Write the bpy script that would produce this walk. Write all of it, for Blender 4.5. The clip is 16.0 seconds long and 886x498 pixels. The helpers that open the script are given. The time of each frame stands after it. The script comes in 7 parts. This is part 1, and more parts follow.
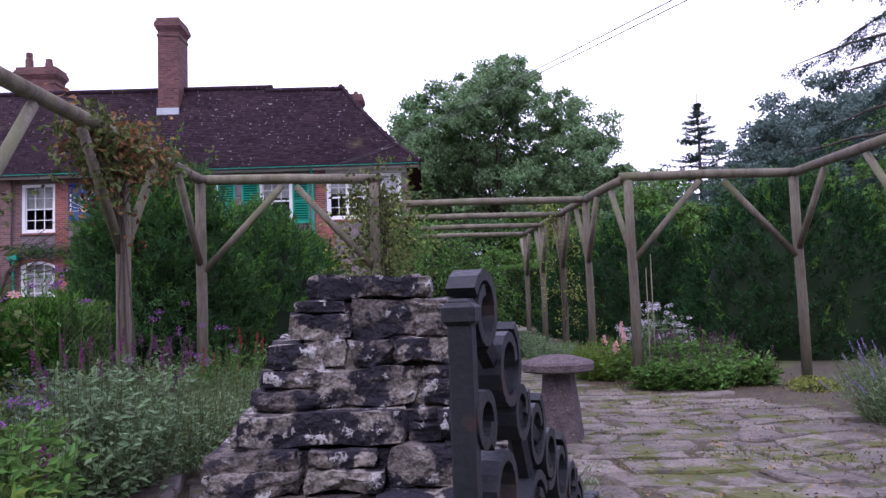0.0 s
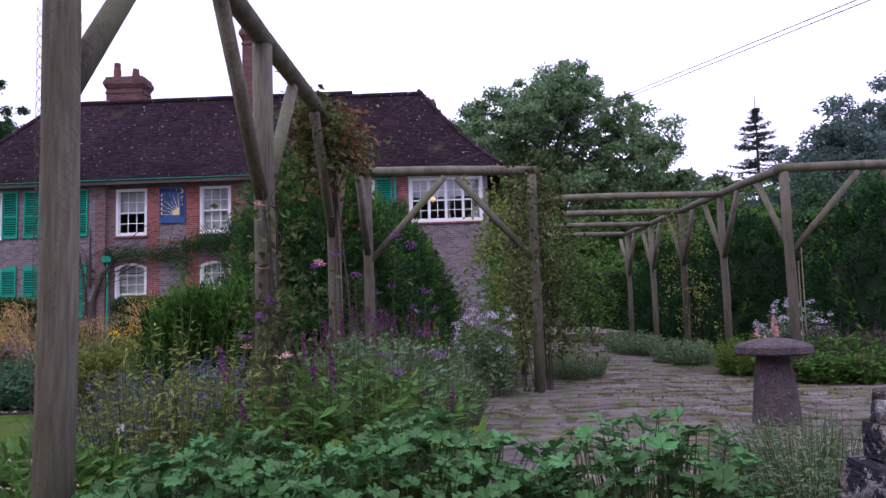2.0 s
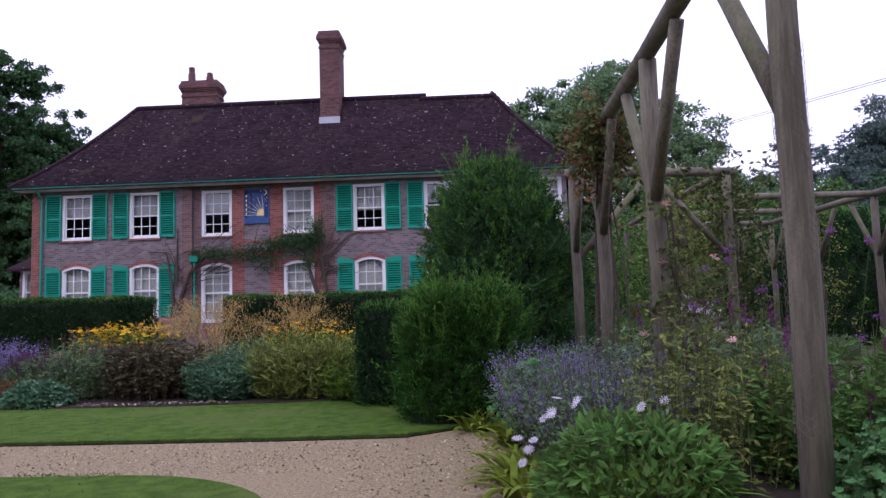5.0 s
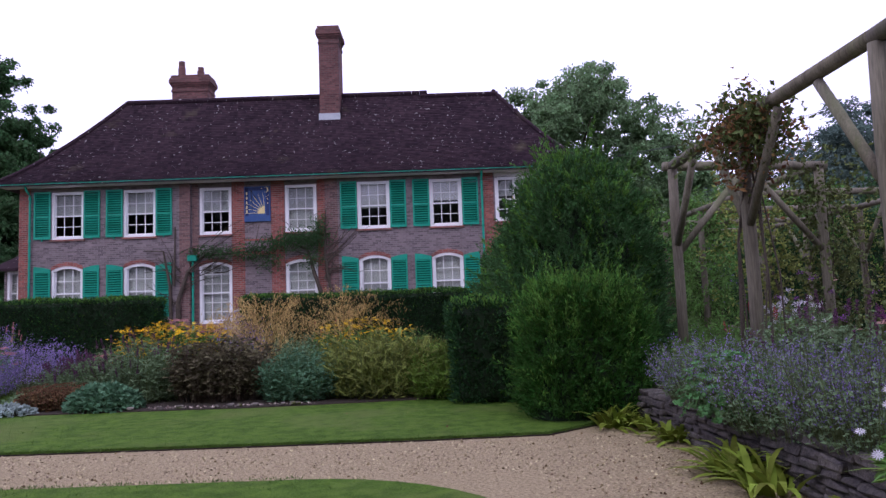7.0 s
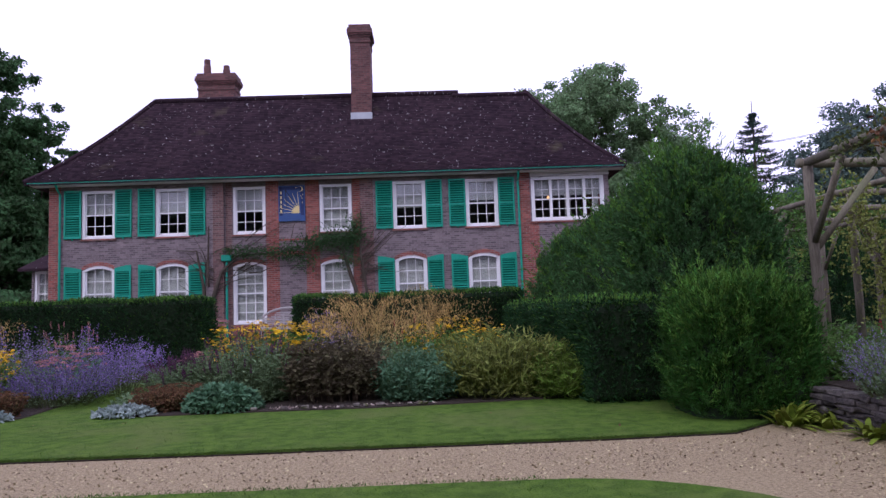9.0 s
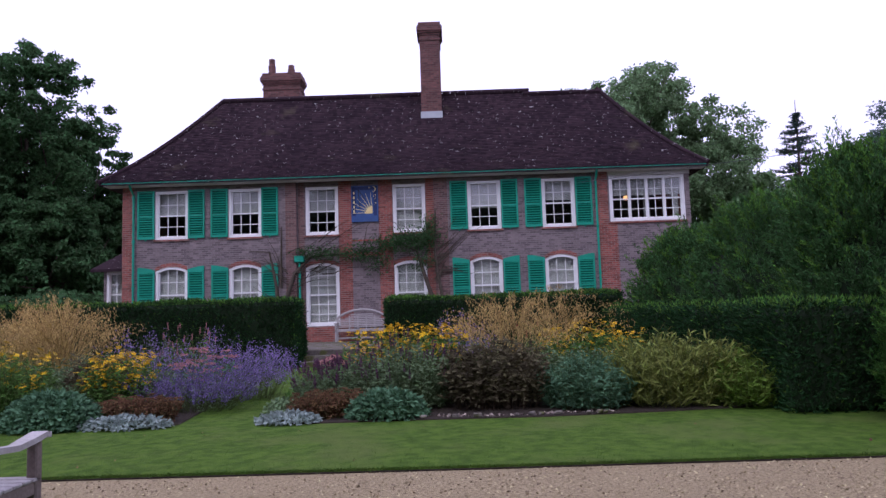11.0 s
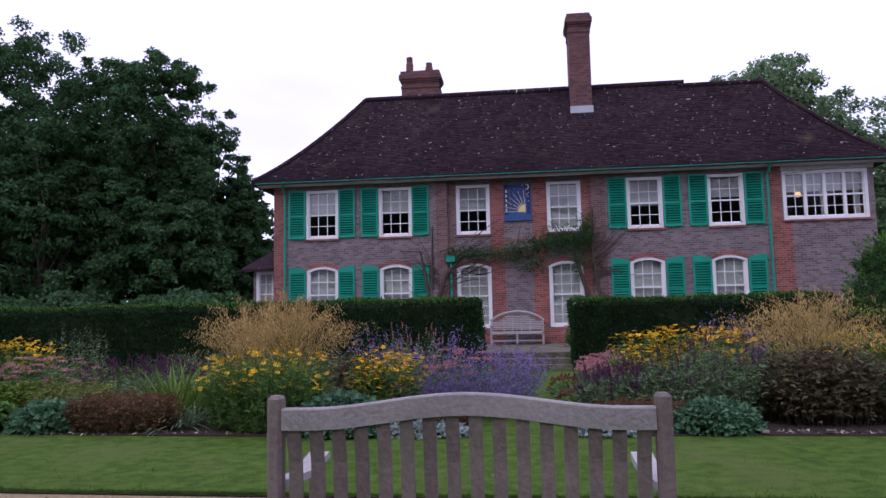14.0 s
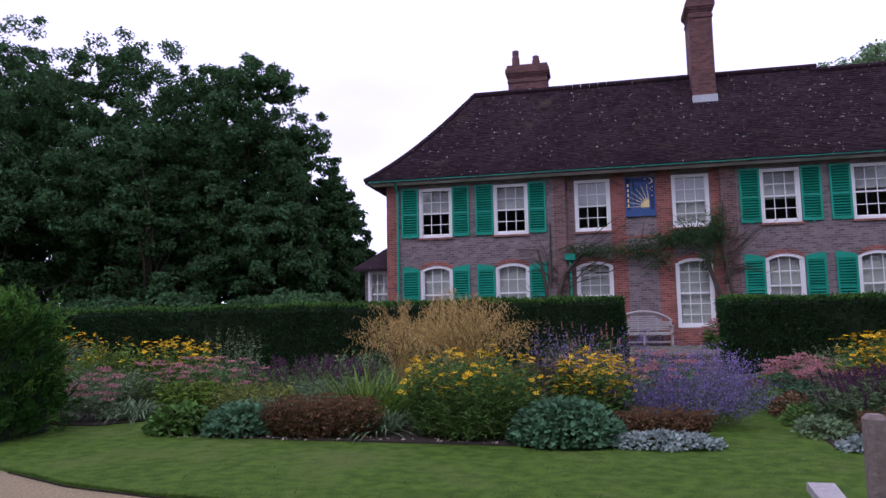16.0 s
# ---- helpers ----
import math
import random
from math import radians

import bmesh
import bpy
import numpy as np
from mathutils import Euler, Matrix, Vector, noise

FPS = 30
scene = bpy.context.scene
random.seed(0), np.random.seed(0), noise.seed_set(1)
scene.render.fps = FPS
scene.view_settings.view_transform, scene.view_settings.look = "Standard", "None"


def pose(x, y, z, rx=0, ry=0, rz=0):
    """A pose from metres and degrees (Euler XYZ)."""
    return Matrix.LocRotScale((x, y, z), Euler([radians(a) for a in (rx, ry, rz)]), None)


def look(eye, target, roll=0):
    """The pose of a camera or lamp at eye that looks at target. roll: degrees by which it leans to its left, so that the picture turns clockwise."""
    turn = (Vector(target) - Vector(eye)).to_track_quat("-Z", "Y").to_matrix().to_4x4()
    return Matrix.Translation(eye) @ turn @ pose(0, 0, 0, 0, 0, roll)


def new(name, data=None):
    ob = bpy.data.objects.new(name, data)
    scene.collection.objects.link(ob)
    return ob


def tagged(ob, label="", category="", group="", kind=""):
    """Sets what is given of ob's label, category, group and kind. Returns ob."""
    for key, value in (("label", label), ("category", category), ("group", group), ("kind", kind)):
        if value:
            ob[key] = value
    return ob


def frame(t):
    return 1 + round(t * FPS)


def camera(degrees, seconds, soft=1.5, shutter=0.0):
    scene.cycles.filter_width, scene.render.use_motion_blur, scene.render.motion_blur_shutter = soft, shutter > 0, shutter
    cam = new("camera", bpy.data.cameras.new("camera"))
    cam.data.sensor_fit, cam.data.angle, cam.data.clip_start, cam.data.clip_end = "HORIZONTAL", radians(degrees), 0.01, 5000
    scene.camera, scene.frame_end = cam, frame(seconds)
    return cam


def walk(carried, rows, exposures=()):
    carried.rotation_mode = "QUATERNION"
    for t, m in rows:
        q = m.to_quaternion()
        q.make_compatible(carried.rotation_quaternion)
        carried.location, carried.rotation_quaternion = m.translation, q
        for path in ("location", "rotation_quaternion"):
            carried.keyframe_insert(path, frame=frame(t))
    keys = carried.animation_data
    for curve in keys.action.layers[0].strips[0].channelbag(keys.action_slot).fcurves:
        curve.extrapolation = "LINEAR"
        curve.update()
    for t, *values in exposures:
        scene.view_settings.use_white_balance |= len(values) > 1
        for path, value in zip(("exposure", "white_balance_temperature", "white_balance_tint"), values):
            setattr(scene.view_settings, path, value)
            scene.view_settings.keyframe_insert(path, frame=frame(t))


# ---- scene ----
cam = camera(63.9, 16.0, 1.45)
METRES, EYE, TILT, LEAN, TURN = 14.5, 1.42, 0.0, 0.0, -1.3
ROWS = [
    (0.0, 0.0, 0.0, 0.0, 0.14, 4.03, 2.03),
    (0.5, -0.024, 0.0028, -0.0034, 1.01, 4.07, 1.99),
    (1.0, -0.0476, 0.0044, -0.0055, 2.29, 4.47, 1.9),
    (1.5, -0.0749, 0.0002, -0.0087, 2.4, 4.75, 1.7),
    (2.0, -0.1016, -0.0075, -0.0129, 3.46, 4.87, 1.69),
    (2.5, -0.1254, -0.018, -0.0138, 2.81, 4.9, 1.9),
    (3.0, -0.1504, -0.0278, -0.0142, 3.36, 5.04, 1.68),
    (3.5, -0.1808, -0.0376, -0.0127, 3.48, 5.05, 1.63),
    (4.0, -0.2097, -0.0487, -0.011, 4.52, 5.12, 1.66),
    (4.5, -0.2375, -0.0506, -0.0118, 4.91, 4.94, 1.66),
    (7.0, -0.3898, -0.0392, -0.0134, 1.37, 4.89, 2.05),
    (7.5, -0.4221, -0.039, -0.012, 0.51, 5.07, 2.13),
    (8.0, -0.4527, -0.0374, -0.0125, 0.2, 4.99, 2.08),
    (10.5, -0.6203, -0.0078, -0.0108, 0.96, 5.13, 1.88),
    (11.0, -0.6515, 0.003, -0.0078, 2.06, 5.25, 1.84),
    (11.5, -0.6823, 0.01, -0.0075, 2.65, 5.39, 1.77),
    (12.0, -0.7166, 0.0183, -0.0088, 3.8, 5.36, 1.58),
    (12.5, -0.7513, 0.0276, -0.0084, 5.19, 5.54, 1.42),
    (13.0, -0.7844, 0.0353, -0.0079, 6.07, 5.58, 1.39),
    (13.5, -0.8184, 0.0448, -0.0062, 7.51, 5.67, 1.26),
    (14.0, -0.8515, 0.0496, -0.0065, 7.99, 5.72, 1.16),
    (14.5, -0.888, 0.0553, -0.0073, 9.4, 5.59, 1.07),
    (15.0, -0.919, 0.0621, -0.0071, 10.85, 5.85, 1.23),
    (15.5, -0.9482, 0.0688, -0.007, 12.06, 5.8, 1.13),
    (16.0, -0.9756, 0.077, -0.0061, 13.47, 5.92, 1.09),
]
walk(cam, [(t, pose(0, 0, EYE, TILT, LEAN, TURN) @ pose(METRES * x, METRES * y, METRES * z, 90 + pitch, roll, yaw)) for t, x, y, z, yaw, pitch, roll in ROWS],
     exposures=[(0, 0.88, 6440, 12), (1, 0.86, 6440, 12), (2, 0.46, 6440, 12), (3, 0.43, 6440, 11), (4, 0.42, 6440, 11), (10, 0.33, 6440, 11), (12, 0.21, 6440, 10), (16, 0.16, 6440, 10)])


# ---- sky and light: a bright overcast day ----
world = bpy.data.worlds.new("overcast_sky")
scene.world = world
world.use_nodes = True
wn, wl = world.node_tree.nodes, world.node_tree.links
bg = wn["Background"]
sky = wn.new("ShaderNodeTexSky")
sky.sky_type, sky.sun_disc = "NISHITA", False
sky.sun_elevation, sky.sun_rotation = radians(50), radians(200)
sky.dust_density = 4.0
dim = wn.new("ShaderNodeHueSaturation")
dim.inputs["Saturation"].default_value, dim.inputs["Value"].default_value = 0.1, 0.12
wl.new(sky.outputs[0], dim.inputs["Color"])
wco = wn.new("ShaderNodeTexCoord")
wmp = wn.new("ShaderNodeMapping")
wmp.inputs["Scale"].default_value = (1, 1, 3)
wl.new(wco.outputs["Generated"], wmp.inputs["Vector"])
wnoise = wn.new("ShaderNodeTexNoise")
wnoise.inputs["Scale"].default_value, wnoise.inputs["Detail"].default_value = 2.2, 5
wl.new(wmp.outputs[0], wnoise.inputs["Vector"])
wramp = wn.new("ShaderNodeValToRGB")
wramp.color_ramp.elements[0].position, wramp.color_ramp.elements[0].color = 0.3, (0.9, 0.87, 1.36, 1)
wramp.color_ramp.elements[1].position, wramp.color_ramp.elements[1].color = 0.62, (1.15, 1.1, 1.68, 1)
wl.new(wnoise.outputs["Fac"], wramp.inputs[0])
wmix = wn.new("ShaderNodeMixRGB")
wmix.inputs[0].default_value = 0.85
wl.new(dim.outputs[0], wmix.inputs[1])
wl.new(wramp.outputs[0], wmix.inputs[2])
wl.new(wmix.outputs[0], bg.inputs["Color"])
bg.inputs["Strength"].default_value = 1.0
sun = new("sun", bpy.data.lights.new("sun", "SUN"))
sun.data.energy, sun.data.angle, sun.data.color = 0.6, radians(30), (0.95, 0.98, 1.0)
sun.matrix_world = look((0, 0, 60), (12, 34, 10))
rng = np.random.default_rng(7)


# ---- geometry helpers ----
def build(name, geos, smooth=False):
    """One mesh from (vertices, faces) pairs."""
    vs, loops, starts, totals, base, at = [], [], [], [], 0, 0
    for v, f in geos:
        v = np.asarray(v, dtype=np.float32).reshape(-1, 3)
        vs.append(v)
        groups = [f] if isinstance(f, np.ndarray) else [np.array([q], dtype=np.int32) for q in f]
        for g in groups:
            m, k = g.shape
            loops.append((g + base).ravel())
            starts.append(at + np.arange(m) * k)
            totals.append(np.full(m, k))
            at += m * k
        base += len(v)
    vs, loops = np.concatenate(vs), np.concatenate(loops).astype(np.int32)
    starts, totals = np.concatenate(starts).astype(np.int32), np.concatenate(totals).astype(np.int32)
    me = bpy.data.meshes.new(name)
    me.vertices.add(len(vs))
    me.vertices.foreach_set("co", vs.ravel())
    me.loops.add(len(loops))
    me.loops.foreach_set("vertex_index", loops)
    me.polygons.add(len(starts))
    me.polygons.foreach_set("loop_start", starts)
    me.polygons.foreach_set("loop_total", totals)
    me.polygons.foreach_set("use_smooth", np.full(len(starts), bool(smooth)))
    me.update(calc_edges=True)
    me.validate()
    return me


def part(name, geos, material, parent, label="", smooth=False, kind=""):
    me = geos if isinstance(geos, bpy.types.Mesh) else build(name, geos, smooth)
    if not me.materials:
        me.materials.append(material)
    ob = new(name, me)
    ob.parent = parent
    return tagged(ob, label, kind=kind)


def thing(name, label, category, at=(0, 0, 0), group="", kind="", turn=0):
    ob = new(name)
    ob.empty_display_size = 0.1
    ob.matrix_basis = pose(*at, 0, 0, turn)
    return tagged(ob, label, category, group, kind)


def solid(name, geos, material, label, category, group="", kind="", smooth=False):
    me = build(name, geos, smooth)
    me.materials.append(material)
    return tagged(new(name, me), label, category, group, kind)


def box(x0, y0, z0, x1, y1, z1, m=None):
    v = np.array([(x, y, z) for z in (z0, z1) for y in (y0, y1) for x in (x0, x1)], dtype=float)
    if m is not None:
        v = np.array([m @ Vector(p) for p in v])
    return v, np.array([(0, 2, 3, 1), (4, 5, 7, 6), (0, 1, 5, 4), (2, 6, 7, 3), (0, 4, 6, 2), (1, 3, 7, 5)])


def chamfer(x0, y0, z0, x1, y1, z1, b=0.01, jit=0.0, r=None, m=None):
    """A box with chamfered, optionally uneven edges."""
    c, h = np.array([(x0 + x1) / 2, (y0 + y1) / 2, (z0 + z1) / 2]), np.array([x1 - x0, y1 - y0, z1 - z0]) / 2
    b = min(b, 0.45 * h.min())
    v, idx = [], {}
    for sx in (-1, 1):
        for sy in (-1, 1):
            for sz in (-1, 1):
                s = np.array((sx, sy, sz))
                off = (r.random(3) - 0.5) * 2 * jit if r is not None else np.zeros(3)
                for a in range(3):
                    p = c + s * (h - b)
                    p[a] = c[a] + s[a] * h[a]
                    idx[(sx, sy, sz, a)] = len(v)
                    v.append(p + off)
    f = []
    for a in range(3):
        o = [i for i in range(3) if i != a]
        for s in (-1, 1):
            ring = []
            for p, q in ((-1, -1), (1, -1), (1, 1), (-1, 1)):
                k = [0, 0, 0]
                k[a], k[o[0]], k[o[1]] = s, p, q
                ring.append(idx[(*k, a)])
            flip = (s < 0) != (a == 1)
            f.append(ring[::-1] if flip else ring)
        for p in (-1, 1):
            for q in (-1, 1):
                ends = []
                for s in (-1, 1):
                    k = [0, 0, 0]
                    k[a], k[o[0]], k[o[1]] = s, p, q
                    ends.append((idx[(*k, o[0])], idx[(*k, o[1])]))
                f.append([ends[0][0], ends[0][1], ends[1][1], ends[1][0]])
    for sx in (-1, 1):
        for sy in (-1, 1):
            for sz in (-1, 1):
                f.append([idx[(sx, sy, sz, a)] for a in range(3)])
    v = np.array(v)
    if m is not None:
        v = np.array([m @ Vector(p) for p in v])
    return v, f


def rock(x0, y0, z0, x1, y1, z1, r, rough=0.012, m=None, n=(5, 3, 3)):
    """A rough-faced block: a finely cut box with every point pushed in or out."""
    c, hs = np.array([(x0 + x1) / 2, (y0 + y1) / 2, (z0 + z1) / 2]), np.array([x1 - x0, y1 - y0, z1 - z0]) / 2
    index, v, f = {}, [], []
    off = r.random(3) * 50

    def point(k):
        if k not in index:
            u = np.array([2 * k[i] / n[i] - 1 for i in range(3)])
            e = np.sort(np.abs(u))
            u = u * (1 - 0.03 * (e[1] > 0.95) - 0.03 * (e[0] > 0.95))
            p = c + u * hs
            q = noise.noise_vector(Vector(p * 14 + off))
            index[k] = len(v)
            v.append(p + np.array(q) * rough + (r.random(3) - 0.5) * rough * 0.6)
        return index[k]

    for ax in range(3):
        i, j = [q for q in range(3) if q != ax]
        for end in (0, n[ax]):
            for s in range(n[i]):
                for t in range(n[j]):
                    ring = []
                    for ds, dt in ((0, 0), (1, 0), (1, 1), (0, 1)):
                        k = [0, 0, 0]
                        k[ax], k[i], k[j] = end, s + ds, t + dt
                        ring.append(point(tuple(k)))
                    f.append(ring if (end == 0) == (ax == 1) else ring[::-1])
    v = np.array(v)
    if m is not None:
        v = np.array([m @ Vector(p) for p in v])
    return v, np.array(f)


def flakes(p, size):
    """Flat chips lying on the ground."""
    n = len(p)
    a = rng.uniform(0, 6.28, n)
    d, s = np.column_stack([np.cos(a), np.sin(a), np.zeros(n)]), np.column_stack([-np.sin(a), np.cos(a), np.zeros(n)])
    size = np.broadcast_to(size, (n,))[:, None]
    tilt = rng.normal(size=(n, 1)) * 0.25 * [[0, 0, 1]] * size
    v = np.stack([p - d * size * 0.5, p + s * size * 0.35 + tilt, p + d * size * 0.5, p - s * size * 0.35 - tilt], axis=1)
    return v.reshape(-1, 3), np.arange(4 * n).reshape(n, 4)


def tube(pts, radii, n=8, caps=True):
    pts = [Vector(p) for p in pts]
    if not hasattr(radii, "__len__"):
        radii = [radii] * len(pts)
    v, f = [], []
    side = None
    for i, p in enumerate(pts):
        d = (pts[min(i + 1, len(pts) - 1)] - pts[max(i - 1, 0)]).normalized()
        if side is None:
            side = d.orthogonal().normalized()
        side = (side - d * side.dot(d)).normalized()
        up = d.cross(side)
        for k in range(n):
            a = 2 * math.pi * k / n
            v.append(p + (side * math.cos(a) + up * math.sin(a)) * radii[i])
    for i in range(len(pts) - 1):
        for k in range(n):
            f.append((i * n + k, i * n + (k + 1) % n, (i + 1) * n + (k + 1) % n, (i + 1) * n + k))
    f = [list(q) for q in f]
    if caps:
        f += [list(range(n))[::-1], [(len(pts) - 1) * n + k for k in range(n)]]
    return np.array(v), f


def lathe(profile, n=20, centre=(0, 0)):
    v, f = [], []
    for r, z in profile:
        for k in range(n):
            a = 2 * math.pi * k / n
            v.append((centre[0] + r * math.cos(a), centre[1] + r * math.sin(a), z))
    for i in range(len(profile) - 1):
        for k in range(n):
            f.append([i * n + k, i * n + (k + 1) % n, (i + 1) * n + (k + 1) % n, (i + 1) * n + k])
    f += [list(range(n))[::-1], [(len(profile) - 1) * n + k for k in range(n)]]
    return np.array(v), f


def prism(poly, z0, z1, bev=0.0):
    """An upright slab over a polygon, its top edge drawn in by bev."""
    p = np.array(poly, dtype=float)
    n, c = len(p), p.mean(axis=0)
    rings = [(p, z0), (p, z1 - bev * 0.8), (c + (p - c) * (1 - bev / max(0.05, np.abs(p - c).max())), z1)] if bev else [(p, z0), (p, z1)]
    v = np.concatenate([np.column_stack([q, np.full(n, z)]) for q, z in rings])
    f = [[i * n + k, i * n + (k + 1) % n, (i + 1) * n + (k + 1) % n, (i + 1) * n + k] for i in range(len(rings) - 1) for k in range(n)]
    return v, f + [list(range((len(rings) - 1) * n, len(rings) * n)), list(range(n))[::-1]]


def unit(a):
    return a / np.maximum(1e-9, np.linalg.norm(a, axis=1, keepdims=True))


def randdir(n, up=0.0):
    return unit(rng.normal(size=(n, 3)) + [0, 0, up])


def blades(p, d, length, width, fold=0.25, face=None):
    """Leaves as small folded diamonds from the points p along the directions d, turned to face as far as they can."""
    n = len(p)
    d = unit(np.asarray(d, dtype=float))
    s = unit(np.cross(d, randdir(n) if face is None else face))
    u = np.cross(s, d)
    length, width = np.broadcast_to(length, (n,))[:, None], np.broadcast_to(width, (n,))[:, None]
    mid = p + d * length * 0.5
    v = np.stack([p, mid + s * width / 2 + u * width * fold, p + d * length - u * width * fold, mid - s * width / 2 + u * width * fold], axis=1)
    return v.reshape(-1, 3), np.arange(4 * n).reshape(n, 4)


def straps(p, d, length, width, droop=0.5, seg=4):
    """Long arching strap leaves."""
    n = len(p)
    d = unit(np.asarray(d, dtype=float))
    length, width = np.broadcast_to(length, (n,))[:, None], np.broadcast_to(width, (n,))[:, None]
    flat = unit(d * [1, 1, 0] + 1e-6)
    s = unit(np.cross(flat, np.array([[0, 0, 1.0]])))
    rows = []
    for i in range(seg + 1):
        t = i / seg
        c = p + d * length * t + (flat * 0.35 - np.array([0, 0, 1.0])) * droop * length * t * t
        w = width * (0.55 + 0.9 * t - 1.4 * t * t) if i < seg else width * 0.03
        rows += [c - s * w / 2, c + s * w / 2]
    v = np.stack(rows, axis=1)
    k = 2 * (seg + 1)
    f = np.array([(2 * i, 2 * i + 1, 2 * i + 3, 2 * i + 2) for i in range(seg)])
    return v.reshape(-1, 3), (f[None] + (np.arange(n) * k)[:, None, None]).reshape(-1, 4)


def stems(p, q, width, bow=0.0):
    """Thin stems from p to q, three-sided, with one bend."""
    n = len(p)
    mid = (p + q) / 2 + rng.normal(size=(n, 3)) * bow
    rows = []
    for c, w in ((p, 1.0), (mid, 0.8), (q, 0.5)):
        for a in (0, 2.1, 4.2):
            rows.append(c + np.array([math.cos(a), math.sin(a), 0]) * width * w / 2)
    v = np.stack(rows, axis=1)
    f = np.array([(3 * i + a, 3 * i + (a + 1) % 3, 3 * i + 3 + (a + 1) % 3, 3 * i + 3 + a) for i in range(2) for a in range(3)])
    return v.reshape(-1, 3), (f[None] + (np.arange(n) * 9)[:, None, None]).reshape(-1, 4)


def petals(c, radius, n_petals=6, up=None, cup=0.15):
    """Open daisy-like flowers of n_petals at the points c."""
    n = len(c)
    nrm = unit(np.array([[0, 0, 1.0]]) + rng.normal(size=(n, 3)) * 0.35) if up is None else up
    a = unit(np.cross(nrm, randdir(n)))
    b = np.cross(nrm, a)
    radius = np.broadcast_to(radius, (n,))[:, None]
    out_v = []
    for k in range(n_petals):
        t = 2 * math.pi * k / n_petals
        d = a * math.cos(t) + b * math.sin(t)
        s = np.cross(nrm, d)
        w = radius * 2.2 / n_petals
        out_v.append(np.stack([c, c + d * radius * 0.6 + s * w / 2 + nrm * radius * cup * 0.6, c + d * radius + nrm * radius * cup * 0.5, c + d * radius * 0.6 - s * w / 2 + nrm * radius * cup * 0.6], axis=1))
    v = np.concatenate(out_v).reshape(-1, 3)
    return v, np.arange(len(v)).reshape(-1, 4)


def florets(c, spread, size, per):
    """Clusters of per little florets round the points c."""
    n = len(c)
    q = np.repeat(c, per, axis=0) + rng.normal(size=(n * per, 3)) * spread
    return blades(q, randdir(n * per, 0.6), size, size * 0.8, 0.1)


# ---- materials ----
def mat(name, c1, c2, scale=3.0, rough=0.7, bump=0.0, bscale=40.0, island=0.0, objvar=0.0, metal=0.0, spec=0.3, trans=0.0, contrast=1.0):
    m = bpy.data.materials.new(name)
    m.use_nodes = True
    n, l = m.node_tree.nodes, m.node_tree.links
    bs = n["Principled BSDF"]
    tc = n.new("ShaderNodeTexCoord")
    a, b = n.new("ShaderNodeTexNoise"), n.new("ShaderNodeTexNoise")
    a.inputs["Scale"].default_value, a.inputs["Detail"].default_value = scale, 6
    b.inputs["Scale"].default_value, b.inputs["Detail"].default_value = scale * 9, 4
    l.new(tc.outputs["Object"], a.inputs["Vector"])
    l.new(tc.outputs["Object"], b.inputs["Vector"])
    add = n.new("ShaderNodeMath")
    add.operation = "ADD"
    l.new(a.outputs["Fac"], add.inputs[0])
    l.new(b.outputs["Fac"], add.inputs[1])
    rp = n.new("ShaderNodeMapRange")
    rp.inputs["From Min"].default_value, rp.inputs["From Max"].default_value = 1 - 0.3 / contrast, 1 + 0.3 / contrast
    l.new(add.outputs[0], rp.inputs["Value"])
    mix = n.new("ShaderNodeMixRGB")
    mix.inputs[1].default_value, mix.inputs[2].default_value = (*c1, 1), (*c2, 1)
    l.new(rp.outputs[0], mix.inputs[0])
    out = mix.outputs[0]
    for amount, node, socket in ((island, "ShaderNodeNewGeometry", "Random Per Island"), (objvar, "ShaderNodeObjectInfo", "Random")):
        if amount:
            g = n.new(node)
            mr = n.new("ShaderNodeMapRange")
            mr.inputs["To Min"].default_value, mr.inputs["To Max"].default_value = 1 - amount, 1 + amount
            l.new(g.outputs[socket], mr.inputs["Value"])
            hs = n.new("ShaderNodeHueSaturation")
            l.new(mr.outputs[0], hs.inputs["Value"])
            mh = n.new("ShaderNodeMapRange")
            mh.inputs["To Min"].default_value, mh.inputs["To Max"].default_value = 0.5 - amount * 0.04, 0.5 + amount * 0.04
            l.new(g.outputs[socket], mh.inputs["Value"])
            l.new(mh.outputs[0], hs.inputs["Hue"])
            l.new(out, hs.inputs["Color"])
            out = hs.outputs[0]
    l.new(out, bs.inputs["Base Color"])
    bs.inputs["Roughness"].default_value, bs.inputs["Metallic"].default_value = rough, metal
    bs.inputs["Specular IOR Level"].default_value = spec
    if bump:
        c = n.new("ShaderNodeTexNoise")
        c.inputs["Scale"].default_value, c.inputs["Detail"].default_value = bscale, 5
        l.new(tc.outputs["Object"], c.inputs["Vector"])
        bp = n.new("ShaderNodeBump")
        bp.inputs["Strength"].default_value, bp.inputs["Distance"].default_value = bump, 0.02
        l.new(c.outputs["Fac"], bp.inputs["Height"])
        l.new(bp.outputs[0], bs.inputs["Normal"])
    if trans:
        tr = n.new("ShaderNodeBsdfTranslucent")
        l.new(out, tr.inputs["Color"])
        ms = n.new("ShaderNodeMixShader")
        ms.inputs[0].default_value = trans
        l.new(bs.outputs[0], ms.inputs[1])
        l.new(tr.outputs[0], ms.inputs[2])
        l.new(ms.outputs[0], n["Material Output"].inputs["Surface"])
    return m


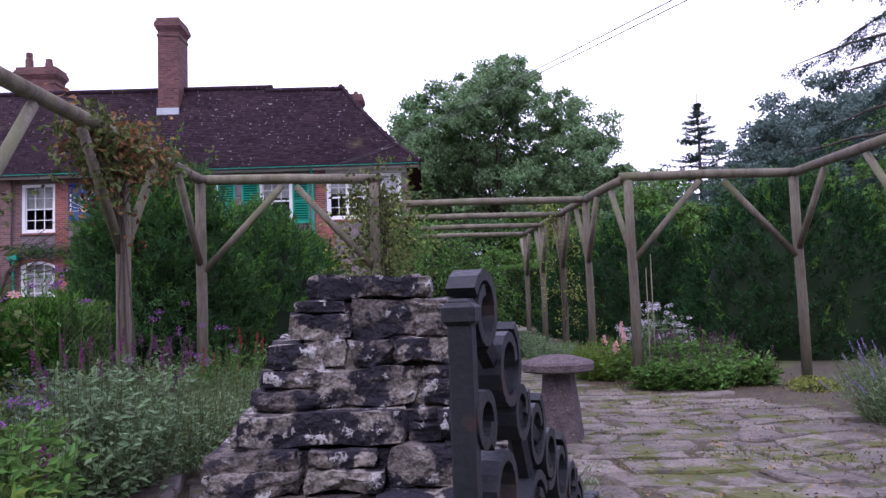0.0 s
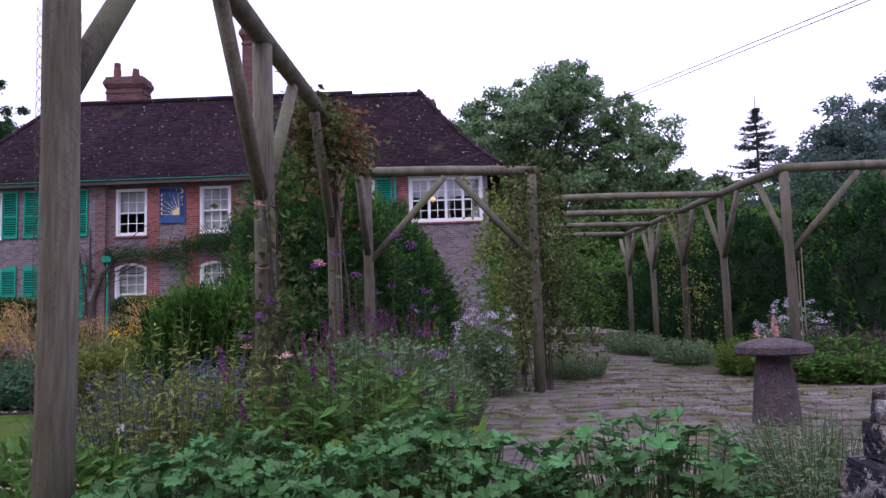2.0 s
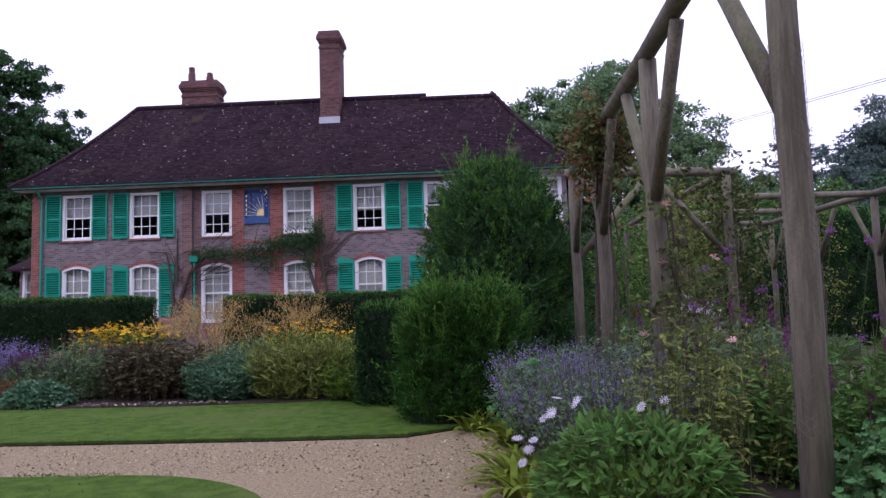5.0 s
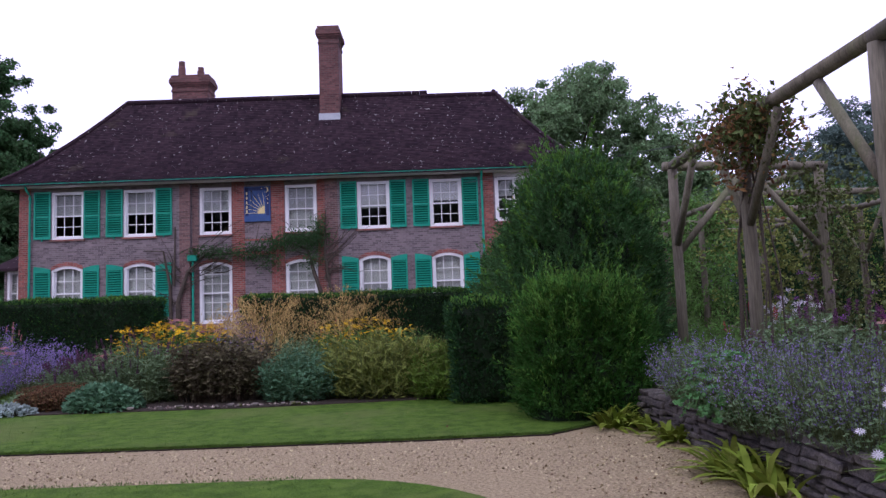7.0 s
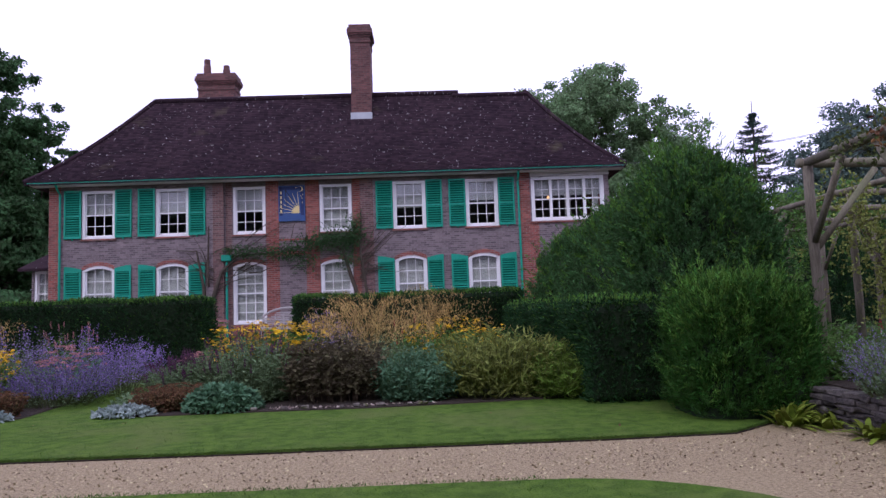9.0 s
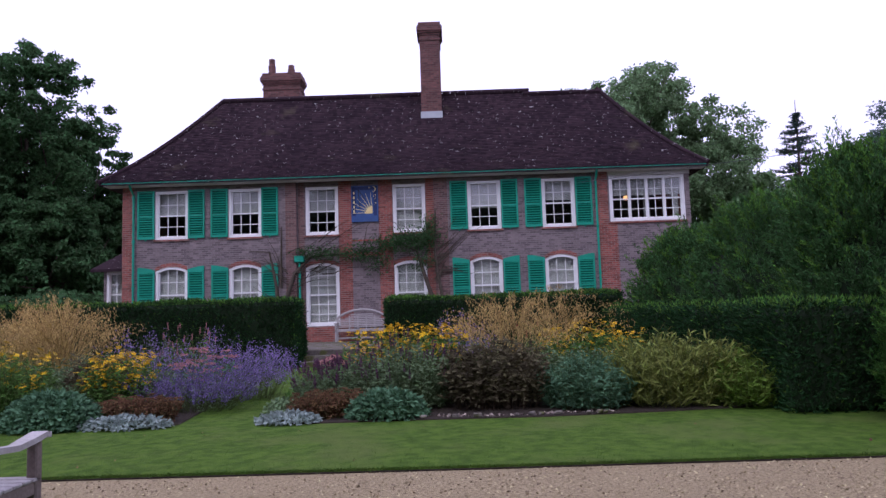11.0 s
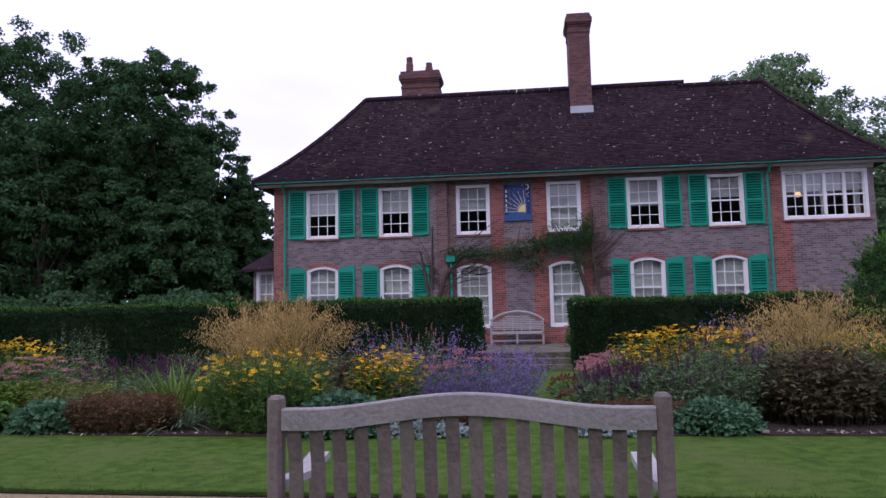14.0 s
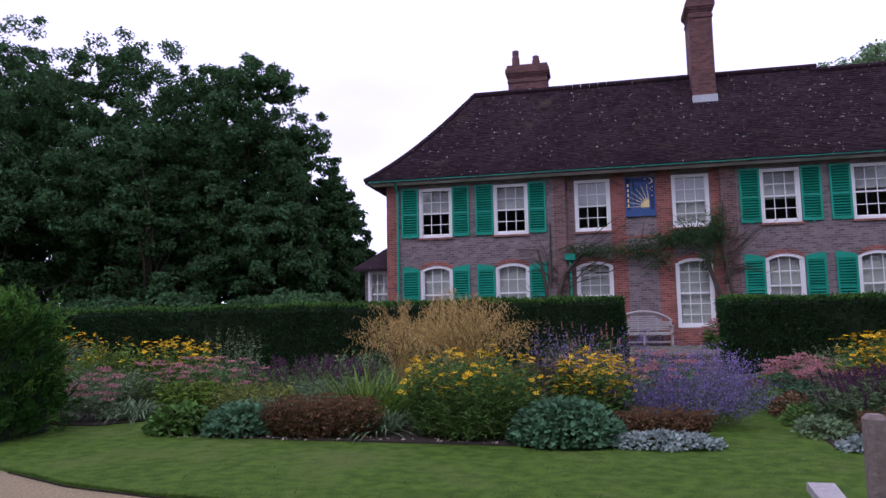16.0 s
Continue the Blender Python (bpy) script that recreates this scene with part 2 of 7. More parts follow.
def brick_mat(name, c1, c2, mortar, rough=0.85):
    m = mat(name, c1, c2, 1.2, rough, 0.0)
    n, l = m.node_tree.nodes, m.node_tree.links
    bs = n["Principled BSDF"]
    base = bs.inputs["Base Color"].links[0].from_socket
    tc = n.new("ShaderNodeTexCoord")
    sp, cb = n.new("ShaderNodeSeparateXYZ"), n.new("ShaderNodeCombineXYZ")
    l.new(tc.outputs["Object"], sp.inputs[0])
    ad = n.new("ShaderNodeMath")
    l.new(sp.outputs["X"], ad.inputs[0])
    l.new(sp.outputs["Y"], ad.inputs[1])
    l.new(ad.outputs[0], cb.inputs["X"])
    l.new(sp.outputs["Z"], cb.inputs["Y"])
    br = n.new("ShaderNodeTexBrick")
    for key, v in (("Scale", 1.0), ("Brick Width", 0.225), ("Row Height", 0.075), ("Mortar Size", 0.008), ("Mortar Smooth", 0.2), ("Bias", 0.0)):
        br.inputs[key].default_value = v
    br.inputs["Color1"].default_value, br.inputs["Color2"].default_value = (0.62, 0.6, 0.62, 1), (1.25, 1.2, 1.2, 1)
    br.inputs["Mortar"].default_value = (1, 1, 1, 1)
    l.new(cb.outputs[0], br.inputs["Vector"])
    mu = n.new("ShaderNodeMixRGB")
    mu.blend_type, mu.inputs[0].default_value = "MULTIPLY", 1.0
    l.new(base, mu.inputs[1])
    l.new(br.outputs["Color"], mu.inputs[2])
    mm = n.new("ShaderNodeMixRGB")
    mm.inputs[2].default_value = (*mortar, 1)
    l.new(br.outputs["Fac"], mm.inputs[0])
    l.new(mu.outputs[0], mm.inputs[1])
    l.new(mm.outputs[0], bs.inputs["Base Color"])
    bp = n.new("ShaderNodeBump")
    bp.invert = True
    bp.inputs["Strength"].default_value, bp.inputs["Distance"].default_value = 0.6, 0.01
    l.new(br.outputs["Fac"], bp.inputs["Height"])
    l.new(bp.outputs[0], bs.inputs["Normal"])
    return m


def patch(m, colour, scale, low, high, detail=8, coord="Object", rough=None):
    """Patches of another colour (lichen, moss, stains) over a material."""
    n, l = m.node_tree.nodes, m.node_tree.links
    bs = n["Principled BSDF"]
    base = bs.inputs["Base Color"].links[0].from_socket
    tc = n.new("ShaderNodeTexCoord")
    t = n.new("ShaderNodeTexNoise")
    t.inputs["Scale"].default_value, t.inputs["Detail"].default_value, t.inputs["Roughness"].default_value = scale, detail, 0.62
    l.new(tc.outputs[coord], t.inputs["Vector"])
    r = n.new("ShaderNodeMapRange")
    r.inputs["From Min"].default_value, r.inputs["From Max"].default_value = low, high
    l.new(t.outputs["Fac"], r.inputs["Value"])
    mx = n.new("ShaderNodeMixRGB")
    mx.inputs[2].default_value = (*colour, 1)
    l.new(r.outputs[0], mx.inputs[0])
    l.new(base, mx.inputs[1])
    l.new(mx.outputs[0], bs.inputs["Base Color"])
    return m


GREY_BRICK = brick_mat("grey_brick", (0.145, 0.115, 0.125), (0.215, 0.175, 0.185), (0.23, 0.2, 0.2))
DULL_BRICK = brick_mat("dull_brick", (0.13, 0.075, 0.075), (0.2, 0.11, 0.1), (0.2, 0.16, 0.15))
RED_BRICK = brick_mat("red_brick", (0.2, 0.06, 0.05), (0.31, 0.1, 0.08), (0.25, 0.19, 0.17))
CHIM_BRICK = brick_mat("chimney_brick", (0.1, 0.045, 0.045), (0.17, 0.075, 0.07), (0.12, 0.085, 0.08))
TILE = mat("roof_tile", (0.022, 0.013, 0.019), (0.04, 0.024, 0.031), 0.5, 0.9, 0.3, 60, island=0.35, spec=0.08)
WHITE = mat("white_paint", (0.74, 0.73, 0.75), (0.8, 0.79, 0.8), 2, 0.45, 0.05, 60)
BLIND = mat("blind_cloth", (0.5, 0.49, 0.48), (0.56, 0.55, 0.54), 2, 0.9, 0.1, 90)
TEAL = mat("teal_paint", (0.005, 0.23, 0.155), (0.01, 0.3, 0.205), 3, 0.5, 0.1, 50, objvar=0.08)
# darker copy of TEAL with the shade behind the louvres in its colour
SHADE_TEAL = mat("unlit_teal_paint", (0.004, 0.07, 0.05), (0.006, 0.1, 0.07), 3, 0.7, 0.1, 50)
BLUE = mat("blue_paint", (0.03, 0.07, 0.2), (0.045, 0.1, 0.26), 3, 0.5, 0.05, 50)
NAVY = mat("dark_blue_paint", (0.012, 0.025, 0.1), (0.02, 0.04, 0.14), 3, 0.5)
GOLD = mat("gilt", (0.75, 0.6, 0.28), (0.85, 0.72, 0.4), 6, 0.4, metal=0.2)
STUCCO = mat("plaster", (0.55, 0.52, 0.52), (0.66, 0.63, 0.63), 2, 0.9)
# unlit rooms put into the colour as dark grey; cord and planters share it
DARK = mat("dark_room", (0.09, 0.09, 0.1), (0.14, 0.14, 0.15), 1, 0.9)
LEAD = mat("lead_sheet", (0.36, 0.38, 0.42), (0.46, 0.48, 0.52), 4, 0.5, 0.2, 20)
WIRE = mat("cable_sheath", (0.06, 0.06, 0.07), (0.1, 0.1, 0.11), 5, 0.7)
GLASS = mat("window_glass", (0.02, 0.022, 0.025), (0.03, 0.032, 0.035), 0.8, 0.03, 0.05, 3, spec=0.5)
GLASS.node_tree.nodes["Principled BSDF"].inputs["Transmission Weight"].default_value = 1.0
GLASS.node_tree.nodes["Principled BSDF"].inputs["Base Color"].links and GLASS.node_tree.links.remove(GLASS.node_tree.nodes["Principled BSDF"].inputs["Base Color"].links[0])
GLASS.node_tree.nodes["Principled BSDF"].inputs["Base Color"].default_value = (0.85, 0.88, 0.88, 1)
POLE = patch(mat("weathered_pole", (0.1, 0.085, 0.064), (0.2, 0.174, 0.132), 9, 0.88, 0.35, 90, objvar=0.15, contrast=1.3), (0.12, 0.13, 0.06), 3, 0.5, 0.75)
for node in [q for q in POLE.node_tree.nodes if q.type == "TEX_NOISE"]:
    grain = POLE.node_tree.nodes.new("ShaderNodeMapping")
    grain.inputs["Scale"].default_value = (1.0, 1.0, 0.09)
    POLE.node_tree.links.new(node.inputs["Vector"].links[0].from_socket, grain.inputs["Vector"])
    POLE.node_tree.links.new(grain.outputs["Vector"], node.inputs["Vector"])
TEAK = mat("weathered_teak", (0.13, 0.098, 0.088), (0.21, 0.165, 0.15), 5, 0.75, 0.3, 60, objvar=0.12)
TEAKW = mat("bleached_teak", (0.2, 0.175, 0.17), (0.3, 0.265, 0.26), 5, 0.75, 0.3, 60, objvar=0.08)
PALETEAK = mat("silvered_teak", (0.3, 0.275, 0.275), (0.42, 0.39, 0.39), 5, 0.75, 0.3, 60, objvar=0.08)
IRON = patch(mat("wrought_iron", (0.01, 0.011, 0.015), (0.02, 0.022, 0.028), 12, 0.5, 0.12, 160, metal=0.0, spec=0.3), (0.07, 0.035, 0.025), 14, 0.58, 0.75)
STONE = patch(patch(patch(mat("lichened_stone", (0.075, 0.063, 0.062), (0.25, 0.215, 0.195), 18, 0.95, 1.0, 60, objvar=0.5, contrast=1.6), (0.022, 0.019, 0.028), 11.0, 0.485, 0.52, 14), (0.38, 0.36, 0.36), 30, 0.585, 0.61, 14), (0.03, 0.028, 0.035), 60, 0.6, 0.64, 6)
WALLSTONE = patch(mat("wall_stone", (0.04, 0.035, 0.036), (0.11, 0.095, 0.085), 9, 0.95, 0.9, 30, objvar=0.3, contrast=1.4), (0.06, 0.07, 0.02), 3, 0.6, 0.7)
STADDLE = patch(mat("staddle_stone", (0.06, 0.045, 0.05), (0.12, 0.094, 0.096), 14, 0.95, 1.0, 45, contrast=1.3), (0.22, 0.19, 0.19), 40, 0.6, 0.68)
FLAG = patch(patch(mat("flagstone", (0.1, 0.086, 0.078), (0.19, 0.163, 0.145), 4, 0.9, 1.0, 26, objvar=0.2, contrast=1.5), (0.085, 0.09, 0.03), 3.2, 0.5, 0.58), (0.07, 0.06, 0.055), 6, 0.56, 0.68)
MOSS = patch(mat("moss_and_soil", (0.04, 0.033, 0.024), (0.095, 0.078, 0.055), 6, 0.95, 1.0, 40), (0.08, 0.095, 0.03), 2.2, 0.54, 0.64)
SOIL = mat("soil", (0.018, 0.013, 0.01), (0.04, 0.028, 0.021), 6, 0.95, 1.0, 25)
GRAVEL = mat("gravel", (0.2, 0.15, 0.085), (0.44, 0.35, 0.205), 38, 0.9, 1.0, 120, contrast=1.7)
LAWN = patch(mat("mown_grass", (0.038, 0.08, 0.01), (0.092, 0.158, 0.023), 7.0, 0.9, 1.0, 90, spec=0.1, contrast=1.5), (0.11, 0.14, 0.04), 0.8, 0.5, 0.75)
FIELD = mat("rough_grass", (0.03, 0.05, 0.016), (0.06, 0.085, 0.03), 1.2, 0.95, 0.8, 30)
BARK = mat("bark", (0.045, 0.035, 0.028), (0.09, 0.07, 0.055), 6, 0.95, 1.0, 20)


def leafmat(name, c, var=0.4, trans=0.25, rough=0.7, k=1.35):
    return mat(name, tuple(x / k for x in c), tuple(x * k for x in c), 1.3, rough, island=var, trans=trans, spec=0.12)


OLIVE_CANE = mat("bamboo", (0.2, 0.18, 0.12), (0.3, 0.27, 0.19), 8, 0.7)
YEW = leafmat("yew_leaf", (0.048, 0.108, 0.036), 0.45, 0.2)
BOXYEW = leafmat("dark_yew_leaf", (0.032, 0.088, 0.016), 0.45, 0.15)
HEDGELEAF = leafmat("clipped_hedge_leaf", (0.02, 0.055, 0.018), 0.5, 0.12)
YEW_LIGHT = leafmat("yew_young_leaf", (0.085, 0.18, 0.032), 0.4, 0.25)
# near-black green: the shade deep inside yews and hedges, put into the colour
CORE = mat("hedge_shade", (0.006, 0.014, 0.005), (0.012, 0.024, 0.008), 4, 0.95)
OAK = leafmat("oak_leaf", (0.165, 0.25, 0.125), 0.45, 0.45)
DARKLEAF = leafmat("dark_tree_leaf", (0.058, 0.118, 0.048), 0.45, 0.4)
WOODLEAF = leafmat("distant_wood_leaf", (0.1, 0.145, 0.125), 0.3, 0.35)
CONIFER = leafmat("conifer_leaf", (0.03, 0.055, 0.045), 0.4, 0.15)
GREEN = leafmat("green_leaf", (0.094, 0.181, 0.044))
BRIGHT = leafmat("bright_green_leaf", (0.132, 0.204, 0.036))
BLUEGREEN = leafmat("blue_green_leaf", (0.094, 0.188, 0.106), 0.3)
GREYGREEN = leafmat("grey_green_leaf", (0.145, 0.21, 0.11), 0.35)
SILVER = leafmat("silver_leaf", (0.3, 0.36, 0.34), 0.25)
GERAN = leafmat("geranium_leaf", (0.09, 0.2, 0.07), 0.4, 0.25, 0.6)
OLIVE = leafmat("yellowing_leaf", (0.191, 0.216, 0.057), 0.4)
BROWN = leafmat("bronze_leaf", (0.102, 0.087, 0.051), 0.5)
RUSSET = leafmat("russet_leaf", (0.156, 0.084, 0.048), 0.5)
STRAW = leafmat("straw_panicle", (0.46, 0.32, 0.13), 0.35)
FERN = leafmat("hart_tongue_leaf", (0.17, 0.215, 0.03), 0.4)
ROSELEAF = leafmat("rose_leaf", (0.085, 0.105, 0.035), 0.5)
ROSERED = leafmat("turning_rose_leaf", (0.17, 0.085, 0.04), 0.5)
STEM = leafmat("green_stem", (0.08, 0.1, 0.04), 0.3, 0.0)
BROWNSTEM = leafmat("brown_stem", (0.09, 0.065, 0.045), 0.3, 0.0)
YELLOW = leafmat("yellow_petal", (0.8, 0.5, 0.018), 0.2, 0.15, k=1.1)
PURPLE = leafmat("purple_petal", (0.15, 0.115, 0.25), 0.35, 0.15)
MAUVE = leafmat("mauve_petal", (0.25, 0.18, 0.4), 0.3, 0.15)
MAGENTA = leafmat("magenta_petal", (0.17, 0.045, 0.13), 0.35, 0.15)
PINK = leafmat("dusty_pink_petal", (0.42, 0.2, 0.21), 0.3, 0.15)
PALEPINK = leafmat("pale_pink_petal", (0.75, 0.45, 0.43), 0.15, 0.2, k=1.1)
RED = leafmat("red_petal", (0.32, 0.03, 0.055), 0.3, 0.15)
WHITEP = leafmat("white_petal", (0.62, 0.58, 0.66), 0.1, 0.2, k=1.05)
VERB = leafmat("verbena_petal", (0.22, 0.08, 0.26), 0.3, 0.15)
DEEP = leafmat("deep_purple_petal", (0.105, 0.045, 0.09), 0.4, 0.15)


# ---- ground ----
def sheet(poly, z):
    p = np.array(poly, dtype=float)
    return np.column_stack([p, np.full(len(p), z)]), [list(range(len(p)))]


solid("ground", [box(-700, -400, -0.6, 700, 1200, -0.04)], FIELD, "rough grass ground reaching to the horizon", "ground", kind="structure")


def arc(cx, cy, r, a0, a1, n=10):
    return [(cx + r * math.cos(radians(a0 + (a1 - a0) * i / n)), cy + r * math.sin(radians(a0 + (a1 - a0) * i / n))) for i in range(n + 1)]


solid("gravel_path", [prism([(-60, -14), (-3.0, -14), (-3.0, 1.0), (-3.3, 9.0), (-60, 9.0)], -0.3, 0.0)], GRAVEL, "pale brown gravel path between two lawns", "path", kind="structure")
far_edge = [(-19.6, 7.3), (-18.6, 6.85), (-17.6, 6.6), (-16.5, 6.48), (-14.0, 6.42), (-9.5, 6.38), (-6.0, 6.38), (-4.7, 6.45), (-4.1, 6.95), (-3.7, 7.6)]
solid("lawn", [prism([(-60, 9.5), (-23, 9.0), *far_edge, (-3.0, 8.4), (-3.0, 21.3), (-60, 21.3)], -0.3, 0.035, 0.012)], LAWN, "mown green lawn around the flower beds", "lawn", kind="structure")
solid("lawn_near", [prism([(-60, 4.95), (-60, -14), (-8.0, -14), (-6.9, -0.4), *arc(-6.75, 3.25, 1.62, -14, 90, 12), (-12, 4.9)], -0.3, 0.03, 0.012)], LAWN, "mown green lawn with a rounded corner beside the gravel", "lawn", kind="structure")

# bare earth along the cut lawn edges
soil_line = [(x, y - 0.02) for x, y in far_edge] + [(x, y + 0.1) for x, y in far_edge[::-1]]
solid("lawn_edge_soil", [prism(soil_line, -0.2, 0.012)], SOIL, "narrow strip of dark earth along the cut lawn edge", "soil", kind="structure")
near_line = [(-26, 4.91), (-12, 4.91), *arc(-6.75, 3.25, 1.635, 90, -10, 12), *arc(-6.75, 3.25, 1.5, -10, 90, 12), (-12, 4.8), (-26, 4.8)]
solid("lawn_edge_soil_near", [prism(near_line, -0.2, 0.01)], SOIL, "narrow strip of dark earth along the rounded lawn edge", "soil", kind="structure")

# loose pebbles along the gravel
n = 46000
px, py = rng.uniform(-20, -3.6, n), rng.uniform(3.0, 7.2, n)
keep = ((py < 6.35) & (py > 4.93)) | ((px > -5.0) & ((py < 6.35) | (px > -4.1)))
pc = np.column_stack([px, py, np.full(n, 0.004)])[keep]
PEBBLE = mat("pebble", (0.22, 0.165, 0.1), (0.46, 0.37, 0.235), 20, 0.9, island=0.6)
pv, pf = flakes(pc, rng.uniform(0.008, 0.026, len(pc)))
solid("gravel_stones", [(pv, pf)], PEBBLE, "loose pale brown gravel stones", "gravel", kind="stuff")

# short grass blades, longer along the cut edges
n = 3000
gx, gy = rng.uniform(-21.5, -4.2, n), 6.42 + (rng.random(n) ** 1.3) * 3.0
g1 = np.column_stack([gx, gy, np.full(n, 0.03)])
ok = gy > np.interp(gx, [p[0] for p in far_edge], [p[1] for p in far_edge])
g1 = g1[ok]
gx = rng.uniform(-21, -5.15, 4000)
g2 = np.column_stack([gx, 4.9 - rng.random(4000) ** 6 * 1.6, np.full(4000, 0.025)])
g2 = g2[(g2[:, 0] < -6.75) | (np.hypot(g2[:, 0] + 6.75, g2[:, 1] - 3.25) < 1.6)]
ex = rng.uniform(-19.6, -3.8, 9000)
ee = np.column_stack([ex, np.interp(ex, [p[0] for p in far_edge], [p[1] for p in far_edge]) + rng.normal(size=9000) * 0.012, np.full(9000, 0.02)])
gg = np.concatenate([g1, g2, ee])
GRASSB = leafmat("grass_blade", (0.065, 0.125, 0.024), 0.22, 0.2)
solid("grass_blades", [blades(gg, randdir(len(gg), 1.6), rng.uniform(0.015, 0.04, len(gg)), 0.006)], GRASSB, "short mown grass blades", "grass", kind="stuff")

# unseen dark tree belt closing the garden behind, added to darken window reflections
n = 15000
bx = rng.uniform(-90, 70, n)
bz = rng.uniform(0, 1, n) ** 0.8 * (17 + 3 * np.sin(bx * 0.21) + 2 * np.sin(bx * 0.53))
BELT = mat("unseen_belt_leaf", (0.02, 0.038, 0.018), (0.045, 0.075, 0.03), 0.6, 0.9, island=0.4)
solid("unseen_tree_belt", [box(-90, -38, -0.1, 70, -36, 15), blades(np.column_stack([bx, rng.uniform(-36.2, -33.5, n), bz]), randdir(n), rng.uniform(0.6, 1.6, n), 0.9)], BELT, "unseen dark green belt of trees added behind the walk", "trees", kind="structure")

# soil of the beds
BED_R = [(-11.9, 9.15), (-11.4, 9.0), (-9.8, 9.02), (-8.4, 8.98), (-7.0, 9.1), (-5.9, 9.25), (-5.4, 9.5), (-5.2, 17.6), (-11.3, 17.8), (-11.5, 13.0)]
BED_L = [(-21.9, 10.3), (-21.3, 9.95), (-20.75, 10.0), (-20.3, 10.55), (-19.75, 10.8), (-19.45, 10.3), (-19.6, 9.6), (-19.2, 9.34), (-17.5, 9.14), (-15.0, 9.0), (-13.2, 9.02), (-12.9, 9.25), (-13.3, 13.0), (-13.7, 17.8), (-34, 17.8), (-34, 14.5), (-23.0, 12.6)]
solid("bed_soil", [prism(BED_R, -0.2, 0.05, 0.03)], SOIL, "dark soil of a flower bed beside the lawn", "soil", kind="structure")
solid("bed_soil_west", [prism(BED_L, -0.2, 0.05, 0.03)], SOIL, "dark soil of a long flower bed", "soil", kind="structure")
for i in range(24):
    x = -10.2 + i * 0.115 + rng.normal() * 0.06
    r = 0.02 + 0.03 * rng.random()
    if rng.random() < 0.6:
        solid("edging_stone", [chamfer(x - r, 9.06 - r * 0.6, 0.05, x + r, 9.06 + r * 0.6, 0.07 + r * 0.6, 0.012, 0.006, rng)], FLAG, "small pale rough stone at the bed edge", "stone", "bed edging stones")

# raised terrace with the flagged path
solid("terrace_ground", [prism([(-0.35, -3.5), (14, -3.5), (14, 30), (-2.3, 30), (-2.6, 9.6), (-2.2, 9.4), (-1.95, 5.2), (-1.3, 3.0), (-1.2, 0.8), (-0.5, 0.75)], -0.3, 0.175)], MOSS, "mossy soil between flagstones on the terrace", "ground", kind="structure")
solid("raised_bed_soil", [prism([(-3.25, 1.6), (-2.6, 1.0), (-1.2, 0.85), (-1.25, 3.0), (-1.9, 5.3), (-2.15, 9.3), (-3.45, 9.3), (-3.5, 6.6), (-3.25, 5.0)], -0.3, 0.36, 0.05)], SOIL, "dark soil of the raised herb bed", "soil", kind="structure")

# ---- the house ----
house = thing("house", "grey and red brick house with green shutters and dark hipped roof", "house", (0, 0, 0))
WX0, WX1, WY, REC, TOP, DEEP_Y = -21.4, -0.68, 25.9, 0.14, 6.3, 32.2
CX0, CX1 = -15.02, -9.98
UP = [(-20.2, -18.99), (-17.51, -16.3), (-14.71, -13.51), (-11.5, -10.31), (-8.76, -7.55), (-6.05, -4.85)]
holes = [(a, b, 4.33, 6.12) for a, b in UP] + [(-3.6, -0.86, 4.45, 6.12)]
holes += [(a + 0.02, b - 0.02, 1.3, 3.34) for a, b in (UP[0], UP[1], UP[4], UP[5])]
holes += [(-14.73, -13.51, 1.02, 3.3), (-11.5, -10.31, 1.02, 3.3)]


def grid_wall(columns, z0, z1, openings):
    """One connected wall of columns (x0, x1, front, back), with the openings left out."""
    zs = sorted({z0, z1, *[h[2] for h in openings], *[h[3] for h in openings]})
    bm = bmesh.new()
    for x0, x1, y0, y1 in columns:
        xs = sorted({x0, x1, *[x for h in openings for x in h[:2] if x0 < x < x1]})
        for a, b in zip(xs, xs[1:]):
            for c, d in zip(zs, zs[1:]):
                if any(h[0] < (a + b) / 2 < h[1] and h[2] < (c + d) / 2 < h[3] for h in openings):
                    continue
                v, f = box(a, y0, c, b, y1, d)
                vs = [bm.verts.new(p) for p in v]
                for q in f:
                    bm.faces.new([vs[i] for i in q])
    bmesh.ops.remove_doubles(bm, verts=bm.verts, dist=0.0005)
    mids = {}
    for f in bm.faces:
        mids.setdefault(tuple(round(x, 3) for x in f.calc_center_median()), []).append(f)
    bmesh.ops.delete(bm, geom=[f for g in mids.values() if len(g) > 1 for f in g], context="FACES_ONLY")
    me = bpy.data.meshes.new("wall")
    bm.to_mesh(me)
    bm.free()
    return me


part("front_wall", grid_wall([(WX0, CX0, WY, WY + 0.35), (CX0, CX1, WY + REC, WY + 0.35), (CX1, WX1, WY, WY + 0.35)], 0.3, TOP, holes), GREY_BRICK, house, "weathered grey-purple brick front wall")
part("side_wall", [box(WX0, WY + 0.35, 0.3, WX0 + 0.35, DEEP_Y, TOP)], RED_BRICK, house)
part("side_wall", [box(WX1 - 0.35, WY + 0.35, 0.3, WX1, DEEP_Y, TOP)], RED_BRICK, house)
part("back_wall", [box(WX0, DEEP_Y, 0.3, WX1, DEEP_Y + 0.3, TOP)], RED_BRICK, house)
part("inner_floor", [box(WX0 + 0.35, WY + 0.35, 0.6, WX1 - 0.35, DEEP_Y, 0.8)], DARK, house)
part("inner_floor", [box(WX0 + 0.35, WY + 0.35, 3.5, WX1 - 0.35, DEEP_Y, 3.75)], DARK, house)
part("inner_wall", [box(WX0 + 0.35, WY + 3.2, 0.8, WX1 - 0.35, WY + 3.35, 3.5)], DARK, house)
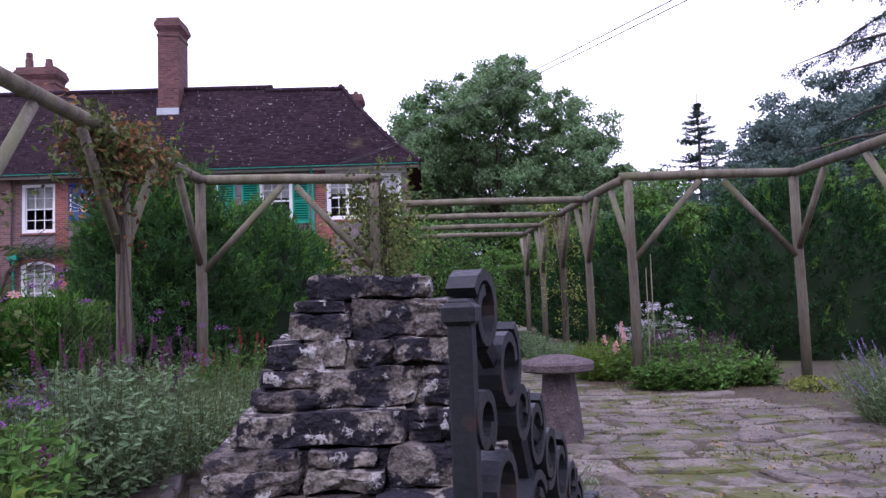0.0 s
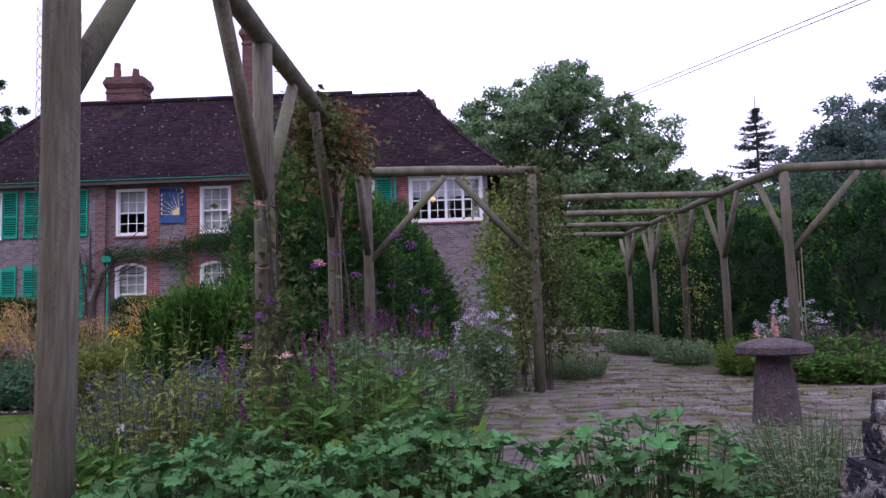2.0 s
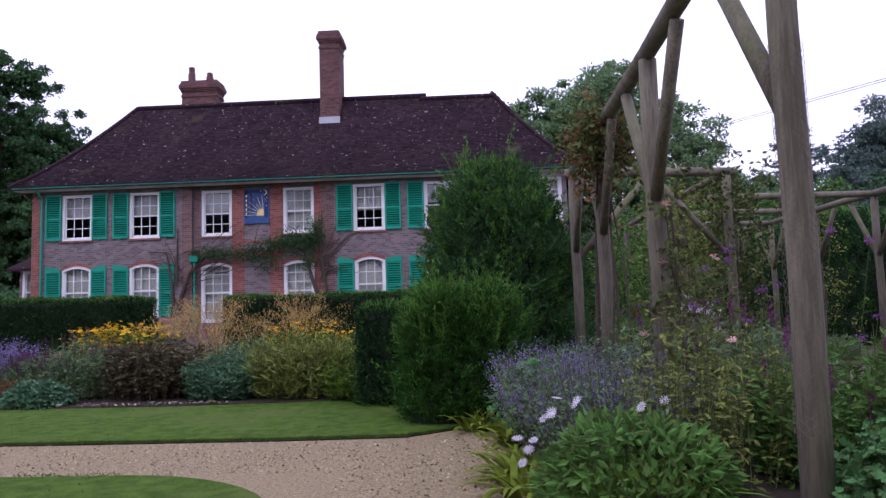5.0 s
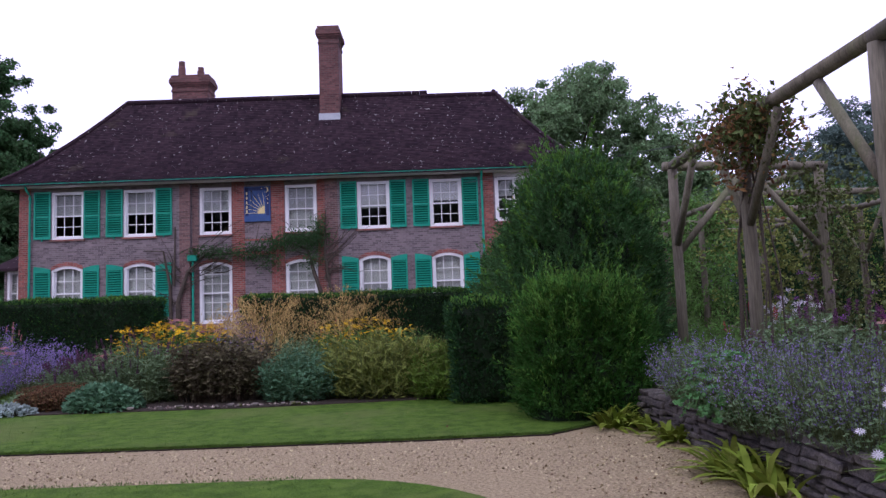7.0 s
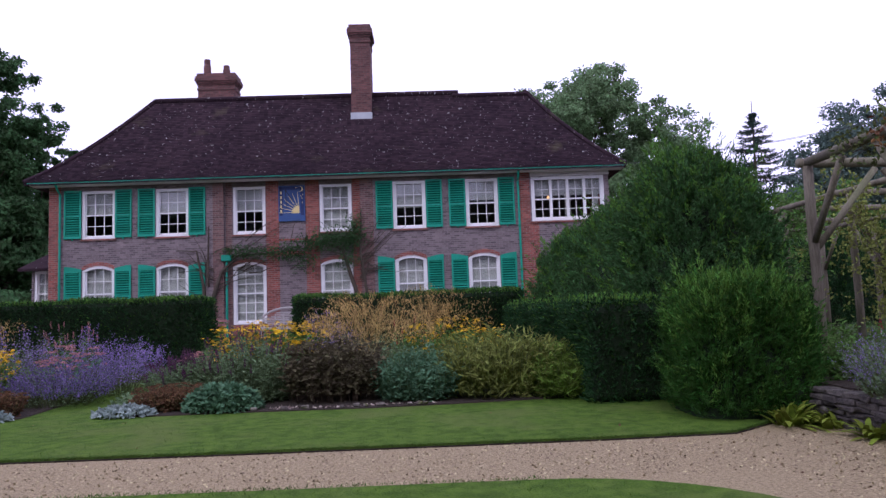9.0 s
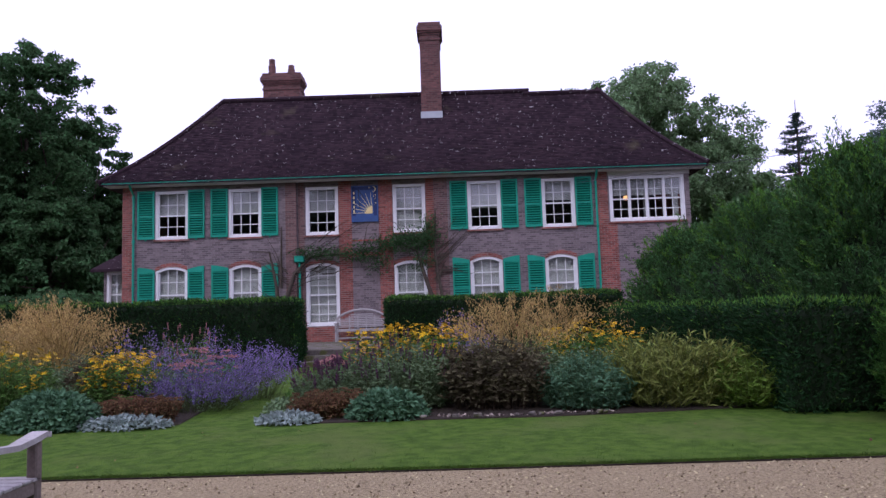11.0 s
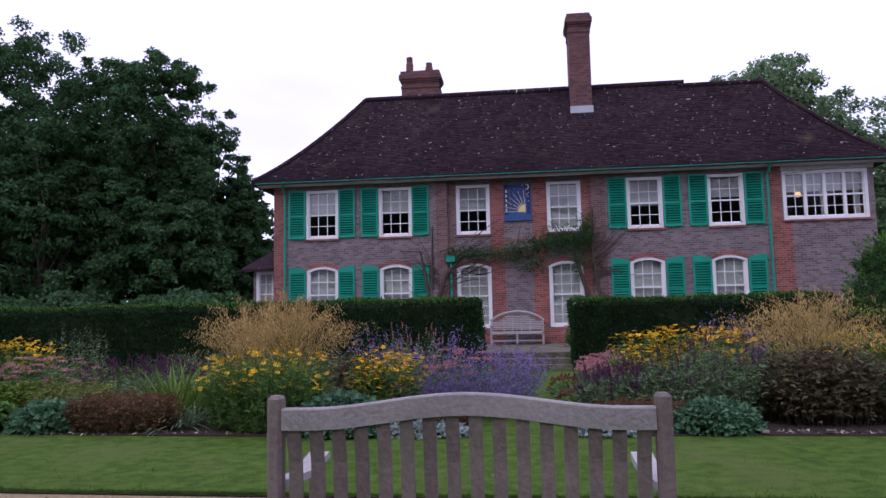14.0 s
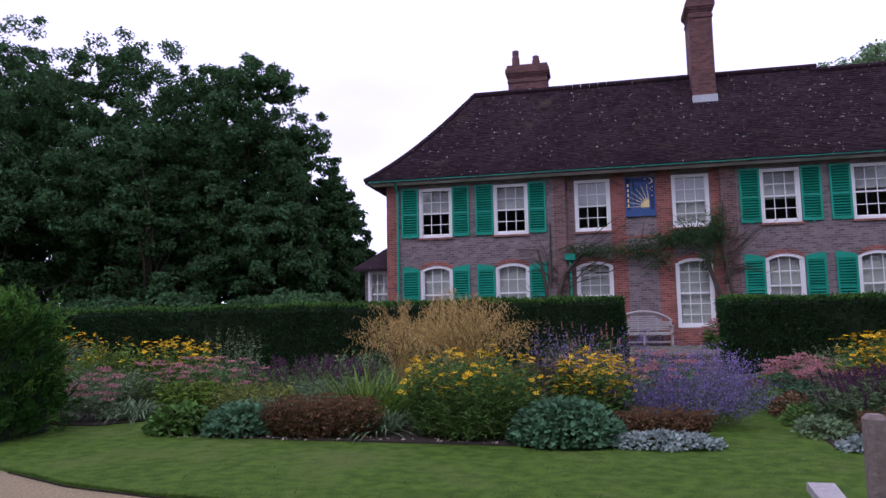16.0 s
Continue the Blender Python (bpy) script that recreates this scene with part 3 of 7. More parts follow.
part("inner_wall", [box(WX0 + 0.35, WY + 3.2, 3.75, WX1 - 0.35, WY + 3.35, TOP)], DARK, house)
for x0, x1, z0, z1, rec in ((-21.4, -20.98, 0.3, 6.3, 0), (-4.03, -3.36, 0.3, 4.42, 0), (-4.03, -3.66, 4.42, 6.3, 0), (-15.42, -15.02, 0.3, 6.3, 0), (-9.98, -9.5, 0.3, 6.3, 0),
                            (-13.49, -13.02, 0.3, 6.3, 1), (-12.02, -11.52, 0.3, 6.3, 1), (-14.98, -14.75, 0.3, 6.3, 1), (-10.29, -10.0, 0.3, 6.3, 1), (-14.73, -13.51, 0.3, 1.0, 1), (-11.5, -10.31, 0.3, 1.0, 1), (-13.02, -12.02, 3.5, 3.65, 1)):
    part("brick_band", [box(x0, WY - 0.012 + rec * REC, z0, x1, WY + 0.02 + rec * REC, z1)], DULL_BRICK if x0 in (-15.42, -9.98, -14.98) else RED_BRICK, house)
part("string_course", [box(-13.5, WY + REC - 0.03, 4.05, -11.5, WY + REC + 0.02, 4.12)], RED_BRICK, house)


def window(x0, x1, z0, z1, y, arch=0.0, blind=0.0, rows=4, cols=3, frame_w=0.1):
    """A white sash window with its bars, panes, sill and blind."""
    win = part("window", [box(x0, y + 0.02, z0, x0 + frame_w, y + 0.14, z1), box(x1 - frame_w, y + 0.02, z0, x1, y + 0.14, z1),
                          box(x0 + frame_w, y + 0.02, z1 - frame_w, x1 - frame_w, y + 0.14, z1), box(x0 + frame_w, y + 0.02, z0, x1 - frame_w, y + 0.14, z0 + frame_w * 0.8)], WHITE, house, "white painted sash window")
    a, b, c, d = x0 + frame_w, x1 - frame_w, z0 + frame_w * 0.8, z1 - frame_w
    mid = (c + d) / 2
    part("sash", [box(a, y + 0.06, mid - 0.025, b, y + 0.13, mid + 0.025), box(a, y + 0.085, c, a + 0.035, y + 0.125, d), box(b - 0.035, y + 0.085, c, b, y + 0.125, d), box(a, y + 0.085, c, b, y + 0.125, c + 0.06)], WHITE, win)
    for i in range(1, cols):
        x = a + (b - a) * i / cols
        part("glazing_bar", [box(x - 0.013, y + 0.092, c, x + 0.013, y + 0.12, d)], WHITE, win)
    for i in range(1, rows):
        if i != rows / 2:
            z = c + (d - c) * i / rows
            part("glazing_bar", [box(a, y + 0.094, z - 0.013, b, y + 0.118, z + 0.013)], WHITE, win)
    pane = part("pane", [box(a, y + 0.104, c, b, y + 0.11, d)], GLASS, win)
    pane.visible_shadow = False
    if blind:
        part("blind", [box(a - 0.02, y + 0.2, d - (d - c) * blind, b + 0.02, y + 0.215, d)], BLIND, win, "pale drawn blind")
    if arch:
        n, m = 10, (x0 + x1) / 2
        pts = [(x0 + (x1 - x0) * i / n, z1 + 0.005 - arch * (((x0 + (x1 - x0) * i / n) - m) / ((x1 - x0) / 2)) ** 2) for i in range(n + 1)]
        for name, w0, w1, yy, mt in (("arched_head", -0.1, 0.0, y + 0.005, WHITE), ("brick_arch", 0.0, 0.14, y - 0.012 - 0.008, RED_BRICK)):
            v, f = [], []
            for x, z in pts:
                v += [(x, yy, z + w0), (x, yy, z + w1), (x, y + 0.15, z + w1), (x, y + 0.15, z + w0)]
            for i in range(n):
                k = 4 * i
                f += [[k, k + 4, k + 5, k + 1], [k + 1, k + 5, k + 6, k + 2], [k + 3, k + 7, k + 4, k]]
            part(name, [(np.array(v), f)], mt, win)
        v, f = [], []
        for x, z in pts:
            v += [(x, y - 0.004, z), (x, y - 0.004, z1 + 0.03)]
        f = [[2 * i, 2 * i + 2, 2 * i + 3, 2 * i + 1] for i in range(n)]
        part("spandrel", [(np.array(v), f), (np.array(v) + [0, 0.15, 0], [q[::-1] for q in f])], GREY_BRICK, win)
    else:
        part("sill", [chamfer(x0 - 0.05, y - 0.06, z0 - 0.07, x1 + 0.05, y + 0.04, z0, 0.008)], RED_BRICK, win, "dark red sill")
    return win


def shutter(x0, x1, z0, z1, y, scallop=False):
    """A louvred shutter of two panels, folded back on the wall."""
    mid = z0 + (z1 - z0) * 0.47
    sh = part("shutter", [chamfer(x0, y - 0.066, z0, x0 + 0.065, y - 0.015, z1, 0.006), chamfer(x1 - 0.065, y - 0.066, z0, x1, y - 0.015, z1, 0.006), box(x0 + 0.065, y - 0.062, z0, x1 - 0.065, y - 0.018, z0 + 0.1), box(x0 + 0.065, y - 0.062, z1 - 0.07, x1 - 0.065, y - 0.018, z1), box(x0 + 0.065, y - 0.062, mid - 0.035, x1 - 0.065, y - 0.018, mid + 0.035)], TEAL, house, "green louvred shutter")
    z = z0 + 0.145
    while z < z1 - 0.1:
        if abs(z - mid) > 0.06:
            part("slat", [box(x0 + 0.065, -0.036, -0.006, x1 - 0.065, 0.036, 0.006, pose(0, y - 0.04, z, 38))], TEAL, sh)
        z += 0.088
    if scallop:
        n = 8
        v, f = [], []
        for i in range(n + 1):
            x = x0 + (x1 - x0) * i / n
            u = (x - x0) / (x1 - x0)
            u = u if scallop > 0 else 1 - u
            h = 0.05 + 0.11 * math.sin(u * math.pi / 2)
            v += [(x, y - 0.055, z1 - 0.01), (x, y - 0.055, z1 + h), (x, y - 0.015, z1 + h), (x, y - 0.015, z1 - 0.01)]
        for i in range(n):
            k = 4 * i
            f += [[k, k + 4, k + 5, k + 1], [k + 1, k + 5, k + 6, k + 2], [k + 2, k + 6, k + 7, k + 3]]
        part("shaped_top", [(np.array(v), f)], TEAL, sh)
    # added backing, coloured dark so the gaps between slats look shaded
    part("louvre_gap_shade", [box(x0 + 0.06, y - 0.013, z0 + 0.05, x1 - 0.06, y - 0.006, z1 - 0.04)], SHADE_TEAL, sh)
    part("shutter_stay", [box((x0 + x1) / 2 - 0.015, y - 0.09, z0 - 0.07, (x0 + x1) / 2 + 0.015, y - 0.02, z0 + 0.01)], TEAL, sh)


for i, (a, b) in enumerate(UP):
    y = WY + (REC if i in (2, 3) else 0)
    window(a, b, 4.33, 6.12, y, 0, (0.5, 0.5, 0.5, 1.0, 0.55, 0.42)[i])
for i in (0, 1, 4, 5):
    a, b = UP[i]
    for x0, x1 in ((a - 0.64, a - 0.01), (b + 0.01, b + 0.62)):
        shutter(x0, x1, 4.36, 6.14, WY)
    for k, (x0, x1) in enumerate(((a - 0.62, a - 0.0), (b + 0.0, b + 0.6))):
        shutter(x0, x1, 1.35, 3.18, WY, scallop=(1 if k == 1 else -1))
    window(a + 0.02, b - 0.02, 1.3, 3.34, WY, 0.16, (0.9, 0.95, 1.0, 0.8)[(0, 1, 4, 5).index(i)])
window(-14.73, -13.51, 1.02, 3.3, WY + REC, 0.16, 1.0, rows=6)
window(-11.5, -10.31, 1.02, 3.3, WY + REC, 0.16, 1.0, rows=6)
case = window(-3.6, -0.86, 4.45, 6.12, WY, 0, 0.4, rows=4, cols=8, frame_w=0.11)
for k in range(1, 4):
    x = -3.49 + 2.52 * k / 4
    part("mullion", [box(x - 0.05, WY + 0.03, 4.5, x + 0.05, WY + 0.14, 6.05)], WHITE, case)
for x in (-1.25, -2.3):
    part("curtain", [chamfer(x, WY + 0.25, 4.5, x + 0.22, WY + 0.33, 6.05, 0.03)], BLIND, case, "pale gathered curtain")
part("frieze_board", [box(-3.62, WY - 0.03, 6.13, WX1 + 0.02, WY - 0.005, 6.3)], STUCCO, house)
part("soffit", [box(WX0 - 0.5, WY - 0.42, 6.29, WX1 + 0.5, WY + 0.02, 6.33)], STUCCO, house, "grey boarded soffit")
part("gutter", [tube([(WX0 - 0.55, WY - 0.46, 6.36), (WX1 + 0.5, WY - 0.46, 6.36)], 0.042, 10)], TEAL, house, "green painted gutter")
for x in (-20.96, -4.09):
    pipe = part("downpipe", [tube([(x, WY - 0.44, 6.33), (x, WY - 0.3, 6.15), (x, WY - 0.09, 6.0), (x, WY - 0.09, 0.45)], 0.042, 10)], TEAL, house, "green cast downpipe")
    for z in (5.9, 4.3, 2.6):
        part("collar", [tube([(x, WY - 0.09, z - 0.04), (x, WY - 0.09, z + 0.04)], 0.055, 10)], TEAL, pipe)
hop = part("downpipe", [tube([(-14.92, WY - 0.02, 3.4), (-14.92, WY - 0.02, 0.45)], 0.042, 10)], TEAL, house, "short green downpipe with a hopper head")
part("hopper", [chamfer(-15.1, WY - 0.12, 3.35, -14.74, WY + 0.1, 3.58, 0.02)], TEAL, hop)

# painted sundial panel
dial = part("sundial", [chamfer(-13.02, WY + REC - 0.06, 4.76, -12.03, WY + REC - 0.016, 6.1, 0.01)], BLUE, house, "blue painted sundial panel with a gilt sun, moon and stars")
yd = WY + REC - 0.064
part("dial_border", [box(-12.98, yd - 0.003, 4.98, -12.85, yd, 6.06), box(-12.2, yd - 0.003, 4.98, -12.07, yd, 6.06), box(-12.98, yd - 0.003, 5.94, -12.07, yd - 0.0005, 6.06)], NAVY, dial)
sv, sf = [], []
for k in range(13):
    a = radians(95 + k * 7.2)
    r0, r1 = 0.1, 0.3 if k % 2 else 0.75
    c, s = math.cos(a), math.sin(a)
    sv.append(tube([(-12.24 + r0 * c, yd - 0.004, 5.1 + r0 * s), (-12.24 + r1 * c, yd - 0.004, 5.1 + r1 * s)], [0.012, 0.006], 5))
part("sun_ray", sv, GOLD, dial, "gilt rays")
part("sun_disc", [(np.array([(-12.24, yd - 0.005, 5.06)] + [(-12.24 + 0.27 * math.cos(radians(90 + 9 * k)), yd - 0.005, 5.06 + 0.27 * math.sin(radians(90 + 9 * k))) for k in range(11)]), [[0, k + 1, k + 2] for k in range(10)])], GOLD, dial)
mv = [(-12.2 + 0.1 * math.cos(radians(a)), yd - 0.006, 5.96 + 0.1 * math.sin(radians(a))) for a in range(-110, 120, 20)] + [(-12.17 + 0.075 * math.cos(radians(a)) - 0.05, yd - 0.006, 5.96 + 0.09 * math.sin(radians(a))) for a in range(110, -120, -20)]
part("moon", [(np.array(mv), [list(range(len(mv)))])], GOLD, dial)
for x, z in ((-12.35, 6.02), (-12.12, 5.75), (-12.14, 5.62), (-12.13, 5.45), (-12.18, 5.7)):
    part("star", [(np.array([(x + (0.03 if k % 2 else 0.012) * math.cos(radians(36 * k)), yd - 0.006, z + (0.03 if k % 2 else 0.012) * math.sin(radians(36 * k))) for k in range(10)]), [list(range(10))])], GOLD, dial)
for k in range(5):
    part("numeral_bar", [box(-12.94, yd - 0.006, 5.1 + 0.17 * k, -12.89, yd - 0.002, 5.2 + 0.17 * k)], GOLD, dial)
part("gnomon", [tube([(-12.75, yd - 0.02, 5.95), (-12.45, yd - 0.25, 5.5)], 0.012, 6), tube([(-12.75, yd - 0.01, 5.95), (-12.7, yd - 0.01, 5.2)], 0.012, 6)], IRON, dial)

# roof: courses of plain tiles on the front slope
EL, ER, EY, EZ = -22.05, -0.12, 25.38, 6.4
RL, RR, RY, RZ = -18.52, -3.3, 28.5, 10.22
tiles_v, course = [], 50


def sag(s):
    """How far the swept roof hangs below a straight slope."""
    return 1.02 * s * (1 - s) * (1.15 - 0.3 * s) if 0 < s < 1 else 0.0


for i in range(course):
    s0 = i / course
    y0, z0 = EY + (RY - EY) * s0, EZ + (RZ - EZ) * s0 + 0.02 - sag(s0)
    s1 = s0 + 1.25 / course
    y1, z1 = EY + (RY - EY) * s1, EZ + (RZ - EZ) * s1 - 0.01 - sag(s1)
    xl, xr = EL + (RL - EL) * s0, ER + (RR - ER) * s0
    if i >= course - 2:
        xr = min(xr, -6.3)
    w = 0.165
    xs = np.arange(xl - w * (0.5 if i % 2 else 0), xr, w)
    xs = xs[xs > xl - w]
    k = len(xs)
    j = rng.normal(size=k) * 0.006
    a, b = xs + 0.002, xs + w - 0.002
    o = np.ones(k)
    q = np.stack([np.column_stack([a, o * y0, z0 - 0.014 + j]), np.column_stack([b, o * y0, z0 - 0.014 + j]), np.column_stack([b, o * y0, z0 + 0.004 + j]), np.column_stack([a, o * y0, z0 + 0.004 + j]),
                  np.column_stack([b, o * y1, o * z1]), np.column_stack([a, o * y1, o * z1])], axis=1)
    tiles_v.append(q.reshape(-1, 3))
tv = np.concatenate(tiles_v)
nt = len(tv) // 6
tf = (np.array([(0, 1, 2, 3), (3, 2, 4, 5)])[None] + (np.arange(nt) * 6)[:, None, None]).reshape(-1, 4)
patch(TILE, (0.36, 0.34, 0.34), 8.0, 0.665, 0.69, 3)
patch(TILE, (0.09, 0.075, 0.05), 0.7, 0.6, 0.8)
BY = 2 * RY - EY
rings = []
for k in range(13):
    u = k / 12
    yf, yb, zz = EY + 0.02 + (RY - EY - 0.02) * u, BY - (BY - RY) * u, EZ - 0.03 + (RZ - EZ) * u - sag(u)
    a, b = EL + (RL - EL) * u, ER + (RR - ER) * u
    rings += [(a, yf, zz), (b, yf, zz), (b, yb, zz), (a, yb, zz)]
rf = [[4 * k + q, 4 * k + (q + 1) % 4, 4 * k + 4 + (q + 1) % 4, 4 * k + 4 + q] for k in range(12) for q in range(4)]
rings += [(EL, EY + 0.02, EZ - 0.09), (ER, EY + 0.02, EZ - 0.09), (ER, BY, EZ - 0.09), (EL, BY, EZ - 0.09)]
rf += [[52 + q, 52 + (q + 1) % 4, (q + 1) % 4, q] for q in range(4)] + [[55, 54, 53, 52]]
roof = part("roof", [(np.array(rings), rf)], TILE, house, "dark plain-tiled hipped roof with swept eaves and lichen spots")
part("roof_tiles", [(tv, tf)], TILE, roof, "dark purple-brown clay tiles with pale lichen", kind="stuff")
ridge = [(x, RZ + 0.03) for x in np.arange(RL, -6.3, 0.32)]
for x, z in ridge:
    part("ridge_tile", [tube([(x, RY, z), (x + 0.31, RY, z)], 0.11, 8)], TILE, roof)
for x in np.arange(-6.3, RR, 0.32):
    part("ridge_tile", [tube([(x, RY - 0.1, RZ - 0.14), (x + 0.31, RY - 0.1, RZ - 0.14)], 0.11, 8)], TILE, roof)
for (x0, x1) in ((EL, RL), (ER, RR)):
    for i in range(22):
        a, b = i / 22, (i + 0.98) / 22
        f0 = lambda s: (x0 + (x1 - x0) * s, EY + (RY - EY) * s, EZ + (RZ - EZ) * s + 0.03 - sag(s))
        part("hip_tile", [tube([f0(a), f0(b)], 0.085, 8)], TILE, roof)


def chimney(x0, x1, y0, y1, z0, z1, pots, tall=True):
    steps = ((0.0, 0.75), (0.03, 0.75), (0.03, 0.66), (0.0, 0.66), (0.0, 0.52), (0.03, 0.52), (0.03, 0.44), (0.07, 0.44), (0.07, 0.36), (0.11, 0.36), (0.11, 0.2), (0.08, 0.2), (0.08, 0.12), (0.04, 0.12), (0.04, 0.0))
    rings = [(0.0, z0)] + [(o, z1 - d) for o, d in steps]
    v = np.array([(px, py, z) for o, z in rings for px, py in ((x0 - o, y0 - o), (x1 + o, y0 - o), (x1 + o, y1 + o), (x0 - o, y1 + o))])
    f = [[4 * i + k, 4 * i + (k + 1) % 4, 4 * i + 4 + (k + 1) % 4, 4 * i + 4 + k] for i in range(len(rings) - 1) for k in range(4)]
    body = [(v, f + [[4 * len(rings) - 4 + k for k in range(4)], [3, 2, 1, 0]])]
    ch = part("chimney", body, CHIM_BRICK, house, "red-brown brick chimney with a corbelled top")
    for px, py, r, h in pots:
        part("chimney_pot", [lathe([(r, z1 - 0.03), (r, z1 + h * 0.6), (r * 0.85, z1 + h * 0.65), (r * 0.85, z1 + h), (r * 0.6, z1 + h + 0.02)], 14, (px, py))], CHIM_BRICK, ch)
    return ch


ch = chimney(-10.4, -9.6, 27.76, 28.9, 8.4, 12.97, [(-9.95, 28.3, 0.13, 0.12)])
part("lead_flashing", [box(-10.43, 27.68, 9.0, -9.57, 27.755, 9.3)], LEAD, ch, "grey lead flashing")
ch = chimney(-17.35, -15.75, 30.3, 31.2, 8.5, 12.0, [(-17.05, 30.7, 0.16, 0.75), (-16.2, 30.7, 0.16, 0.45)])
chimney(-3.5, -2.9, 33.6, 34.4, 5.0, 11.4, [(-3.2, 34.0, 0.12, 0.2)])
part("rear_wing", [box(-5.0, 32.5, 0.3, -1.8, 36, 6.2)], RED_BRICK, house)

# small lean-to beyond the west corner
part("side_porch", grid_wall([(-22.6, WX0, 27.0, 27.2)], 0.3, 3.35, [(-22.5, -21.55, 1.6, 3.3)]), GREY_BRICK, house, "low side porch with a tiled lean-to roof")
window(-22.5, -21.55, 1.6, 3.3, 27.0, 0, 1.0)
part("porch_roof", [(np.array([(-23.0, 26.75, 3.4), (WX0, 26.75, 3.4), (WX0, 29.0, 4.9), (-22.2, 29.0, 4.4), (-23.0, 26.75, 3.3), (WX0, 26.75, 3.3)]), [[0, 1, 2, 3], [4, 5, 1, 0], [0, 3, 4]])], TILE, house)

# lamp hanging inside the casement window
GLOW = bpy.data.materials.new("lamp_glow")
GLOW.use_nodes = True
GLOW.node_tree.nodes["Principled BSDF"].inputs["Emission Color"].default_value = (1, 0.45, 0.12, 1)
GLOW.node_tree.nodes["Principled BSDF"].inputs["Emission Strength"].default_value = 1.6
lamp = thing("pendant_lamp", "small lit orange lamp hanging behind the casement window", "lamp", (-2.75, WY + 1.0, 3.75))
part("shade", [lathe([(0.03, 1.82), (0.09, 1.76), (0.1, 1.68), (0.04, 1.62)], 12)], GLOW, lamp)
part("cord", [tube([(0, 0, 1.82), (0, 0, 2.54)], 0.006, 5)], DARK, lamp)

# house terrace and steps
solid("house_terrace", [box(-30, 20.06, -0.3, 3, 25.9, 0.45)], FLAG, "stone paved terrace along the house", "terrace", kind="structure")
steps = thing("garden_steps", "three worn stone steps up to the house terrace", "steps", (-12.36, 18.94, 0.03))
for i in range(3):
    part("step", [chamfer(-1.14, 0.02 + i * 0.36, 0 if i == 0 else 0.14 * i - 0.02, 1.14, 1.11, 0.14 * (i + 1), 0.015)], FLAG, steps)


# climber trained on the house front
climber = thing("wall_climber", "evergreen climber trained along the house wall on bare stems", "climber", (-10.1, WY - 0.02, 0.45))
part("stem", [tube([(0.15, -0.06, 0), (0.05, -0.07, 1.2), (-0.3, -0.06, 2.3), (-0.55, -0.05, 3.2), (-1.4, -0.02, 3.55)], [0.1, 0.085, 0.07, 0.05, 0.03]), tube([(0.35, -0.07, 0), (0.3, -0.07, 1.6), (0.1, -0.07, 3.0), (0.15, -0.07, 4.6)], [0.07, 0.05, 0.04, 0.02])], BARK, climber)
part("stem", [tube([(-5.3, -0.07, 0), (-5.35, -0.07, 1.4), (-5.0, -0.05, 2.5), (-4.4, 0.05, 3.1), (-3.0, 0.05, 3.15)], [0.12, 0.09, 0.06, 0.04, 0.02]), tube([(-5.6, -0.06, 0), (-5.65, -0.05, 2.0), (-5.9, -0.05, 3.3), (-6.6, -0.05, 3.35)], [0.08, 0.06, 0.03, 0.015]), tube([(-5.5, -0.05, 2.0), (-5.45, -0.05, 4.2)], [0.05, 0.02])], BARK, climber)
wr = np.random.default_rng(31)
for x, z, dx, cnt in ((0.15, 2.0, 0.25, 9), (0.1, 3.0, 0.55, 12), (-0.6, 3.2, -0.5, 6), (-5.35, 2.2, -0.5, 10), (-5.1, 2.6, 0.6, 8), (-4.2, 3.1, 0.7, 7), (-2.6, 3.2, 0.5, 6)):
    for _ in range(cnt):
        q = [np.array([x + wr.normal() * 0.12, -0.06, z + wr.normal() * 0.35])]
        step = np.array([dx * wr.uniform(0.2, 0.7), 0, wr.uniform(-0.05, 0.3)])
        for _ in range(4):
            q.append(q[-1] + step + wr.normal(size=3) * [0.09, 0.015, 0.09])
        part("twig", [tube([tuple(v) for v in q], [0.022, 0.017, 0.013, 0.009, 0.005], 5)], BARK, climber)
clumps = ((-4.3, 3.25, 0.35, 0.12, 300), (-3.4, 3.2, 0.45, 0.12, 320), (-2.5, 3.2, 0.3, 0.2, 380), (-1.6, 3.45, 0.35, 0.14, 500), (-0.9, 3.6, 0.42, 0.15, 800), (-0.25, 3.65, 0.28, 0.2, 600), (-0.1, 4.1, 0.15, 0.2, 200), (-1.9, 2.9, 0.25, 0.25, 250), (-0.35, 2.9, 0.2, 0.25, 250))
lp = np.concatenate([np.array([cx, -0.12, cz]) + rng.normal(size=(m, 3)) * [sx, 0.1, sz] for cx, cz, sx, sz, m in clumps])
lp[:, 1] = -0.03 - np.abs(lp[:, 1] + 0.12) * 1.2
part("foliage", [blades(lp, randdir(len(lp), -0.4), rng.uniform(0.07, 0.14, len(lp)), 0.045)], DARKLEAF, climber)


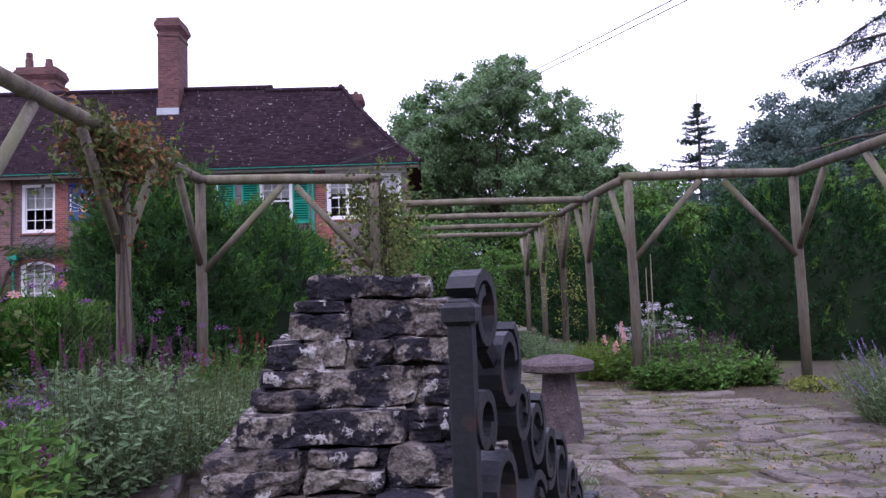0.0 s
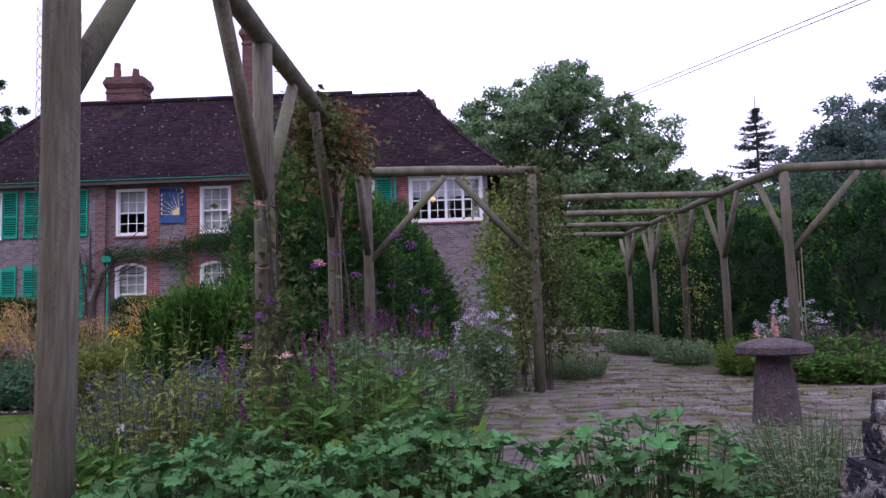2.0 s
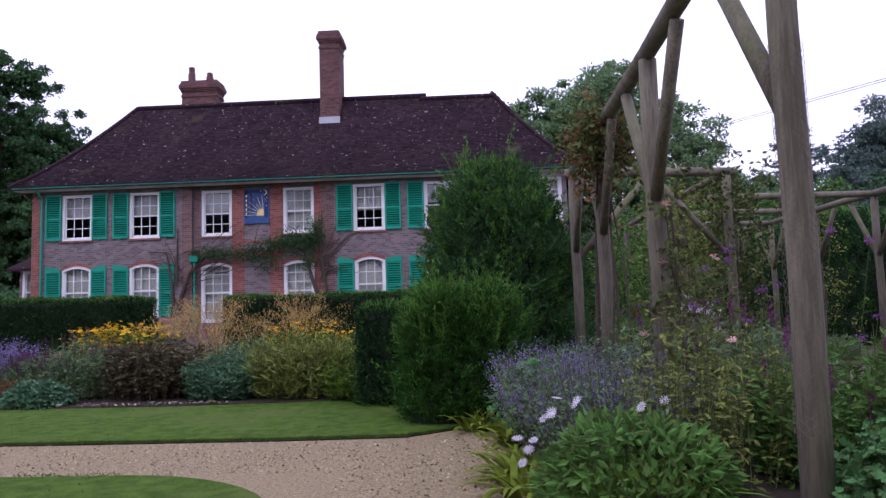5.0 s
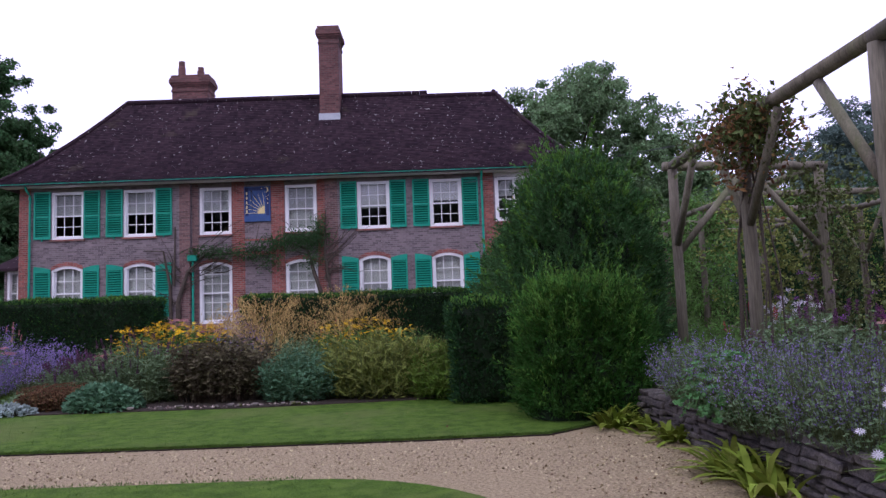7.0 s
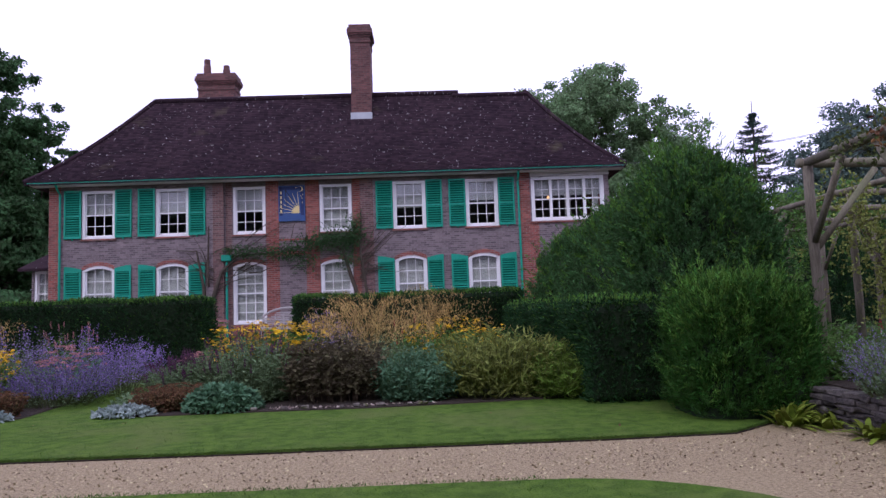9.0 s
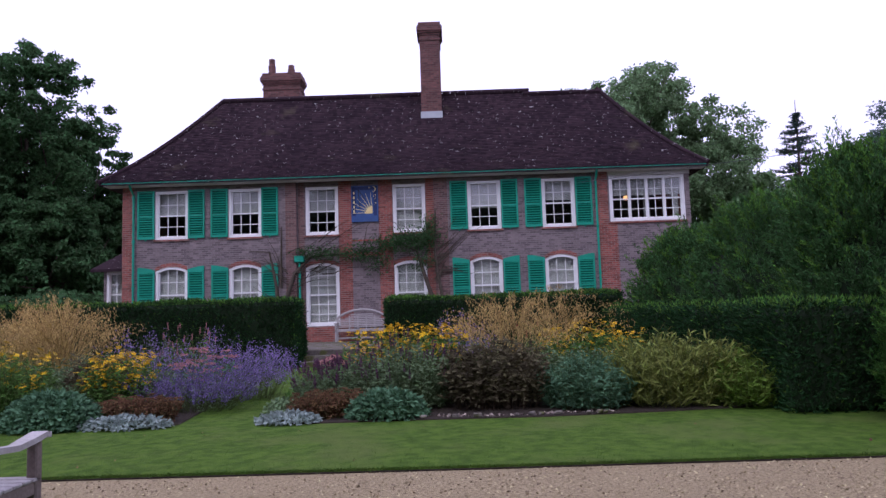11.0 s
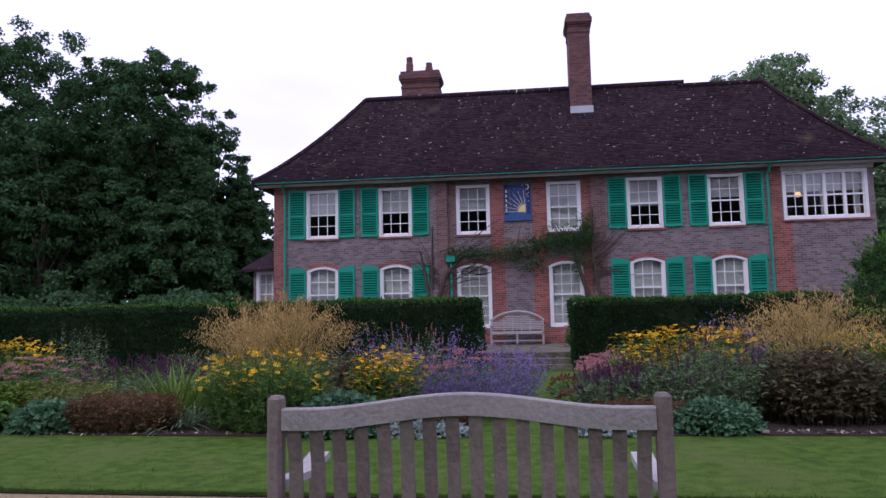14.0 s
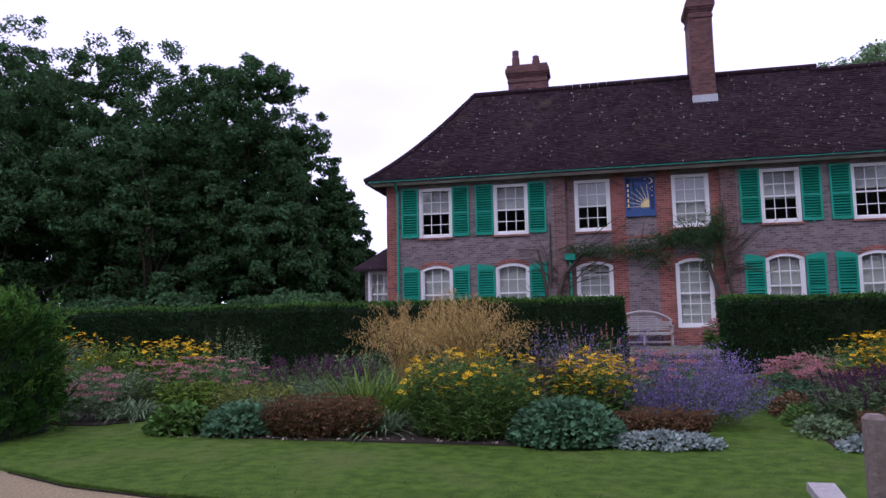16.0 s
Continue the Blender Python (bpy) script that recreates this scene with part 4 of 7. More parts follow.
def curved_bench(at):
    b = thing("curved_back_bench", "weathered wooden garden bench with an arched slatted back against the house", "bench", at)
    W = 0.9
    for x in (-W, W - 0.06):
        part("front_leg", [chamfer(x, -0.5, 0, x + 0.06, -0.44, 0.62, 0.006)], PALETEAK, b)
        part("back_leg", [chamfer(x, -0.06, 0, x + 0.06, 0.0, 0.82, 0.006)], PALETEAK, b)
        part("arm", [chamfer(x - 0.02, -0.54, 0.62, x + 0.08, 0.0, 0.67, 0.012)], PALETEAK, b)
    part("front_rail", [box(-W, -0.5, 0.36, W, -0.46, 0.42)], PALETEAK, b)
    part("foot_rail", [box(-W, -0.48, 0.12, W, -0.45, 0.16)], PALETEAK, b)
    part("middle_leg", [chamfer(-0.03, -0.49, 0, 0.03, -0.44, 0.4, 0.006)], PALETEAK, b)
    for i in range(6):
        part("seat_slat", [chamfer(-W, -0.5 + i * 0.083, 0.42, W, -0.43 + i * 0.083, 0.445, 0.005)], PALETEAK, b)
    for i in range(8):
        z = 0.5 + i * 0.062
        w = W - 0.06 if z < 0.78 else (W - 0.3 if z < 0.87 else W - 0.5)
        part("back_slat", [box(-w, -0.045, z, w, -0.02, z + 0.04)], PALETEAK, b)
    for x in (-0.45, -0.15, 0.15, 0.45):
        part("back_upright", [box(x - 0.02, -0.02, 0.42, x + 0.02, 0.0, 0.92)], PALETEAK, b)
    pts = [(W * math.cos(radians(a)), -0.03, 0.8 + 0.32 * max(0, math.sin(radians(a))) ** 1.6) for a in range(180, -1, -12)]
    part("top_rail", [tube(pts, 0.042, 8)], PALETEAK, b)


curved_bench((-12.66, 25.6, 0.45))


def garden_bench(at):
    b = thing("garden_bench", "weathered teak bench with slatted back and gently arched top rail", "bench", at)
    L = 1.56
    def rail_z(x):
        u = (x - L / 2) / (L / 2)
        return 0.96 + 0.055 * (math.cos(min(1, abs(u) * 1.25) * math.pi) * 0.5 + 0.5)
    for x in (0.0, L - 0.06):
        part("back_post", [chamfer(x, -0.03, 0, x + 0.06, 0.04, 0.45, 0.008), chamfer(x, -0.05, 0.44, x + 0.06, 0.02, 1.01, 0.016)], TEAK, b)
        part("front_leg", [chamfer(x, 0.5, 0, x + 0.06, 0.56, 0.64, 0.008)], TEAK, b)
        pts = [(-0.0, 0.665), (0.16, 0.65), (0.34, 0.635), (0.48, 0.655), (0.58, 0.672), (0.64, 0.66)]
        v, f = [], []
        for i, (y, z) in enumerate(pts):
            w = 0.035 + 0.012 * (i > 2) - 0.012 * (i == 5)
            v += [(x + 0.03 - w, y, z - 0.02), (x + 0.03 + w, y, z - 0.02), (x + 0.03 + w, y, z + 0.012), (x + 0.03 - w, y, z + 0.012)]
        for i in range(len(pts) - 1):
            k = 4 * i
            f += [[k, k + 1, k + 5, k + 4], [k + 1, k + 2, k + 6, k + 5], [k + 2, k + 3, k + 7, k + 6], [k + 3, k, k + 4, k + 7]]
        f += [[0, 3, 2, 1], [20, 21, 22, 23]]
        part("armrest", [(np.array(v), f)], PALETEAK, b, "pale bleached armrest")
        part("side_rail", [box(x + 0.01, 0.04, 0.35, x + 0.05, 0.5, 0.42)], TEAK, b)
    part("front_rail", [chamfer(0.06, 0.51, 0.34, L - 0.06, 0.55, 0.42, 0.006)], TEAK, b)
    part("back_rail", [chamfer(0.06, -0.02, 0.4, L - 0.06, 0.02, 0.47, 0.006)], TEAK, b)
    n = 26
    v, f = [], []
    for i in range(n + 1):
        x = 0.06 + (L - 0.12) * i / n
        z = rail_z(x)
        v += [(x, -0.045, z - 0.085), (x, -0.045, z - 0.006), (x, -0.038, z), (x, 0.004, z), (x, 0.01, z - 0.006), (x, 0.01, z - 0.085)]
    for i in range(n):
        for k in range(6):
            f.append([6 * i + k, 6 * i + 6 + k, 6 * i + 6 + (k + 1) % 6, 6 * i + (k + 1) % 6])
    part("top_rail", [(np.array(v), f)], TEAKW, b, "bleached arched top rail")
    ns = 16
    for i in range(ns):
        x = 0.06 + (L - 0.12) * (i + 0.5) / ns
        z1 = rail_z(x) - 0.08
        rows = [(0.46, 0.0), (0.6, 0.025), (0.75, 0.015), (z1, -0.015)]
        v, f = [], []
        for z, o in rows:
            v += [(x - 0.026, o - 0.022, z), (x + 0.026, o - 0.022, z), (x + 0.026, o - 0.004, z), (x - 0.026, o - 0.004, z)]
        for r in range(3):
            for k in range(4):
                f.append([4 * r + k, 4 * r + (k + 1) % 4, 4 * r + 4 + (k + 1) % 4, 4 * r + 4 + k])
        part("back_slat", [(np.array(v), f)], TEAK, b)
    for i in range(6):
        part("seat_slat", [chamfer(0.0, 0.05 + i * 0.085, 0.42, L, 0.12 + i * 0.085, 0.44, 0.005)], PALETEAK, b)


garden_bench((-13.36, 3.8, 0.03))


# ---- pergola of round poles ----
BZ = 2.95


def pergola_post(x, y, base=0.19, r=0.062, group="pergola posts", label="weathered round timber pergola post with diagonal braces"):
    p = thing("pergola_post", label, "post", (x, y, base), group)
    h = BZ - 0.05 - base
    part("pole", [tube([(0, 0, -0.1), (0.01, 0, h * 0.4), (0, 0.01, h * 0.75), (0, 0, h)], [r * 1.08, r * 1.02, r, r * 0.97], 14)], POLE, p, smooth=True)
    return p


def brace(p, dx, dy, run=0.75, drop=0.95, r=0.042):
    h = BZ - 0.06 - p.location.z
    part("brace", [tube([(dx * 0.03, dy * 0.03, h - drop), (dx * run, dy * run, h - 0.02)], r, 10)], POLE, p, smooth=True)


def beam(a, b, r=0.06, over=0.1):
    a, b = Vector((*a, BZ)), Vector((*b, BZ))
    d = (b - a).normalized() * over
    m = (a + b) / 2 + Vector((0, 0, 0.012))
    solid("pergola_beam", [tube([a - d, m, b + d], [r, r * 1.04, r], 14)], POLE, "round timber pole laid across pergola posts", "beam", "pergola beams", smooth=True)


PA, PB, PC, PD, PE = (-2.72, 2.02), (-2.71, 4.17), (-2.7, 6.35), (-2.69, 8.5), (-0.64, 8.85)
PF, PG, PH, PI, PJ, PK = (2.7, 9.3), (4.95, 9.35), (2.6, 11.4), (2.56, 13.4), (2.5, 15.4), (2.43, 17.4)
QE = [(-0.66, 11.0), (-0.68, 13.1), (-0.7, 15.2), (-0.72, 17.2)]
pa = pergola_post(*PA, 0.3, 0.055)
pb = pergola_post(*PB, 0.3)
pc = pergola_post(*PC, 0.3)
pd = pergola_post(*PD, 0.3)
pe = pergola_post(*PE, 0.18)
brace(pa, 0, 1)
brace(pb, 0, 1); brace(pb, 0, -1)
brace(pc, 0, 1); brace(pc, 0, -1)
brace(pd, 0, -1); brace(pd, 1, 0.15, 0.95, 1.05)
brace(pe, -1, -0.15, 0.95, 1.05)
pf, pg = pergola_post(*PF, 0.18), pergola_post(*PG, 0.18)
brace(pf, 1, 0, 0.95, 1.05); brace(pf, -0.05, 1)
brace(pg, -1, 0, 0.95, 1.05); brace(pg, 0, -1)
for q in (PH, PI, PJ, PK):
    o = pergola_post(*q, 0.18, 0.058)
    brace(o, 0, 1); brace(o, 0, -1)
for q in QE:
    pergola_post(*q, 0.18, 0.058)
pz = pergola_post(4.95, 7.0, 0.18)
brace(pz, 0, 1)
pergola_post(4.95, 4.8, 0.18)
py0 = pergola_post(-2.72, -0.9 - 1.2, 0.0)
beam((-2.72, -2.1), (-2.72, 2.0)); beam((-2.72, 2.06), PB, over=0.02); beam((PB[0], PB[1] + 0.05), PD, over=0.03); beam((PD[0], PD[1] + 0.05), PE)
beam(PF, PG); beam((4.95, 9.28), (4.95, 4.7)); beam((PF[0], PF[1] + 0.05), PH, over=0.04)
for a, b in ((PH, PI), (PI, PJ), (PJ, PK)):
    beam((a[0], a[1] + 0.07), b, 0.055, 0.02)
for a, b in zip(QE, (PH, PI, PJ, PK)):
    beam((a[0] - 0.1, b[1] - 0.15), (b[0] - 0.07, b[1]), 0.055, 0.02)
beam((PE[0], PE[1] + 0.07), QE[3], 0.05, 0.02)

# wire netting round the near posts
for (x, y), z0, z1, r in ((PA, 0.75, 2.2, 0.061), (PB, 0.4, 1.5, 0.071)):
    net = thing("wire_netting", "fine wire netting wrapped round a pergola post", "netting", (x, y, z0))
    part("wire", [tube([(r * math.cos(a + s * t * 30), r * math.sin(a + s * t * 30), t * (z1 - z0)) for t in np.linspace(0, 1, 110)], 0.0007, 3, False) for a in np.arange(0, 6.28, 0.7) for s in (-1, 1)], POLE, net, kind="stuff")

# ---- stone pier with a stepped cap ----
pier = thing("stone_pier", "square dry-laid stone pier with a stepped lichened cap", "pier", (-0.105, 1.5, 0.17))
r5 = np.random.default_rng(5)
z = 1.3
prof = ((0.045, 0.12), (0.075, 0.168), (0.05, 0.2), (0.07, 0.225), (0.06, 0.255), (0.07, 0.285), (0.1, 0.325), (0.085, 0.35), (0.1, 0.375), (0.1, 0.41), (0.09, 0.43), (0.1, 0.44), (0.11, 0.44), (0.1, 0.45), (0.12, 0.45), (0.1, 0.45))
for li, (h, w) in enumerate(prof):
    w *= 0.96
    z0 = max(0.0, z - h)
    part("hearting", [box(-w * 0.86, -w * 0.86, z0 - 0.012, w * 0.86, w * 0.86, z - 0.006)], STONE, pier)
    for side in range(4):
        cuts = [-w]
        while cuts[-1] < w - 0.12:
            cuts.append(min(w, cuts[-1] + r5.uniform(0.12, 0.32) * (0.7 if w < 0.2 else 1)))
        if cuts[-1] < w:
            cuts[-1] = w
        for a, b in zip(cuts, cuts[1:]):
            d = r5.uniform(-0.022, 0.022)
            hh = h if r5.random() < 0.45 or h < 0.06 else h * r5.uniform(0.5, 0.72)
            st = rock(a + 0.003, -w - d, z0 + 0.002, b - 0.003, -w * 0.45, z0 + hh - 0.002, r5, 0.011, pose(0, 0, 0, 0, 0, 90 * side) if side else None)
            o = part("stone", [st], STONE, pier)
            if hh < h:
                part("stone", [rock(a + 0.01, -w - d + 0.012, z0 + hh + 0.002, b - 0.012, -w * 0.45, z - 0.003, r5, 0.008, pose(0, 0, 0, 0, 0, 90 * side) if side else None, (4, 2, 2))], STONE, pier)
    z = z0
    if z <= 0:
        break

# ---- wrought iron scroll bracket in front of the pier ----
iron = thing("iron_scroll_panel", "dark wrought iron scrollwork panel on a flat upright with collars", "ironwork", (0.033, 0.73, 0.17), turn=69)


def scroll(cx, cz, r, turns=1.0, start=0.0, width=0.028, y=0.0, flip=1):
    pts = []
    n = 18
    for i in range(n + 1):
        a = radians(start) + flip * turns * 2 * math.pi * i / n
        rr = r * (1 - 0.45 * i / n)
        pts.append((cx + rr * math.cos(a), cz + rr * math.sin(a)))
    v, f = [], []
    for i, (x, z) in enumerate(pts):
        p, q = pts[max(0, i - 1)], pts[min(n, i + 1)]
        t = math.atan2(q[1] - p[1], q[0] - p[0]) + math.pi / 2
        nx, nz = math.cos(t) * 0.006, math.sin(t) * 0.006
        v += [(x - nx, y - width / 2, z - nz), (x + nx, y - width / 2, z + nz), (x + nx, y + width / 2, z + nz), (x - nx, y + width / 2, z - nz)]
    for i in range(n):
        for k in range(4):
            f.append([4 * i + k, 4 * i + 4 + k, 4 * i + 4 + (k + 1) % 4, 4 * i + (k + 1) % 4])
    f += [[0, 1, 2, 3], [4 * n + 3, 4 * n + 2, 4 * n + 1, 4 * n]]
    return np.array(v), f


part("upright", [chamfer(-0.011, -0.013, 0, 0.01, 0.013, 1.25, 0.003)], IRON, iron)
for z in (1.222, 0.93, 0.5):
    part("collar", [chamfer(-0.016, -0.018, z, 0.015, 0.018, z + 0.024, 0.005)], IRON, iron)
for cx, cz, r, st, fl in ((0.03, 1.235, 0.045, 150, -1), (0.1, 1.17, 0.055, 60, -1), (0.2, 1.07, 0.05, 60, -1), (0.07, 1.03, 0.06, 200, 1), (0.19, 0.96, 0.06, 20, 1), (0.32, 0.98, 0.055, 80, -1), (0.3, 0.86, 0.06, 200, 1), (0.42, 0.88, 0.06, 60, -1), (0.1, 0.86, 0.06, 40, 1), (0.45, 0.76, 0.06, 10, 1), (0.22, 0.77, 0.06, 180, -1), (0.54, 0.8, 0.055, 60, -1), (0.36, 0.7, 0.06, 200, 1), (0.14, 1.11, 0.04, 30, -1), (0.26, 1.02, 0.045, 240, 1), (0.02, 1.12, 0.035, 300, 1), (0.39, 0.94, 0.045, 20, -1), (0.48, 0.84, 0.05, 250, 1), (0.5, 0.72, 0.045, 120, -1), (0.12, 0.68, 0.06, 40, 1), (0.55, 0.66, 0.06, 90, -1), (0.06, 0.77, 0.055, 120, 1), (0.16, 0.9, 0.05, 300, -1), (0.28, 0.66, 0.06, 30, -1), (0.45, 0.62, 0.06, 210, 1), (0.05, 0.6, 0.06, 0, -1), (0.2, 0.56, 0.06, 90, 1), (0.36, 0.55, 0.06, 180, -1), (0.52, 0.54, 0.06, 270, 1)):
    part("scroll", [scroll(cx * 1.3, cz, r * 0.95, 1.15, st, 0.032, 0, fl)], IRON, iron)
for (a, b) in (((0.05, 1.2), (0.2, 0.98)), ((0.14, 1.12), (0.34, 0.9)), ((0.24, 1.02), (0.46, 0.78)), ((0.35, 0.93), (0.58, 0.62)), ((0.03, 0.95), (0.36, 0.6)), ((0.58, 0.85), (0.6, 0.4))):
    part("strap", [tube([(a[0] * 1.3, 0, a[1]), ((a[0] + b[0]) * 0.65 + 0.02, 0, (a[1] + b[1]) / 2 + 0.02), (b[0] * 1.3, 0, b[1])], 0.013, 6)], IRON, iron)
part("foot_bar", [chamfer(-0.02, -0.018, 0.4, 0.8, 0.018, 0.43, 0.004)], IRON, iron)
part("end_post", [chamfer(0.77, -0.016, 0, 0.8, 0.016, 0.85, 0.004)], IRON, iron)

# ---- staddle stone ----
st = thing("staddle_stone", "mushroom-shaped weathered staddle stone on the flags", "staddle stone", (1.08, 6.1, 0.18))
part("pillar", [tube([(0, 0, 0), (0, 0, 0.3), (0, 0, 0.6)], [0.205, 0.175, 0.135], 7)], STADDLE, st)
part("cap", [lathe([(0.2, 0.59), (0.29, 0.595), (0.31, 0.61), (0.31, 0.662), (0.285, 0.682), (0.14, 0.722), (0.02, 0.735)], 15)], STADDLE, st)

# ---- low dry-stone wall of the raised bed ----
dw = thing("dry_stone_wall", "low dry-stone retaining wall of thin slabs", "wall", (0, 0, 0))
path_w = [(-3.55, 7.0), (-3.42, 5.6), (-3.32, 4.4), (-3.3, 3.0), (-3.25, 1.9), (-2.9, 1.2), (-2.2, 0.95), (-1.3, 0.85)]
for (ax, ay), (bx, by) in zip(path_w, path_w[1:]):
    L, ang = math.hypot(bx - ax, by - ay), math.degrees(math.atan2(by - ay, bx - ax))
    z = 0.0
    while z < 0.33:
        h = rng.uniform(0.045, 0.08)
        s = 0.0
        while s < L:
            w = rng.uniform(0.14, 0.32)
            part("stone", [chamfer(s, -0.16 + rng.normal() * 0.015, z, min(L, s + w) - 0.008, 0.12, z + h - 0.006, 0.014, 0.012, rng, pose(ax, ay, 0, 0, 0, ang))], WALLSTONE, dw)
            s += w
        z += h
# bed edging along the flagged path
ed = thing("bed_edging", "line of flat mossy stones edging the herb bed", "edging")
for (ax, ay), (bx, by) in (((-1.25, 1.2), (-1.3, 3.0)), ((-1.3, 3.0), (-1.93, 5.2)), ((-1.93, 5.2), (-2.15, 9.2))):
    L, ang = math.hypot(bx - ax, by - ay), math.degrees(math.atan2(by - ay, bx - ax))
    s = 0.0
    while s < L:
        w = rng.uniform(0.2, 0.42)
        for zz in (0.15, 0.24):
            part("stone", [chamfer(s, -0.11 + rng.normal() * 0.02, zz, min(L, s + w) - 0.01, 0.12, zz + 0.085, 0.018, 0.01, rng, pose(ax, ay, 0, 0, 0, ang))], WALLSTONE, ed)
        s += w

# ---- flagstones ----
fl = thing("flagged_path", "irregular pale flagstone paving with moss in the joints", "paving", kind="structure")
fr = np.random.default_rng(11)
y = 1.0
while y < 27:
    h = fr.uniform(0.2, 0.42)
    x0 = -1.0 if y < 3 else np.interp(y, [3, 5, 8, 9, 30], [-1.2, -1.7, -1.9, -0.75, -0.6])
    x1 = np.interp(y, [1, 6.2, 8.6, 9.2, 30], [5.5, 3.6, 3.0, 1.6, 1.9])
    x = x0 + fr.uniform(-0.15, 0.1)
    while x < x1:
        w = fr.uniform(0.25, 0.75)
        j = lambda: fr.normal() * 0.042
        poly = [(x + 0.045 + j(), y + 0.03 + j()), (x + w / 2, y + 0.015 + j()), (x + w - 0.02 + j(), y + 0.02 + j()), (x + w - 0.015 + j(), y + h * 0.5), (x + w - 0.02 + j(), y + h - 0.02 + j()), (x + w / 2, y + h - 0.02 + j()), (x + 0.02 + j(), y + h - 0.02 + j())]
        poly = [(px + 0.1 * math.sin(py * 2.1) + 0.05 * math.sin(px * 3.3 + 1), py + 0.13 * math.sin(px * 1.7 + 0.6) + 0.06 * math.sin(px * 4.3 + py)) for px, py in poly]
        part("flagstone", [prism(poly, 0.12, 0.192 + fr.normal() * 0.004, 0.02)], FLAG, fl)
        x += w
    y += h


# grass and moss in the joints of the paving
n = 52000
tp = np.column_stack([rng.uniform(-1.8, 3.6, n), rng.uniform(1.2, 16, n), np.full(n, 0.178)])
tp = tp[(np.sin(tp[:, 0] * 3.1 + np.sin(tp[:, 1] * 2.3) * 2) + np.sin(tp[:, 1] * 4.7 + tp[:, 0]) > 0.35)]
MOSSB = leafmat("moss_tuft", (0.1, 0.12, 0.03), 0.4, 0.1)
solid("moss_tufts", [blades(tp, randdir(len(tp), 1.0), rng.uniform(0.012, 0.04, len(tp)), 0.012)], MOSSB, "moss and grass tufts in paving joints", "moss", kind="stuff")


# fallen leaves on the paving and the lawn
n = 7000
lp = np.column_stack([rng.uniform(0.2, 5.2, n), rng.uniform(2.2, 10.0, n), np.full(n, 0.2)])
lq = np.column_stack([rng.uniform(-18, -4.5, 60), rng.uniform(6.6, 9.1, 60), np.full(60, 0.045)])
lw = np.column_stack([-3.6 - np.abs(rng.normal(size=420)) * 0.7, rng.uniform(2.6, 7.2, 420), np.full(420, 0.008)])
LITTER = leafmat("dead_leaf", (0.16, 0.1, 0.055), 0.5, 0.1)
solid("leaf_litter", [flakes(np.concatenate([lp, lq, lw]), rng.uniform(0.008, 0.032, n + 480))], LITTER, "brown fallen leaves scattered on the paving", "leaves", kind="stuff")
for x, y, z1 in ((3.0, 9.75, 1.75), (3.12, 9.9, 1.95)):
    solid("bamboo_cane", [tube([(x, y, 0.15), (x + 0.02, y + 0.02, z1)], 0.008, 6)], OLIVE_CANE, "thin upright bamboo garden cane", "cane", "bamboo canes")
cage = thing("wire_plant_support", "cylindrical wire netting plant support beside a post", "plant support", (-2.25, 4.75, 0.34))
part("wire", [tube([(0.14 * math.cos(a + s * t * 9), 0.14 * math.sin(a + s * t * 9), t * 1.15) for t in np.linspace(0, 1, 60)], 0.0006, 3, False) for a in np.arange(0, 6.28, 0.4) for s in (-1, 1)], POLE, cage, kind="stuff")


# ---- clipped yews ----
def superpts(n, cx, cy, rx, ry, z0, z1, power, lump=0.06, taper=0.0):
    """Points and normals over a rounded clipped shape (power 2 a dome, high power a box)."""
    d = randdir(n)
    d[:, 2] = np.abs(d[:, 2]) * 1.0
    e = (np.abs(d) ** power).sum(axis=1) ** (1 / power)
    q = d / e[:, None]
    tp = 1 - taper * q[:, 2:3]
    p = np.column_stack([cx + rx * q[:, :1] * tp, cy + ry * q[:, 1:2] * tp, z0 + (z1 - z0) * q[:, 2:3]])
    nr = unit(np.sign(q) * np.abs(q) ** (power - 1) / np.array([rx, ry, z1 - z0]))
    wave = np.sin(p[:, 0] * 2.1 + p[:, 2] * 1.7 + cx) * np.sin(p[:, 1] * 2.4 + p[:, 2] * 2.9 + cy)
    p = p + nr * (lump * (rng.normal(size=n) * 0.45 + wave * 0.6))[:, None]
    return p, nr


